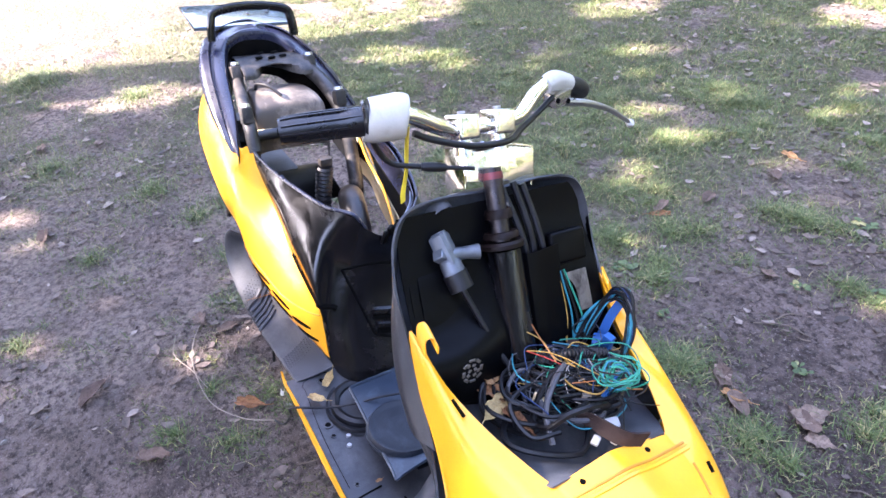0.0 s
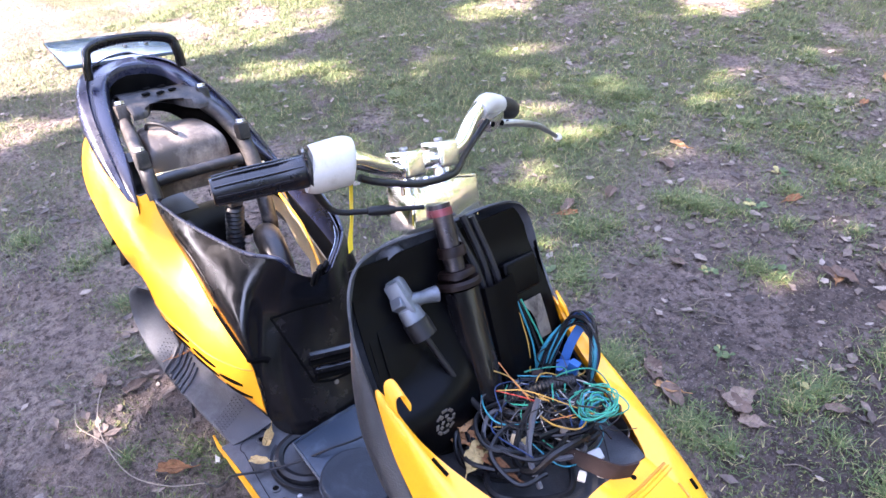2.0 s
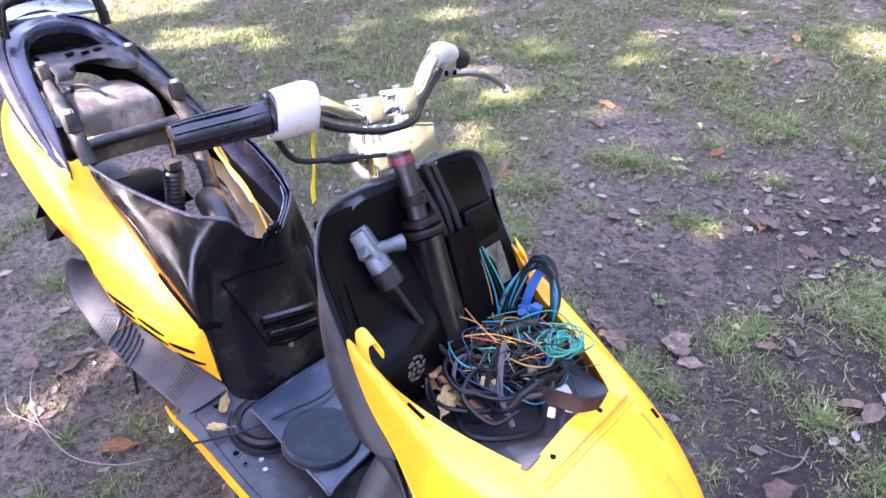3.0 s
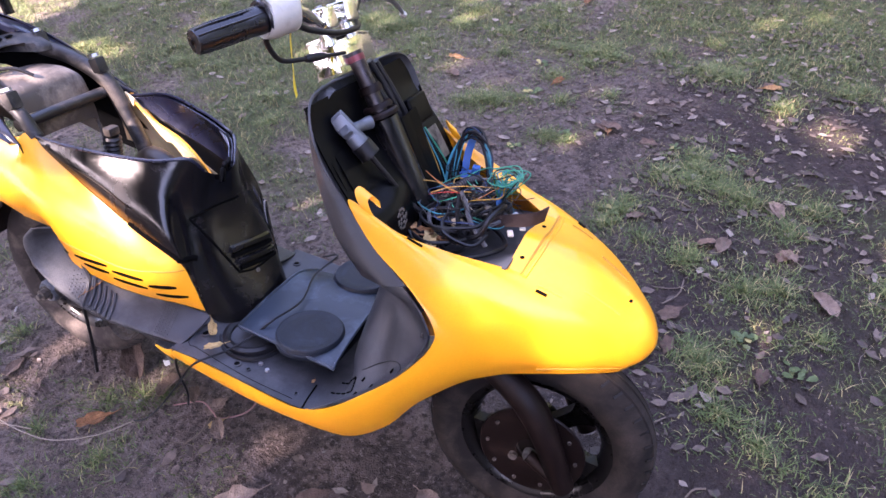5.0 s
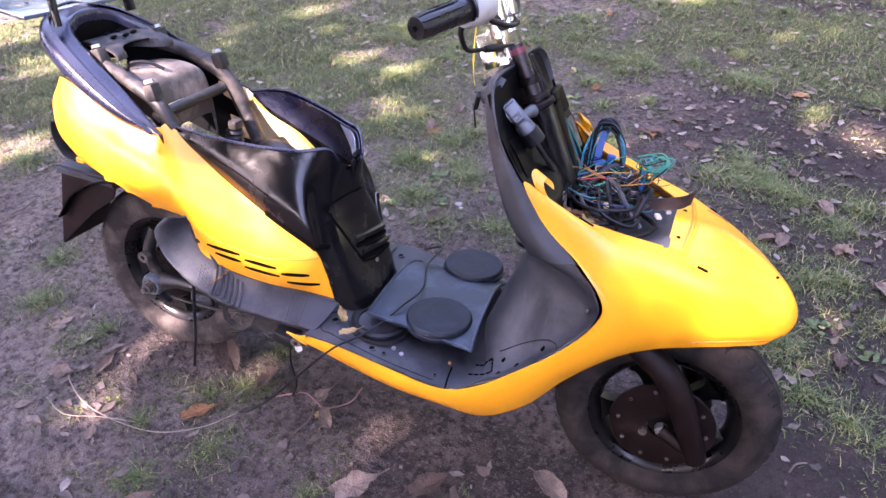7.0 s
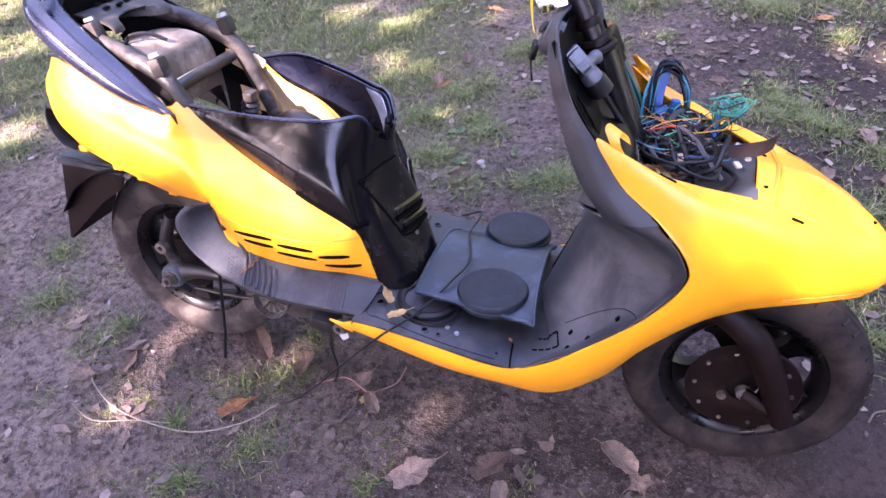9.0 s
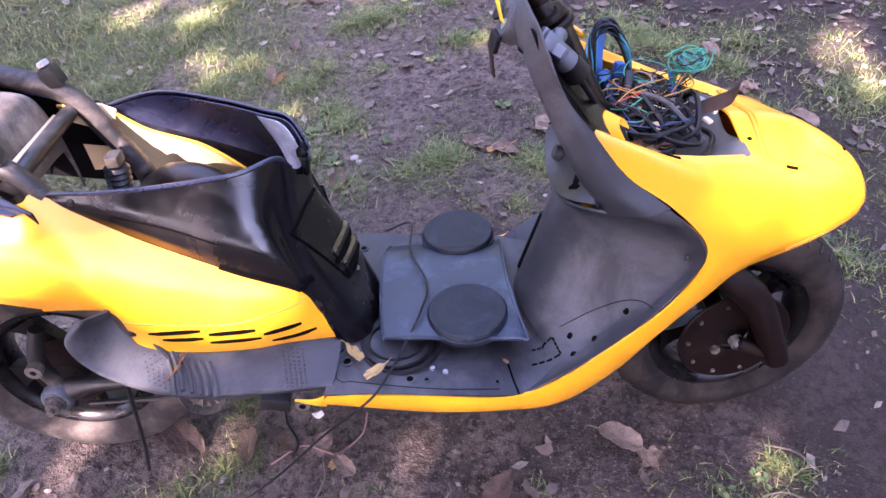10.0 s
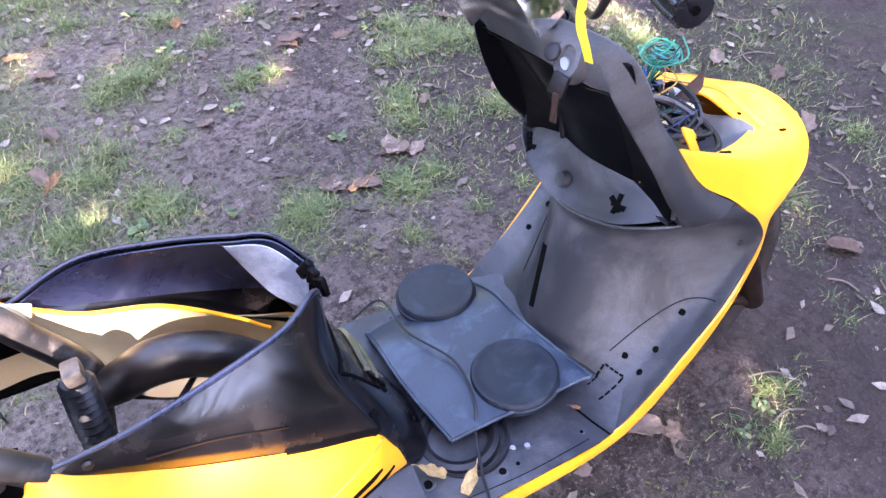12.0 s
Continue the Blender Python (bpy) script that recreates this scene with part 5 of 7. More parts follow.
stem = part("steering_stem", tube([(-0.402, -0.002, 0.952), (-0.346, -0.006, 0.848)], 0.0145, 18, 8), M_STEM, handlebar, "rust-stained steel steering stem")
part("stem_ring", tube([(-0.399, -0.002, 0.946), (-0.394, -0.0024, 0.937)], 0.0158, 20, 4), M_REDOXIDE, stem, "red-stained ring")
part("stem_bolt", turned([(0.0, 0.008), (0.006, 0.008), (0.008, 0.0)], pose(-0.376, 0.012, 0.896, -60, 0, 40), 6), M_GRIME, stem, "hexagon clamp bolt")
for u, r, h in ((0.25, 0.021, 0.014), (0.75, 0.027, 0.009), (1.0, 0.033, 0.010)):
    c = Vector((-0.372, -0.004, 0.900)).lerp(Vector((-0.346, -0.006, 0.848)), u)
    part("stem_collar", turned([(0.016, h), (r * 0.9, h), (r, h * 0.6), (r, 0.0), (0.016, 0.0)], Matrix.Translation(c) @ pose(0, 0, 0, 0, -26, 0), 24), M_DISC, stem, "greasy steel collar")
for pts in ([(-0.388, 0.030, 0.930), (-0.350, 0.050, 0.850), (-0.310, 0.060, 0.74), (-0.29, 0.075, 0.66)], [(-0.385, 0.046, 0.925), (-0.345, 0.066, 0.845), (-0.300, 0.078, 0.74), (-0.28, 0.09, 0.66)], [(-0.390, 0.014, 0.920), (-0.345, 0.036, 0.840), (-0.305, 0.045, 0.74)]):
    part("control_cable", tube(pts, 0.0055, 8), M_RUBBER, scooter, "black control cable")
part("cable_guide", sheet([[(-0.345, 0.022, 0.84), (-0.325, 0.03, 0.84), (-0.33, 0.085, 0.84)], [(-0.29, 0.025, 0.70), (-0.265, 0.035, 0.70), (-0.275, 0.095, 0.70)]], 12, 8, 0.003), M_INNER, scooter)

# ---- ignition lock with key ----
LK = look((-0.374, -0.102, 0.868), (-0.334, -0.092, 0.826)) @ pose(0, 0, 0, 180, 0, 20)
lock = part("ignition_lock", block((0.027, 0.024, 0.050), Matrix.Translation((-0.360, -0.098, 0.857)) @ LK.to_3x3().to_4x4(), 0.005), M_CAST, scooter, "dull cast alloy ignition lock body")
part("lock_rib", block((0.010, 0.030, 0.034), Matrix.Translation((-0.368, -0.101, 0.864)) @ LK.to_3x3().to_4x4(), 0.003), M_CAST, lock)
for k, (dx, dz) in enumerate(((-0.010, 0.012), (0.004, 0.018), (-0.012, -0.004), (0.012, 0.004))):
    part("cast_rib", block((0.014, 0.018, 0.016), Matrix.Translation((-0.360, -0.098, 0.857)) @ LK.to_3x3().to_4x4() @ pose(dx, 0.004, dz, 0, 12 * k, 0), 0.0015, 1), M_CAST, lock)
part("lock_barrel", tube([(-0.350, -0.097, 0.845), (-0.334, -0.092, 0.826)], [0.0150, 0.0165, 0.0165], 20, 6), M_CAST, lock, "bright lock barrel")
part("lock_boot", tube([(-0.338, -0.0935, 0.831), (-0.322, -0.088, 0.811)], 0.0185, 20, 5), M_RUBBER, lock)
part("lock_arm", tube([(-0.354, -0.096, 0.852), (-0.350, -0.070, 0.852), (-0.344, -0.050, 0.853)], [0.011, 0.009, 0.012], 12, 8), M_CAST, lock)
part("lock_cable", tube([(-0.326, -0.089, 0.815), (-0.300, -0.070, 0.770), (-0.270, -0.045, 0.715), (-0.240, -0.02, 0.675)], 0.0045, 10), M_RUBBER, lock, "black cable from the lock")
escutcheon = part("key_escutcheon", turned([(0.0, 0.007), (0.009, 0.007), (0.012, 0.012), (0.018, 0.011), (0.022, 0.0), (0.022, -0.012)], pose(-0.413, -0.086, 0.890, 0, -62, 10) @ Matrix.Diagonal((1.3, 1.0, 1.0, 1.0)), 28), M_GREY, scooter, "oval dark grey key escutcheon")
part("key_slot", turned([(0.0, 0.004), (0.008, 0.004), (0.010, 0.0)], pose(-0.4215, -0.084, 0.8855, 0, -62, 10), 20), M_ALU, escutcheon, "bright key barrel")
part("key_bow", turned([(0.0, 0.003), (0.008, 0.003), (0.010, 0.002), (0.011, 0.0), (0.010, -0.002), (0.0, -0.003)], pose(-0.428, -0.068, 0.898, 15, -50, 0), 24), M_RUBBER, scooter, "round black key head")
fob = part("key_fob", block((0.009, 0.022, 0.028), pose(-0.436, -0.091, 0.868, 15, 10, 20), 0.004), M_RUBBER, scooter, "black key fob")
part("key_blade", block((0.003, 0.009, 0.045), pose(-0.440, -0.089, 0.838, 10, -8, 20), 0.001), M_RUST, fob, "rusty key")
part("ribbon", sheet([[(-0.431, -0.132, 1.020), (-0.435, -0.125, 1.022)], [(-0.434, -0.131, 0.990), (-0.438, -0.123, 0.991)], [(-0.434, -0.130, 0.952), (-0.440, -0.121, 0.953)], [(-0.431, -0.136, 0.925), (-0.435, -0.126, 0.926)], [(-0.427, -0.137, 0.908), (-0.431, -0.128, 0.909)]], 24, 4, 0.0008), M_RIBBON, scooter, "yellow ribbon hanging from the bar")

# ---- tangle of wiring in the open nose ----
harness = new("wiring_harness")
harness.parent = scooter
rng = random.Random(7)


def strand(points, r, colour, label=""):
    return part("wire", tube(points, r, 6, 10 * (len(points) - 1)), WIRE[colour], harness, label)


def blob(cx, cy, cz, sx, sy, sz):
    while True:
        u, v, w = (rng.uniform(-1, 1) for _ in range(3))
        if u * u + v * v + w * w < 1:
            return (cx + sx * u, cy + sy * v, cz + sz * w)


def coil_path(cx, cy, cz, r0, turns, rise, n=0):
    """A loose loop that wanders as real cable does."""
    a0, ph = rng.uniform(0, 6.28), rng.uniform(0, 6.28)
    n = n or max(4, int(5 * turns))
    tilt = rng.uniform(-0.5, 0.5)
    out = []
    for j in range(n + 1):
        a = a0 + 6.283 * turns * j / n
        rr = r0 * (1 + 0.25 * math.sin(1.3 * j + ph))
        x, y = rr * math.cos(a), 1.15 * rr * math.sin(a)
        out.append((cx + x + 0.2 * r0 * math.sin(0.7 * j + ph), cy + y, cz + rise * j / n + tilt * x * 0.6 + 0.004 * math.sin(2.1 * j + ph)))
    return out


for k in range(17):       # dark looms looping over the tray
    strand(coil_path(rng.uniform(-0.228, -0.160), rng.uniform(-0.045, 0.080), rng.uniform(0.668, 0.698), rng.uniform(0.028, 0.060), rng.uniform(0.6, 1.2), rng.uniform(-0.01, 0.025)), rng.uniform(0.0026, 0.0046), "grey" if k % 6 == 0 else "black")
strand([(-0.130, 0.060, 0.680), (-0.118, 0.02, 0.715), (-0.125, -0.03, 0.712), (-0.135, -0.055, 0.690), (-0.165, -0.055, 0.680), (-0.185, -0.03, 0.705), (-0.200, 0.01, 0.722)], 0.0048, "black", "thick black cable loop")
strand([(-0.200, 0.02, 0.722), (-0.175, -0.020, 0.725), (-0.150, -0.050, 0.705), (-0.120, -0.055, 0.672)], 0.0045, "grey")
for k in range(14):
    strand([blob(-0.192, 0.035, 0.698, 0.070, 0.095, 0.022) for _ in range(4)], rng.uniform(0.0016, 0.0040), "black")
for k in range(56):       # thin coloured strands on top
    c = rng.choice(["green", "teal", "yellow", "navy", "black", "black", "grey", "black", "white", "black", "grey", "black", "black"])
    strand(coil_path(rng.uniform(-0.235, -0.135), rng.uniform(-0.01, 0.11), rng.uniform(0.695, 0.722), rng.uniform(0.020, 0.056), rng.uniform(0.3, 0.8), rng.uniform(-0.025, 0.025)), rng.uniform(0.0007, 0.0013), c)
for pts, c in (([(-0.275, -0.005, 0.742), (-0.245, 0.01, 0.738), (-0.215, 0.015, 0.725), (-0.190, 0.035, 0.720)], "yellow"), ([(-0.262, 0.000, 0.760), (-0.240, 0.006, 0.742), (-0.205, 0.008, 0.728)], "orange"), ([(-0.245, -0.015, 0.728), (-0.215, 0.01, 0.735), (-0.165, 0.030, 0.738), (-0.130, 0.060, 0.725)], "yellow"),
               ([(-0.250, -0.012, 0.722), (-0.220, 0.00, 0.728), (-0.195, 0.02, 0.722)], "red"), ([(-0.160, 0.0, 0.728), (-0.130, 0.03, 0.745), (-0.110, 0.06, 0.735), (-0.115, 0.095, 0.715)], "orange")):
    strand(pts, 0.0009, c)
for k in range(13):       # green nest standing up at the front
    strand([(-0.140, 0.058, 0.700)] + coil_path(-0.120, 0.045, 0.755, rng.uniform(0.014, 0.032), rng.uniform(0.5, 1.1), rng.uniform(-0.01, 0.03)), 0.0012, rng.choice(["green", "green", "teal", "green", "black"]))
for k in range(18):       # bundle that arches up by the far tab
    d = 0.006 * (k % 4)
    j = [rng.uniform(-0.007, 0.007) for _ in range(8)]
    strand([(-0.268 + d, 0.098 + j[0], 0.676), (-0.270 + d, 0.122 + j[1], 0.728 + j[2]), (-0.252 + j[3], 0.146 + j[4], 0.766 + d), (-0.226 + j[5], 0.152 + j[4], 0.772 + d), (-0.200 + j[6], 0.146 + j[1], 0.744), (-0.188, 0.128 + j[0], 0.690)], 0.0013 if k % 5 else 0.0030, ("teal", "black", "navy", "black", "navy", "black", "grey")[k % 7])
for k in range(7):        # wires rising beside the stem to two connectors
    strand([(-0.312, 0.070 + 0.004 * k, 0.800), (-0.292 + 0.002 * k, 0.068 + 0.008 * k, 0.735), (-0.278 + 0.003 * k, 0.052 + 0.012 * k, 0.690)], 0.0016, ("teal", "green", "white", "yellow", "teal", "black", "green")[k])
for k, (q, m, s) in enumerate((((-0.272, 0.058, 0.678), M_IVORY, (0.018, 0.014, 0.030)), ((-0.262, 0.095, 0.680), M_RUST, (0.018, 0.016, 0.034)), ((-0.235, 0.128, 0.700), M_BLUETAPE, (0.028, 0.022, 0.016)), ((-0.225, 0.102, 0.690), M_BLUETAPE, (0.020, 0.034, 0.014)),
                               ((-0.215, 0.118, 0.715), M_BLUETAPE, (0.014, 0.016, 0.034)), ((-0.140, 0.058, 0.715), M_BLUETAPE, (0.010, 0.010, 0.040)), ((-0.150, 0.022, 0.694), M_GRIME, (0.016, 0.014, 0.024)), ((-0.115, 0.010, 0.692), M_IVORY, (0.010, 0.010, 0.018)),
                               ((-0.185, -0.030, 0.690), M_CREAM, (0.020, 0.012, 0.014)), ((-0.100, 0.030, 0.690), M_SILVERTAPE, (0.020, 0.016, 0.014)))):
    part("connector", block(s, pose(*q, rng.uniform(-30, 30), rng.uniform(-30, 30), rng.uniform(0, 180)), 0.003), m, harness)
part("tape_strip", sheet([[(-0.250, 0.128, 0.695), (-0.236, 0.132, 0.695)], [(-0.250, 0.142, 0.740), (-0.236, 0.146, 0.738)], [(-0.243, 0.156, 0.778), (-0.229, 0.158, 0.777)]], 10, 4, 0.002), M_BLUETAPE, harness, "blue tape round the loom")
sleeve = glide([(-0.235, 0.00, 0.705), (-0.215, 0.05, 0.722), (-0.200, 0.10, 0.715)], 40)
part("corrugated_sleeve", tube(sleeve, [0.0095 if j % 2 else 0.0075 for j in range(40)], 10, 40), M_RUBBER, harness, "black corrugated sleeve")
part("bent_bracket", sheet([[(-0.150, 0.000, 0.676), (-0.143, 0.004, 0.698)], [(-0.110, 0.004, 0.684), (-0.102, 0.010, 0.708)], [(-0.068, 0.008, 0.694), (-0.060, 0.016, 0.720)], [(-0.047, 0.030, 0.700), (-0.042, 0.034, 0.728)]], 18, 6, 0.003), M_RUST, scooter, "bent dark brown metal bracket")
for q in ((-0.096, 0.000, 0.676), (-0.082, 0.022, 0.681)):
    part("foam_scrap", block((0.011, 0.016, 0.006), pose(*q, 10, 5, 30), 0.0028), M_IVORY, scooter, "scrap of white foam")

# ---- loose cover with two round pads on the footboard ----
cover = new("floor_cover")
cover.matrix_world = scooter.matrix_world @ pose(-0.515, 0.022, 0.352, 0, 0, 0)
tagged(cover, "blue-grey plastic cover with two round pads lying on the footboard", "cover")


def cover_z(x, y):
    return 0.010 - (1.3 if y > 0 else 0.4) * max(0.0, abs(y + 0.01) - 0.10) ** 1.35 + 0.004 * noise.noise((9 * x, 9 * y, 2.0)) - 0.10 * max(0.0, x - 0.105) - 0.05 * max(0, -x - 0.10)


rows = []
for u in (0, 0.06, 0.2, 0.4, 0.6, 0.8, 0.94, 1):
    row = []
    for v in (0, 0.06, 0.25, 0.5, 0.75, 0.94, 1):
        x = -0.130 - 0.010 * math.sin(math.pi * v) + u * (0.250 - 0.022 * v)
        y = -0.140 + v * 0.300 - 0.020 * u * (1 - v) + 0.012 * (1 - u) * v
        row.append((x, y, cover_z(x, y)))
    rows.append(row)
bm = sheet(rows, 40, 44, 0.007)
cover_skin = BVHTree.FromBMesh(bm)
cover_panel = part("panel", bm, M_BOX, cover, "blue-grey rubbed plastic panel")
edge = glide([rows[u][0] for u in range(8)] + [rows[7][v] for v in range(1, 7)] + [rows[u][6] for u in range(6, -1, -1)] + [rows[0][v] for v in range(5, 0, -1)] + [rows[0][0]], 120)
part("stitched_rim", tube([p + Vector((0, 0, 0.001)) for p in edge], [0.0030 if j % 2 else 0.0036 for j in range(120)], 6, 120), M_BOX, cover_panel, "raised rim of the cover")
for x, y in ((0.020, -0.092), (0.012, 0.146)):
    z = 0.0095
    pad = part("round_pad", turned([(0.0, 0.0075), (0.050, 0.0078), (0.060, 0.0070), (0.065, 0.0090), (0.069, 0.0082), (0.072, 0.004), (0.0725, -0.003), (0.0750, -0.0045), (0.0750, -0.012), (0.0, -0.012)], pose(x, y, z), 48), M_PAD, cover, "black round rubber pad")
part("skirt", block((0.20, 0.22, 0.030), pose(-0.005, 0.01, -0.020), 0.006), M_INNER, cover)

# black cable over the cover and down to the ground
down = scooter.matrix_world
way = [down @ Vector(p) for p in ((-0.655, 0.215, 0.345), (-0.600, 0.200, 0.372), (-0.598, 0.100, 0.376), (-0.566, 0.000, 0.376), (-0.580, -0.080, 0.374), (-0.605, -0.122, 0.352), (-0.632, -0.180, 0.342), (-0.665, -0.238, 0.338))]
way += [Vector(p) for p in ((-0.76, -0.214, 0.255), (-0.87, -0.216, 0.115), (-0.95, -0.220, 0.030), (-0.99, -0.228, 0.012))]
tagged(part("thin_cable", tube(way, 0.0024, 8, 140), M_RUBBER, None), "thin black cable draped over the footboard to the earth", "cable")
tagged(part("frayed_cord", tube([(-0.985, -0.226, 0.014), (-1.045, -0.298, 0.012), (-1.15, -0.356, 0.011), (-1.289, -0.365, 0.012), (-1.396, -0.347, 0.011), (-1.485, -0.303, 0.012), (-1.50, -0.275, 0.010)], 0.0016, 8, 90), WIRE["cord"], None), "frayed pale grey cord lying on the earth", "cord")
tagged(part("frayed_cord", tube([(-1.49, -0.375, 0.012), (-1.405, -0.399, 0.012), (-1.309, -0.371, 0.013), (-1.215, -0.350, 0.011)], 0.0013, 8, 40), WIRE["cord"], None), "frayed pale grey cord lying on the earth", "cord")
tagged(part("broken_wire", tube([(-0.926, -0.149, 0.012), (-0.865, -0.114, 0.015), (-0.82, -0.125, 0.013), (-0.788, -0.134, 0.011), (-0.737, -0.094, 0.012), (-0.726, -0.047, 0.02)], 0.0020, 8, 60), WIRE["pink"], None), "dirty pink wire lying on the earth", "wire")

# ---- ground ----
def ground_height(x, y):
    h = 0.018 * noise.noise((x * 1.3, y * 1.3, 0.0)) + 0.008 * noise.noise((x * 5.0, y * 5.0, 3.0)) + 0.0045 * noise.noise((x * 14.0, y * 14.0, 5.0)) + 0.0018 * noise.noise((x * 34.0, y * 34.0, 6.0))
    near = max(0.0, 1 - (x + 0.6) ** 2 / 1.2 - y * y / 0.25)
    # the front tyre stands on a slight rise
    return h * (1 - 0.5 * near) + 0.010 * math.exp(-((x - 0.0) ** 2 + (y + 0.045) ** 2) / 0.03)


def smooth(a, b, v):
    t = min(1.0, max(0.0, (v - a) / (b - a)))
    return t * t * (3 - 2 * t)


def lawn(x, y):
    """How thick the grass stands."""
    field = smooth(0.50, 0.9, y) * smooth(-0.90, -1.40, x) * 1.15
    back = smooth(1.95, 2.35, y)
    right = smooth(0.15, 0.35, x) * smooth(0.25, 0.6, y) * (1 - smooth(1.35, 1.5, y) + smooth(1.9, 2.1, y)) * 0.28
    left = smooth(-2.0, -3.2, x) * 0.45
    patch = noise.noise((x * 1.6, y * 1.6, 9.0)) * 0.5 + noise.noise((x * 4.5, y * 4.5, 11.0)) * 0.5 + noise.noise((x * 13.0, y * 13.0, 12.0)) * 0.35
    d = max(field, back, right, left) * min(1.0, max(0.0, 0.66 + 1.9 * patch)) + 0.03 * max(0.0, patch)
    under = smooth(0.30, 0.18, abs(y - 0.0)) * smooth(-1.7, -1.5, x) * smooth(0.35, 0.2, x)
    return d * (1 - under)


def soil_paleness(x, y):
    """Soil tone: paler behind the scooter, darker ahead of it."""
    far = smooth(-0.3, -1.7, x - 0.25 * y + 0.25 * noise.noise((x * 1.5, y * 1.5, 21.0)))
    darker_ahead = smooth(-0.35, 0.35, x + 0.15 * noise.noise((x * 2.0, y * 2.0, 27.0))) * smooth(3.6, 1.5, x) * smooth(-2.8, -1.2, y)
    return far * min(1.0, max(0.0, 0.75 + 0.9 * noise.noise((x * 3.0, y * 3.0, 15.0)))) - darker_ahead


def grid_lines(lo, hi, step):
    inner = list(np.arange(lo, hi + 1e-6, step))
    out = list(hi + 0.06 * np.arange(1, 26)) + [hi + 1.5 + 0.3 * 1.7 ** k for k in range(18)]
    return [lo - (o - hi) for o in out[::-1]] + inner + out


xs, ys = grid_lines(-3.6, 1.5, 0.0125), grid_lines(-1.1, 3.0, 0.0125)
me = bpy.data.meshes.new("ground")
verts = [(x, y, ground_height(x, y) if abs(x) < 20 and abs(y) < 20 else 0.0) for x in xs for y in ys]
n = len(ys)
me.from_pydata(verts, [], [(i * n + j, (i + 1) * n + j, (i + 1) * n + j + 1, i * n + j + 1) for i in range(len(xs) - 1) for j in range(n - 1)])
me.materials.append(M_EARTH)
me.polygons.foreach_set("use_smooth", [True] * len(me.polygons))
growth = me.attributes.new("growth", "FLOAT", "POINT")
growth.data.foreach_set("value", [lawn(v[0], v[1]) if abs(v[0]) < 9 and abs(v[1]) < 9 else 0.5 for v in verts])
paleness = me.attributes.new("paleness", "FLOAT", "POINT")
paleness.data.foreach_set("value", [soil_paleness(v[0], v[1]) for v in verts])
tagged(new("ground", me), "trodden brown earth with grass and fallen leaves", "ground", kind="structure")

# tufts: x, y, radius
TUFTS_A = [(-0.99, -0.34, 0.09), (-1.10, -0.47, 0.08), (-1.53, -0.12, 0.07), (-1.92, 0.08, 0.10), (-1.21, -0.34, 0.05), (-1.10, -0.20, 0.06), (-1.82, -0.11, 0.08), (-1.23, -0.15, 0.08), (-0.98, -0.13, 0.05), (-1.00, 0.00, 0.06),
           (-1.26, 1.25, 0.12), (-1.07, 1.04, 0.14), (-0.93, 0.83, 0.10), (-1.61, 1.63, 0.14), (-1.90, 1.73, 0.16), (-0.84, 0.99, 0.12), (-0.65, 0.74, 0.09), (-0.74, 1.28, 0.07), (0.16, 1.37, 0.13), (0.30, 1.25, 0.14),
           (0.03, 2.12, 0.14), (-0.31, 1.81, 0.08), (-0.49, 1.70, 0.09), (0.34, 0.82, 0.13), (0.43, 1.14, 0.10), (0.44, 0.30, 0.10), (0.34, 0.36, 0.12), (0.27, 0.50, 0.12), (-0.52, 2.16, 0.12)]
TUFTS_B = [(-0.50, 0.80, 0.09), (-0.16, 0.76, 0.10), (0.10, 1.29, 0.10), (0.02, 0.95, 0.07), (-0.88, 1.56, 0.10), (-0.74, 1.61, 0.09), (-0.43, 1.43, 0.06), (-1.03, 1.24, 0.10), (-0.84, 1.00, 0.09), (-0.08, 1.12, 0.08), (-1.16, 1.29, 0.09),
           (-1.12, 1.03, 0.10), (0.10, -0.21, 0.05), (0.04, -0.30, 0.04), (1.03, 0.25, 0.10), (0.55, 0.70, 0.08), (-3.55, -0.10, 0.18), (-2.46, -0.24, 0.14), (-2.97, -0.59, 0.14), (-1.77, -0.82, 0.08), (-2.11, -0.54, 0.10), (-0.77, 1.61, 0.10),
           (-1.19, 1.37, 0.12), (-0.26, 0.76, 0.10), (-0.11, 0.98, 0.11), (-0.54, 0.79, 0.08), (-0.47, 1.42, 0.10), (-4.2, -0.55, 0.3)]


TUFTS_C = [(-0.26, 0.74, 0.12), (-0.54, 0.78, 0.10), (-0.12, 0.58, 0.05), (-0.32, 0.58, 0.06), (-0.77, 1.61, 0.13), (-0.89, 1.07, 0.12), (-0.98, 1.22, 0.12), (-0.08, 1.06, 0.09), (0.11, 1.39, 0.12), (0.13, -0.23, 0.06), (0.02, -0.31, 0.04),
           (-0.83, 1.60, 0.12), (-0.67, 1.66, 0.10), (0.03, 2.17, 0.12), (-0.40, 2.15, 0.15), (-0.37, 1.41, 0.05), (0.0, 1.30, 0.13), (0.21, 1.28, 0.15), (0.09, 1.46, 0.12), (-0.14, 1.05, 0.06), (0.43, 0.85, 0.11), (0.25, 0.53, 0.10), (0.50, 1.28, 0.13), (0.34, 1.92, 0.14)]
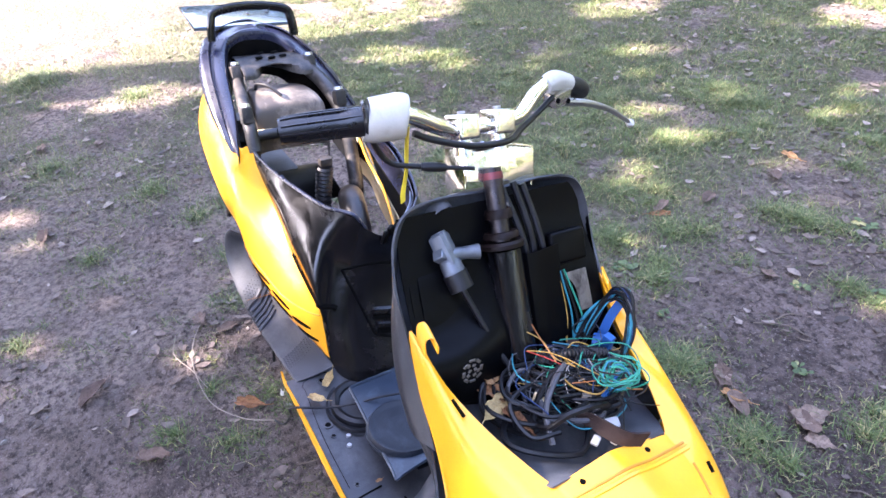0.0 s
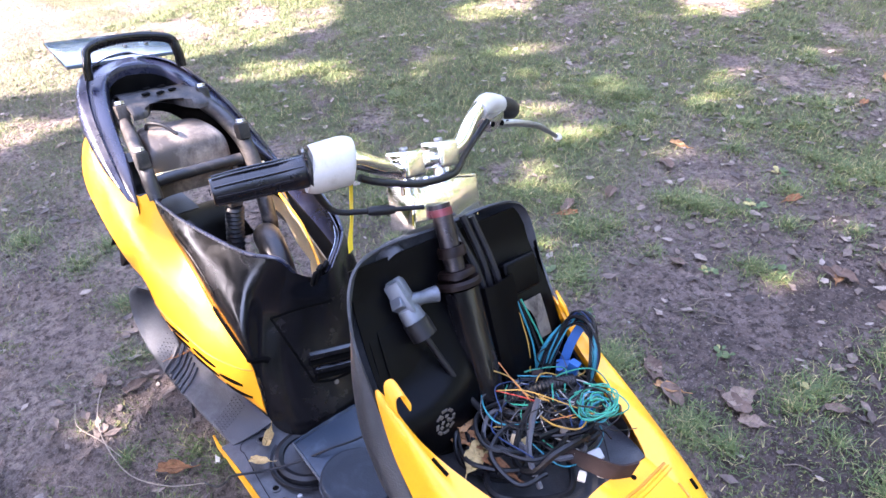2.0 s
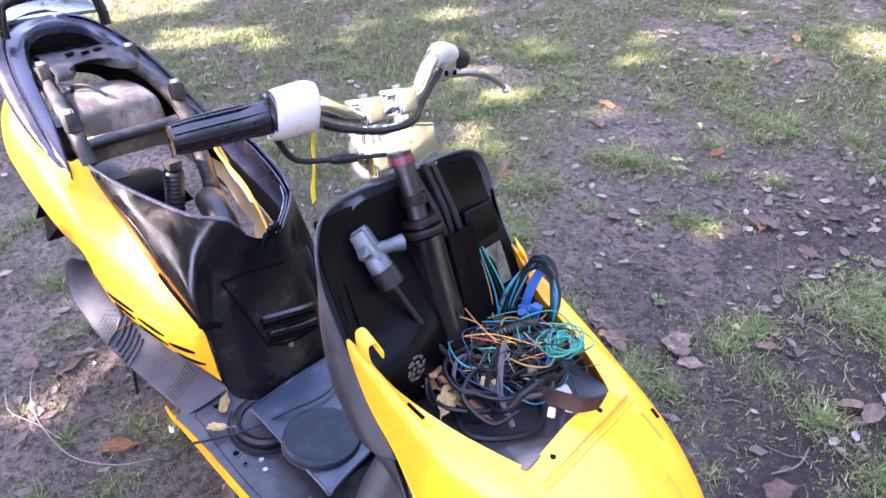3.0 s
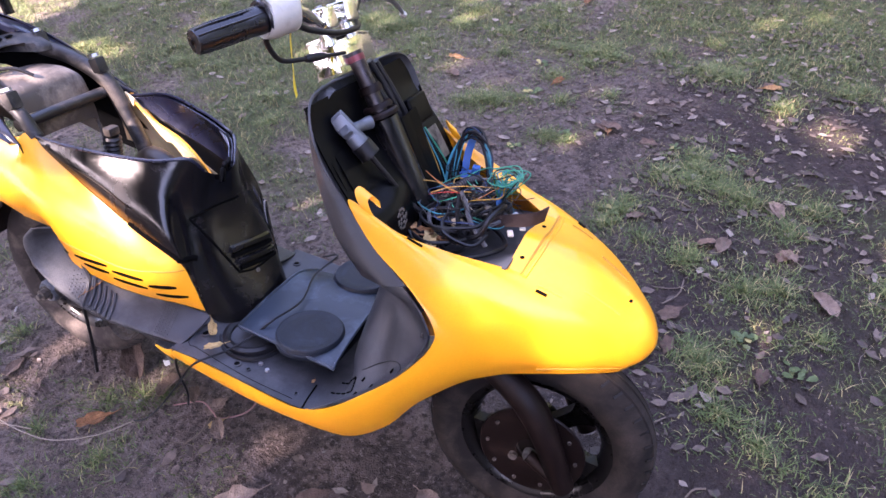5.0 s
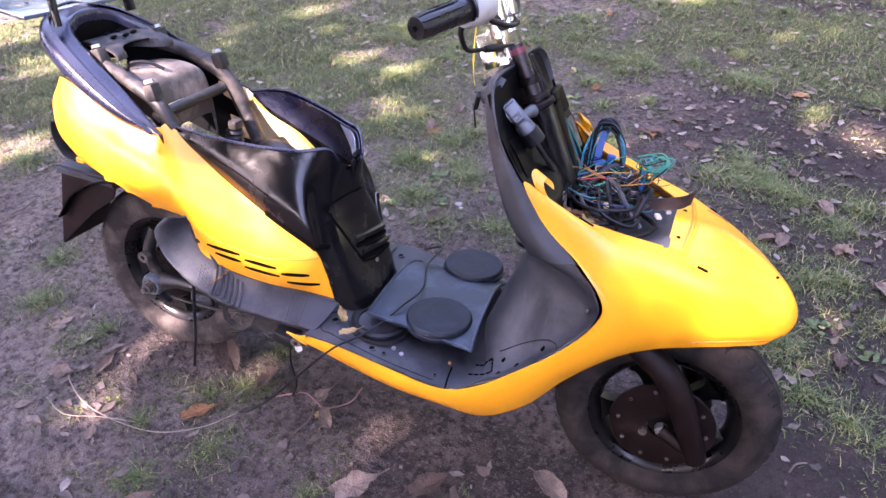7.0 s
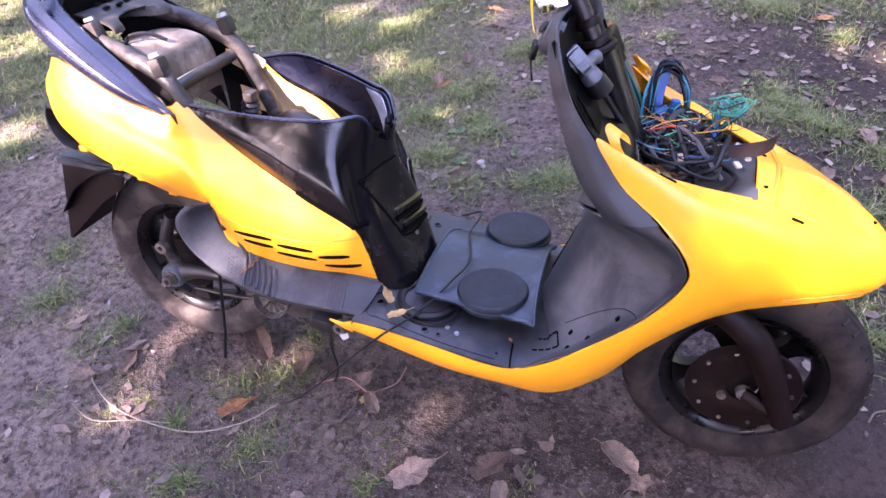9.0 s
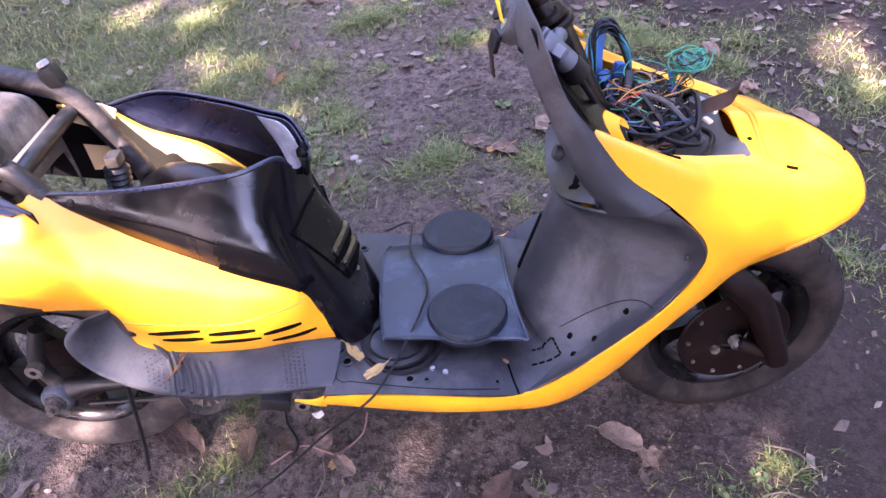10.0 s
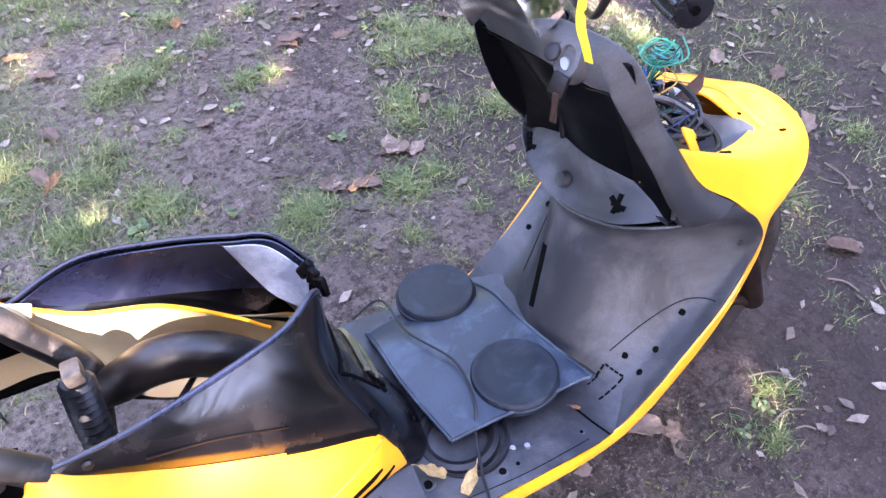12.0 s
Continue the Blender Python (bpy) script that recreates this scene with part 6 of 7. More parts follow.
TUFTS_D = [(0.03, 0.60, 0.05), (0.15, 0.88, 0.09), (-0.93, 1.30, 0.12), (-1.44, 1.64, 0.18), (-1.67, 2.19, 0.22), (-1.53, 2.12, 0.18), (-0.59, 1.90, 0.12), (0.17, 0.91, 0.09), (-2.16, -0.13, 0.11), (-2.19, 0.0, 0.11), (-1.18, -0.15, 0.06), (-1.02, -0.16, 0.07),
           (-0.53, 0.81, 0.11), (-0.82, 0.70, 0.12), (-0.98, 0.82, 0.13), (-0.71, -0.36, 0.04), (-2.49, 0.48, 0.15), (-1.80, -0.08, 0.09), (-1.56, -0.18, 0.06), (0.75, 0.95, 0.16), (0.85, 0.45, 0.14), (0.60, 0.20, 0.12),
           (-1.46, 2.19, 0.16), (-1.30, 2.05, 0.13), (-1.70, 2.05, 0.14), (-1.17, 2.45, 0.14), (-0.80, 2.60, 0.14), (-0.63, 2.17, 0.11), (-1.90, 0.83, 0.14), (-1.64, 0.84, 0.12), (-1.55, 1.12, 0.12), (-2.12, 1.0, 0.14)]

scatter = random.Random(58)      # rough clumps over the far grass
TUFTS_E = [(scatter.uniform(-1.7, 0.9), scatter.uniform(1.95, 3.4), scatter.uniform(0.06, 0.13)) for _ in range(46)]
TUFTS_E += [(scatter.uniform(-3.2, -1.3), scatter.uniform(0.7, 2.2), scatter.uniform(0.05, 0.12)) for _ in range(34)]


def blades(name, spots, mat, label, seed, fat=1.0):
    """One mesh of bent blades; spots: x, y, height."""
    r = np.random.RandomState(seed)
    vs, fs = [], []
    for x, y, h in spots:
        a, lean, w = r.uniform(0, 6.28), r.uniform(0.3, 2.2) * h, fat * r.uniform(0.0007, 0.0016)
        dx, dy, z = math.cos(a), math.sin(a), ground_height(x, y) - 0.003
        wx, wy = -dy * w, dx * w
        b = len(vs)
        vs += [(x - wx, y - wy, z), (x + wx, y + wy, z), (x + 0.35 * lean * dx - 0.8 * wx, y + 0.35 * lean * dy - 0.8 * wy, z + 0.6 * h), (x + 0.35 * lean * dx + 0.8 * wx, y + 0.35 * lean * dy + 0.8 * wy, z + 0.6 * h), (x + lean * dx, y + lean * dy, z + 0.93 * h)]
        fs += [(b, b + 1, b + 3, b + 2), (b + 2, b + 3, b + 4)]
    m = bpy.data.meshes.new(name)
    m.from_pydata(vs, [], fs)
    m.materials.append(mat)
    return tagged(new(name, m), label, "grass", kind="stuff")


r = random.Random(21)
spots = []
for x0, x1, y0, y1, per in ((-4.6, 1.4, -1.5, 4.2, 17000), (1.4, 2.6, -1.0, 4.2, 5000), (-7.5, -4.6, -2.5, 4.0, 900)):
    for _ in range(int((x1 - x0) * (y1 - y0) * per)):
        x, y = r.uniform(x0, x1), r.uniform(y0, y1)
        if r.random() < lawn(x, y):
            spots.append((x, y, r.uniform(0.008, 0.030)))
blades("lawn_grass", spots, M_GRASS, "short uneven green grass over the earth", 3)
spots = []
for _ in range(420):      # sparse sprouts on the bare soil
    x, y = r.uniform(-3.4, 1.2), r.uniform(-1.2, 2.2)
    if abs(y) < 0.2 and -1.55 < x < 0.3:
        continue
    wide = r.uniform(0.012, 0.040)
    for _ in range(r.randint(10, 60)):
        spots.append((x + r.gauss(0, wide), y + r.gauss(0, wide), r.uniform(0.006, 0.024)))
for x, y, s in TUFTS_A + TUFTS_B + TUFTS_C + TUFTS_D + TUFTS_E:
    for _ in range(int(42000 * s * s) + 60):
        a, q = r.uniform(0, 6.28), s * abs(r.gauss(0, 0.75))
        px, py = x + q * math.cos(a), y + q * math.sin(a)
        if abs(py + 0.02) > 0.17 or px > 0.25 or px < -1.5 or abs(px + 1.0) < 0.12:
            spots.append((px, py, r.uniform(0.010, 0.040) * (0.55 + 2.2 * s) * (1.15 - 0.5 * min(1.0, q / s))))
blades("grass_tufts", spots, M_GRASS, "green tufts of longer grass", 4, 1.1)


spots = []
for _ in range(520):      # low mossy sprouts over the trodden soil
    x, y = r.uniform(-3.4, 1.3), r.uniform(-1.1, 2.6)
    if (abs(y) < 0.2 and -1.55 < x < 0.3) or noise.noise((x * 1.9, y * 1.9, 41.0)) < -0.12:
        continue
    wide, long_way, turn = r.uniform(0.010, 0.034), r.uniform(1.0, 2.6), r.uniform(0, 6.28)
    for _ in range(r.randint(30, 110)):
        u, v = r.gauss(0, wide * long_way), r.gauss(0, wide)
        spots.append((x + u * math.cos(turn) - v * math.sin(turn), y + u * math.sin(turn) + v * math.cos(turn), r.uniform(0.003, 0.012)))
blades("moss_sprouts", spots, M_MOSS, "low olive-green moss and sprouts on trodden soil", 6, 1.9)


# broad-leaved weeds
def weeds():
    vs, fs = [], []
    q = random.Random(5)
    for x, y, k, s in ((-0.02, -0.255, 9, 0.030), (0.06, -0.24, 7, 0.028), (-0.86, 0.80, 12, 0.045), (-0.93, 0.95, 10, 0.05), (-1.02, 0.76, 8, 0.04), (-0.70, 0.90, 8, 0.035), (0.36, 0.62, 9, 0.05), (0.50, 0.56, 8, 0.05), (-0.40, 1.45, 8, 0.05),
                       (-0.62, 1.72, 8, 0.05), (-0.55, 1.30, 7, 0.04), (0.0, 1.5, 6, 0.04), (-1.9, 0.35, 7, 0.03), (-0.66, 1.98, 8, 0.05), (-0.10, 1.05, 8, 0.045), (0.22, 1.52, 8, 0.04), (-0.33, 1.02, 7, 0.04)):
        z = ground_height(x, y)
        for _ in range(k + 5):
            a, l, up = q.uniform(0, 6.28), 0.62 * s * q.uniform(0.5, 1.1), q.uniform(0.15, 0.8)
            dx, dy = math.cos(a), math.sin(a)
            px, py = x + 0.4 * s * q.uniform(-1, 1), y + 0.4 * s * q.uniform(-1, 1)
            b = len(vs)
            for t, w in ((0.1, 0.06), (0.4, 0.26), (0.75, 0.30), (1.0, 0.02)):
                for e in (-1, 0, 1):
                    vs.append((px + l * (t * dx - e * w * dy), py + l * (t * dy + e * w * dx), z + 0.004 + l * up * math.sin(1.9 * t) * 0.6 + 0.06 * l * abs(e)))
            for i in range(3):
                for j in range(2):
                    c = b + 3 * i + j
                    fs.append((c, c + 1, c + 4, c + 3))
    m = bpy.data.meshes.new("weed_rosettes")
    m.from_pydata(vs, [], fs)
    m.materials.append(M_WEED)
    tagged(new("weed_rosettes", m), "low broad-leaved green weeds on bare earth", "weeds", kind="stuff")


weeds()


# fallen leaves
def leaf_mesh(name, seed, mat, lobes):
    q = random.Random(seed)
    bm = bmesh.new()
    n = 22
    rim = []
    curl, slim, fold, bow = q.uniform(0.3, 1.2), q.uniform(0.40, 0.58), q.uniform(0.15, 0.75), q.uniform(-0.5, 0.9)
    for k in range(n):
        a = 2 * math.pi * k / n
        rr = 0.5 * (1 - 0.30 * lobes * abs(math.sin(2.5 * a)) - 0.05 * q.random())
        x, y = rr * math.cos(a) * (1.0 + 0.12 * math.cos(a)), rr * math.sin(a) * slim * q.uniform(0.9, 1.08)
        rim.append((x, y))
    rings = []
    for f in (1.0, 0.62, 0.28):
        rings.append([bm.verts.new((f * x, f * y, fold * abs(f * y) + 0.3 * bow * f * f * x * y + curl * (f * f) * (0.3 * y * y + 0.25 * x * x) + 0.045 * q.uniform(-1, 1) * f)) for x, y in rim])
    mid = bm.verts.new((0, 0, 0))
    faces = []
    for a, b in zip(rings, rings[1:]):
        faces += [bm.faces.new((a[k], a[(k + 1) % n], b[(k + 1) % n], b[k])) for k in range(n)]
    faces += [bm.faces.new((rings[-1][k], rings[-1][(k + 1) % n], mid)) for k in range(n)]
    bmesh.ops.recalc_face_normals(bm, faces=faces)
    bmesh.ops.solidify(bm, geom=faces, thickness=0.012)
    tube([(0.48, 0, curl * 0.05), (0.62, 0.01, curl * 0.06), (0.75, 0.05, 0.04)], 0.012, 5, 6, bm=bm)
    ob = part(name, bm, mat, None)
    return ob


def dry_leaf(name, a, b):
    m, nt, bs = material(name, 0.75, 0.0, 0.0, 0.3)
    rnd = nt.nodes.new("ShaderNodeObjectInfo").outputs["Random"]
    c = mix_colours(nt, rnd, a, b)
    c = mix_colours(nt, ramp(nt, noise_node(nt, 3.5, 5, 0.7), 0.4, 0.7, 0.0, 0.7), c, tuple(0.5 * v for v in a))
    nt.links.new(c, bs.inputs["Base Color"])
    bump(nt, bs, noise_node(nt, 6.0, 5, 0.7), 0.5, 0.05)
    return m


M_LEAF_A = dry_leaf("brown_leaf", (0.095, 0.060, 0.044), (0.235, 0.172, 0.132))
M_LEAF_B = dry_leaf("tan_leaf", (0.20, 0.085, 0.035), (0.38, 0.21, 0.09))
LEAF_KINDS = [(1, M_LEAF_A, 0.0), (2, M_LEAF_A, 0.9), (3, M_LEAF_A, 0.5), (4, M_LEAF_B, 0.7)]
models = []
LEAVES_A = [(-1.12, -0.08, 0.14, 0), (-0.62, -0.30, 0.14, 1), (-0.46, -0.24, 0.13, 0), (-1.09, -0.27, 0.11, 1), (-0.19, -0.14, 0.11, 0), (-1.53, -0.29, 0.10, 1), (-0.84, 0.71, 0.10, 0), (-0.25, 1.56, 0.12, 2), (0.29, 2.07, 0.11, 3), (0.38, 1.23, 0.09, 0),
            (0.44, 1.01, 0.09, 1), (0.42, 0.51, 0.09, 2), (0.25, 0.98, 0.09, 0), (-0.22, 0.90, 0.13, 1), (-0.16, 0.86, 0.09, 1), (-0.43, 0.84, 0.11, 1), (-0.35, 0.80, 0.09, 0), (-1.11, 1.29, 0.11, 2), (-0.14, -0.18, 0.08, 1), (0.93, 0.74, 0.12, 2)]
LEAVES_B = [(0.93, 0.36, 0.12, 1), (0.58, -0.04, 0.11, 0), (-0.09, 1.50, 0.09, 1), (-1.05, 1.46, 0.09, 0), (1.05, 0.58, 0.11, 1), (-3.07, -0.36, 0.10, 1), (-1.38, -0.64, 0.11, 0), (-0.64, 1.28, 0.08, 1), (-1.43, -0.23, 0.09, 2), (-1.08, 1.26, 0.10, 3),
            (-1.06, -0.54, 0.12, 2), (-2.38, -0.67, 0.10, 0), (-0.98, -0.10, 0.10, 0), (-3.2, -0.6, 0.11, 1), (-0.82, -0.11, 0.09, 1), (-0.90, -0.10, 0.08, 2), (0.12, 0.46, 0.10, 0), (-1.30, -0.42, 0.07, 1), (-0.55, 1.85, 0.10, 3), (-1.0, 1.75, 0.09, 0)]
LEAVES_C = [(-0.21, 0.88, 0.12, 2), (0.16, 0.65, 0.10, 1), (0.18, 0.53, 0.08, 1), (0.21, 0.98, 0.07, 0), (-0.03, 1.03, 0.08, 2), (0.55, 0.83, 0.10, 0), (0.42, 1.00, 0.08, 1), (-0.25, 1.54, 0.08, 3), (-1.07, 1.92, 0.10, 3), (0.28, 1.42, 0.08, 1), (0.37, 1.22, 0.07, 0), (-0.17, 1.67, 0.07, 2),
            (-0.70, 3.00, 0.10, 3), (-0.68, 2.72, 0.10, 3), (0.27, 2.09, 0.08, 1), (-0.44, 0.85, 0.09, 1), (-0.37, 0.81, 0.10, 3), (-0.28, 1.54, 0.07, 0), (-0.77, -0.16, 0.07, 0), (-1.32, -0.24, 0.06, 2), (-0.42, -0.29, 0.08, 0), (-0.15, -0.18, 0.07, 2)]
q = random.Random(31)
for x, y, s, k in LEAVES_A + LEAVES_B + LEAVES_C:
    s *= 0.9
    m = pose(x, y, ground_height(x, y) + 0.008 + 0.02 * s, q.uniform(-12, 12), q.uniform(-12, 12), q.uniform(0, 360)) @ Matrix.Diagonal((s, s, s, 1))
    if len(models) <= 3:
        ob = leaf_mesh("fallen_leaf", *LEAF_KINDS[len(models)])
        tagged(ob, ("large dry brown leaf lying on the earth", "torn lobed brown leaf on the earth", "crumpled grey-brown leaf on the earth", "curled tan leaf among the grass")[len(models)], "leaf", "fallen leaves")
        models.append(ob)
        ob.matrix_world = m
        continue
    ob = copy_thing(models[k], Matrix())
    ob.matrix_world = m
# leaves that have blown onto the scooter
pale = leaf_mesh("fallen_leaf", 9, dry_leaf("pale_yellow_leaf", (0.34, 0.22, 0.085), (0.50, 0.37, 0.17)), 0.6)
tagged(pale, "curled pale yellow leaf on the earth", "leaf", "fallen leaves")
pale.matrix_world = pose(-0.79, -0.150, ground_height(-0.79, -0.150) + 0.010, 4, -6, 50) @ Matrix.Diagonal((0.05, 0.05, 0.05, 1))
models.append(pale)
for p, s, k, lab in (((-0.658, -0.187, 0.350), 0.050, 4, "small pale yellow leaf on the footboard"), ((-0.692, -0.147, 0.356), 0.048, 4, "small pale yellow leaf on the footboard"), ((-0.975, -0.188, 0.402), 0.055, 3, "rust-coloured leaf on the passenger step"),
                     ((-0.434, -0.154, 0.318), 0.022, 3, "tiny red leaf scrap on the footboard"), ((-0.238, -0.075, 0.676), 0.080, 3, "dry orange leaf under the wiring"), ((-0.208, -0.088, 0.680), 0.070, 4, "dry tan leaf under the wiring"), ((-0.178, -0.078, 0.678), 0.065, 3, "dry brown leaf under the wiring"),
                     ((-0.260, -0.060, 0.682), 0.060, 3, "dry orange leaf under the wiring")):
    ob = copy_thing(models[k], Matrix())
    ob.matrix_world = scooter.matrix_world @ pose(*p, q.uniform(-25, 25), q.uniform(-25, 25), q.uniform(0, 360)) @ Matrix.Diagonal((s, s, s, 1))
    tagged(ob, lab)
# broken litter, twigs and chips
vs, fs = [], []
for _ in range(32000):
    x, y = q.uniform(-4.6, 1.4), q.uniform(-1.4, 3.8)
    dense = 0.25 + 0.75 * smooth(1.6, 2.6, y + 0.5 * x + 0.8) + 0.3 * (noise.noise((x * 2, y * 2, 4)) > 0.1)
    if q.random() > dense or (abs(y) < 0.12 and -1.5 < x < 0.3):
        continue
    s, a = 0.003 + 0.032 * q.random() ** 3.0, q.uniform(0, 6.28)
    z = ground_height(x, y) + 0.003 + 0.12 * s
    b = len(vs)
    n = 6
    for k in range(n):
        t = a + 2 * math.pi * k / n
        rr = s * q.uniform(0.5, 1.0) * (1.0 if k % 3 == 0 else 0.55)
        vs.append((x + rr * math.cos(t), y + rr * math.sin(t), z + s * q.uniform(-0.06, 0.20)))
    vs.append((x, y, z + 0.05 * s))
    fs += [(b + k, b + (k + 1) % n, b + n) for k in range(n)]
me = bpy.data.meshes.new("leaf_litter")
me.from_pydata(vs, [], fs)
me.materials.append(M_LITTER)
tagged(new("leaf_litter", me), "scattered scraps of dry leaves", "litter", kind="stuff")
bm = bmesh.new()
for _ in range(340):
    x, y, a, l = q.uniform(-3.6, 1.2), q.uniform(-1.0, 3.0), q.uniform(0, 6.28), q.uniform(0.03, 0.16)
    if -1.55 < x < 0.3 and abs(y) < 0.10:
        continue
    z = ground_height(x, y)
    tube([(x, y, z + 0.004), (x + 0.5 * l * math.cos(a), y + 0.5 * l * math.sin(a), z + 0.006), (x + l * math.cos(a + 0.3), y + l * math.sin(a + 0.3), z + 0.004)], q.uniform(0.0010, 0.0028), 5, 6, bm=bm)
tagged(part("twigs", bm, M_BARK, None), "thin dead twigs and stems on the earth", "twigs", kind="stuff")
bm = bmesh.new()
for _ in range(220):
    x, y, s = q.uniform(-3.6, 1.2), q.uniform(-1.2, 3.2), abs(q.gauss(0, 0.0035)) + 0.002
    if -1.55 < x < 0.3 and abs(y) < 0.10:
        continue
    bmesh.ops.create_icosphere(bm, subdivisions=1, radius=s, matrix=pose(x, y, ground_height(x, y) + 0.2 * s, q.uniform(0, 90), 0, q.uniform(0, 360)) @ Matrix.Diagonal((1.2, 0.9, 0.5, 1)))
M_STONE = worn("pale_chips", (0.21, 0.19, 0.175), (0.11, 0.09, 0.08), (0.8, 0.95), 0, 0, 20.0, 0.5, 200.0, 0.2)
tagged(part("pebbles", bm, M_STONE, None), "pale pebbles and chips pressed in the earth", "pebbles", kind="stuff")
for x, y, s in ((-0.80, 0.82, 0.014), (-0.786, 0.80, 0.010), (-0.17, 1.69, 0.013), (-1.17, -0.06, 0.012), (-0.32, -0.33, 0.010)):
    bm = bmesh.new()
    bmesh.ops.create_icosphere(bm, subdivisions=2, radius=s)
    for v in bm.verts:
        v.co *= 1 + 0.35 * noise.noise(v.co * 60 + Vector((x * 9, y * 9, 0)))
        v.co.z *= 0.55
    ob = tagged(part("white_stone", bm, M_STONE, None), "small whitish stone on the earth", "stone", "white stones")
    ob.matrix_world = pose(x, y, ground_height(x, y) + 0.3 * s, 0, 0, 40 * x)

vs, fs = [], []
for _ in range(26000):
    x, y = q.uniform(-3.4, 1.2), q.uniform(-1.1, 2.6)
    if noise.noise((x * 2.3, y * 2.3, 7.0)) + 0.3 * q.uniform(-1, 1) < 0.0 or (-1.55 < x < 0.25 and abs(y) < 0.05):
        continue
    s = 0.0018 + abs(q.gauss(0, 0.0032))
    z, a, b = ground_height(x, y), q.uniform(0, 6.28), len(vs)
    for k in range(4):
        t = a + 1.571 * k
        vs.append((x + s * q.uniform(0.7, 1.3) * math.cos(t), y + s * q.uniform(0.7, 1.3) * math.sin(t), z - 0.001))
    vs.append((x + 0.3 * s * q.uniform(-1, 1), y + 0.3 * s * q.uniform(-1, 1), z + s * q.uniform(0.5, 1.0)))
    fs += [(b + k, b + (k + 1) % 4, b + 4) for k in range(4)]
me = bpy.data.meshes.new("soil_crumbs")
me.from_pydata(vs, [], fs)
me.materials.append(M_EARTH)
tagged(new("soil_crumbs", me), "loose crumbs of brown soil", "soil", kind="stuff")

# ---- the tree that shades the place, out of view: trunk, limbs and a leafy crown with gaps ----
tree = tagged(new("shade_tree"), "broad leafy tree whose crown dapples the ground", "tree")
top = sun_dir * 9.3
base_pt = Vector((top.x - 1.0, top.y - 1.2, 0.0))
part("trunk", tube([base_pt, base_pt + Vector((0.1, 0.1, 2.5)), base_pt + Vector((0.2, 0.3, 4.6)), base_pt + Vector((0.5, 0.6, 6.2))], [0.32, 0.26, 0.22, 0.16], 14), M_BARK, tree)
for k in range(7):
    if k == 2:
        continue
    a = k * 0.9
    s0 = base_pt + Vector((0.2, 0.3, 4.0 + 0.25 * k))
    e0 = top + Vector((3.2 * math.cos(a), 2.2 * math.sin(a), 0.6 * math.sin(2 * a)))
    part("limb", tube([s0, s0.lerp(e0, 0.5) + Vector((0, 0, 0.4)), e0], [0.13, 0.08, 0.03], 8, 12), M_BARK, tree)
# gaps in the crown let the sun through to these places: x, y, z, radius
down = scooter.matrix_world
GAPS = [(-5.2, 0.2, 0, 1.15), (-4.6, 0.7, 0, 0.85), (-3.9, 1.45, 0, 0.45), (-3.5, -0.05, 0, 0.16), (-2.78, 2.62, 0, 0.18), (-2.24, 2.24, 0, 0.08), (-1.42, 1.72, 0, 0.07), (-1.72, 1.80, 0, 0.07), (-2.72, 1.38, 0, 0.08), (-1.80, 3.50, 0, 0.20),
        (0.53, 1.80, 0, 0.09), (-1.34, 1.36, 0, 0.06), (0.80, 1.16, 0, 0.08), (-0.32, 3.19, 0, 0.12), (-1.37, -0.23, 0, 0.02), (-2.6, -0.75, 0, 0.06), (-0.37, 1.44, 0, 0.03),
        (-2.86, 1.46, 0, 0.07), (-3.12, 1.22, 0, 0.12), (-2.50, 1.90, 0, 0.05), (-2.12, 1.00, 0, 0.05), (-2.05, 2.06, 0, 0.05), (-1.376, -0.322, 0, 0.02), (-1.758, -0.814, 0, 0.05), (-2.61, 0.58, 0, 0.08)]
GAPS += [(*(down @ Vector(p)), g) for p, g in (((0.085, -0.11, 0.62), 0.025), ((-0.087, -0.20, 0.62), 0.006), ((-1.33, -0.20, 0.74), 0.06), ((-1.21, -0.21, 0.68), 0.03), ((-1.09, -0.20, 0.66), 0.018), ((-0.93, 0.11, 0.610), 0.024), ((-1.03, 0.10, 0.68), 0.03), ((-1.10, 0.09, 0.72), 0.02), ((-1.18, -0.03, 0.79), 0.035), ((-1.42, -0.05, 0.93), 0.06), ((-0.070, -0.050, 0.675), 0.035))]
THIN = [(*(down @ Vector(p)), g, c) for p, g, c in (((-1.25, -0.20, 0.70), 0.17, 0.6), ((-0.90, -0.18, 0.53), 0.12, 0.7), ((0.03, -0.12, 0.60), 0.12, 0.9))]
e1 = Vector((0, 0, 1)).cross(sun_dir).normalized()
e2 = sun_dir.cross(e1).normalized()
flat_thin = [(Vector(g[:3]).dot(e1), Vector(g[:3]).dot(e2), g[3], g[4]) for g in THIN]
sprays = []
flat_gaps = [(Vector(g[:3]).dot(e1), Vector(g[:3]).dot(e2), g[3]) for g in GAPS]
q = random.Random(77)
vs, fs = [], []
lo1, hi1, lo2, hi2 = -8.0, 6.0, -3.6, 5.0
for _ in range(52000):
    u, v, d = q.uniform(lo1, hi1), q.uniform(lo2, hi2), q.uniform(8.0, 10.5)
    s = q.uniform(0.09, 0.155)
    if any((u - a) ** 2 + (v - b) ** 2 < (g + 0.30 * s) ** 2 for a, b, g in flat_gaps):
        continue
    if any((u - a) ** 2 + (v - b) ** 2 < g * g for a, b, g, _ in flat_thin):
        continue
    sprays.append((u, v, d, s))
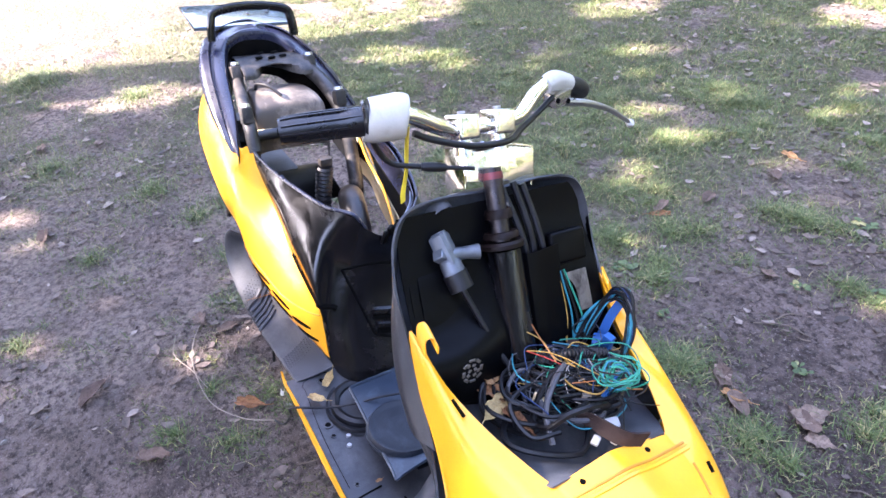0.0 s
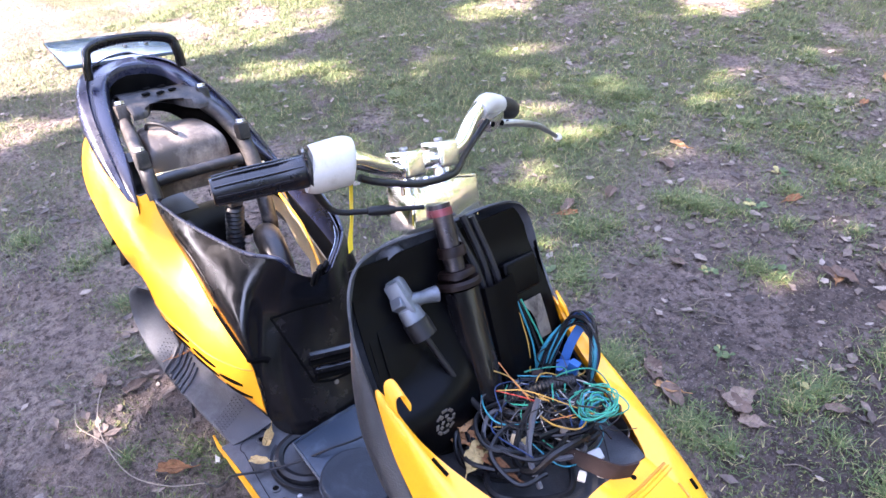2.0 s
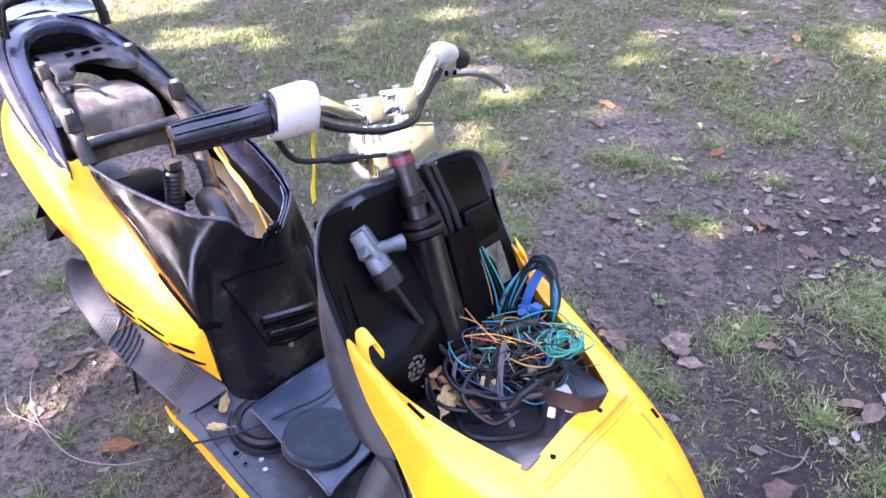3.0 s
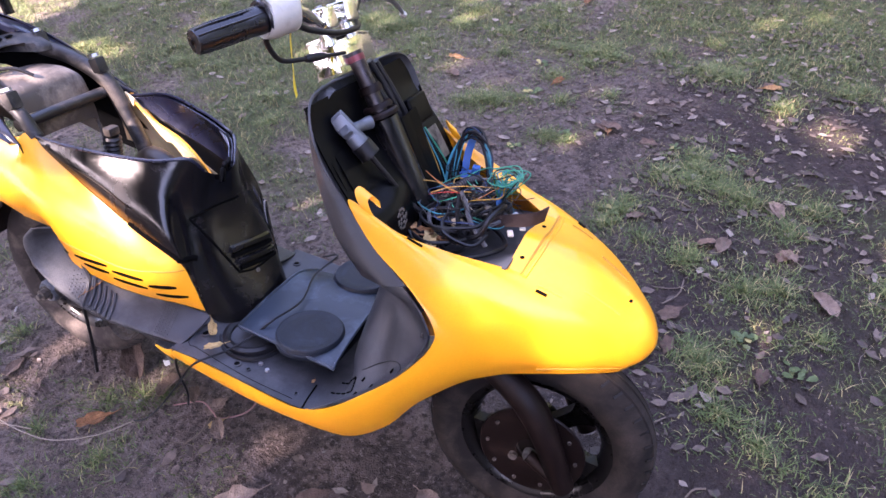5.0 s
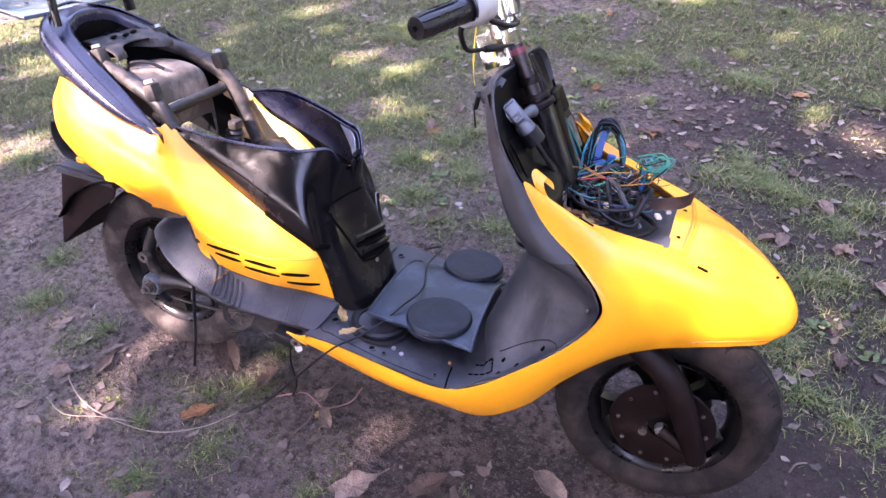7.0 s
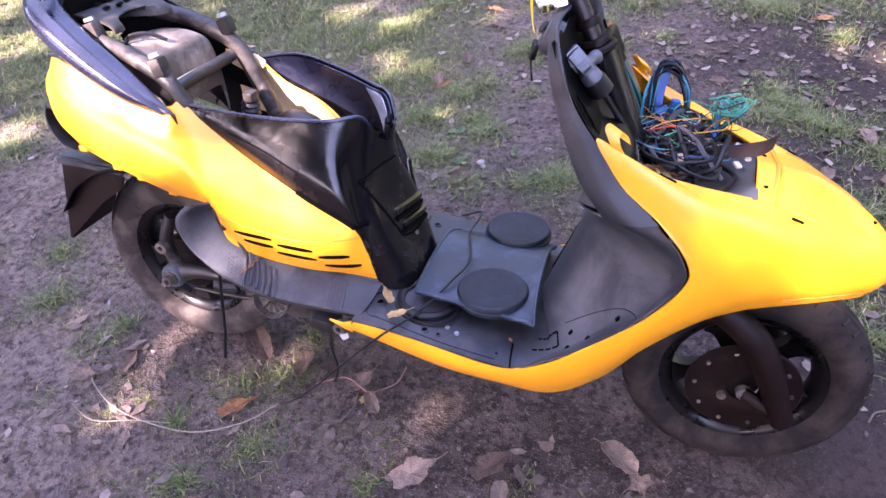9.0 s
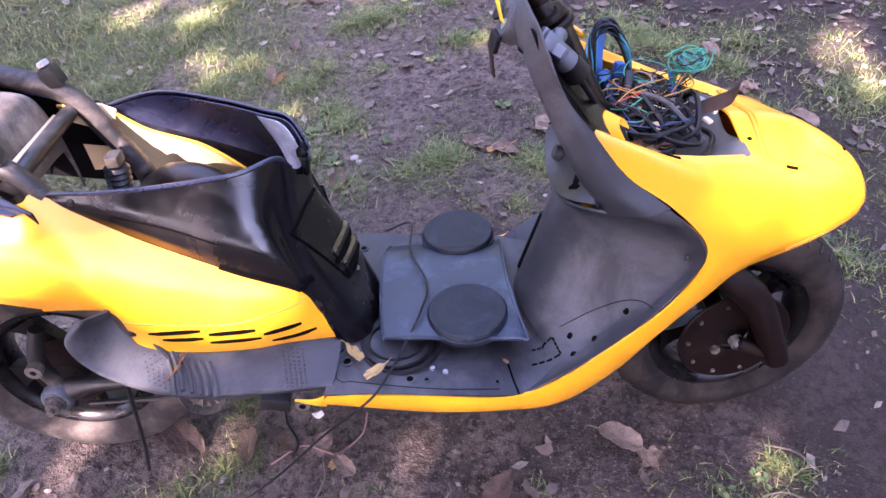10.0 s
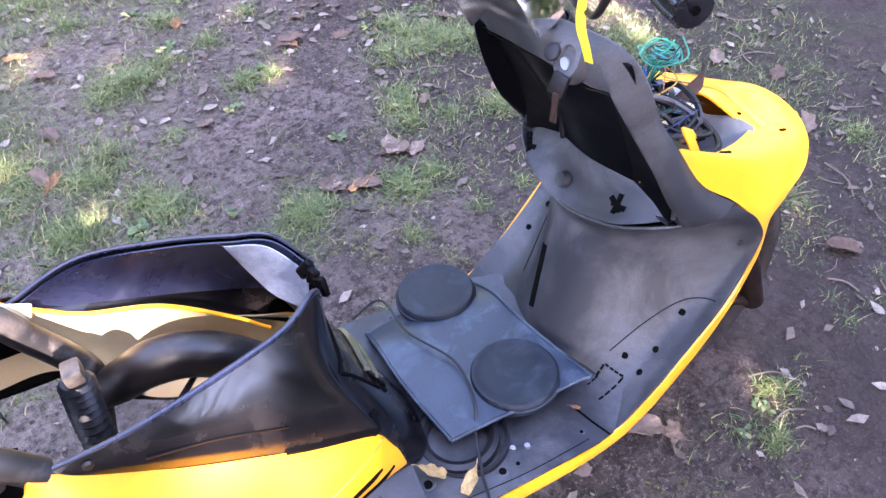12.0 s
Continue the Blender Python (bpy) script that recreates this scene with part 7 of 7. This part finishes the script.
for a, b, g, cover_sum in flat_thin:
    for _ in range(int(cover_sum * 3.14 * g * g / 0.0006)):
        rr, an = g * math.sqrt(q.random()), q.uniform(0, 6.283)
        sprays.append((a + rr * math.cos(an), b + rr * math.sin(an), q.uniform(8.0, 10.5), q.uniform(0.020, 0.034)))
for u, v, d, s in sprays:
    c = u * e1 + v * e2 + d * sun_dir
    n1 = Vector((q.gauss(0, 1), q.gauss(0, 1), q.gauss(0, 1))) + 1.4 * sun_dir
    n1.normalize()
    t1 = n1.orthogonal().normalized()
    t2 = n1.cross(t1)
    b = len(vs)
    vs += [tuple(c + s * w) for w in (-1.0 * t1, 0.55 * t2 - 0.1 * t1 + 0.1 * n1, 1.0 * t1, -0.55 * t2 - 0.1 * t1 + 0.1 * n1)]
    fs.append((b, b + 1, b + 2, b + 3))
me = bpy.data.meshes.new("crown")
me.from_pydata(vs, [], fs)
me.materials.append(M_CANOPY)
crown = new("crown", me)
crown.parent = tree


# ---- woods all round, far out of view, that darken the horizon ----
q = random.Random(99)
vs, fs = [], []
for _ in range(26000):
    a, rad = q.uniform(0, 6.283), q.uniform(13.0, 17.0)
    h = q.uniform(0.0, 1.0) ** 0.8 * (10.0 + 4.0 * math.cos(a - 0.3) + 1.6 * math.sin(3 * a) + 1.2 * math.sin(7 * a + 1)) * (1 - 0.72 * max(0.0, -math.sin(a)))
    c = Vector((-1 + rad * math.cos(a), 1 + rad * math.sin(a), h))
    s1 = q.uniform(0.25, 0.60)
    n1 = Vector((q.gauss(0, 1), q.gauss(0, 1), q.gauss(0, 1))).normalized()
    t1 = n1.orthogonal().normalized()
    t2 = n1.cross(t1)
    b = len(vs)
    vs += [tuple(c + s1 * w) for w in (-1.0 * t1, 0.6 * t2, 1.0 * t1, -0.6 * t2)]
    fs.append((b, b + 1, b + 2, b + 3))
me = bpy.data.meshes.new("far_woods")
me.from_pydata(vs, [], fs)
me.materials.append(M_CANOPY)
tagged(new("far_woods", me), "leafy woodland edge surrounding the clearing", "woods", kind="stuff")
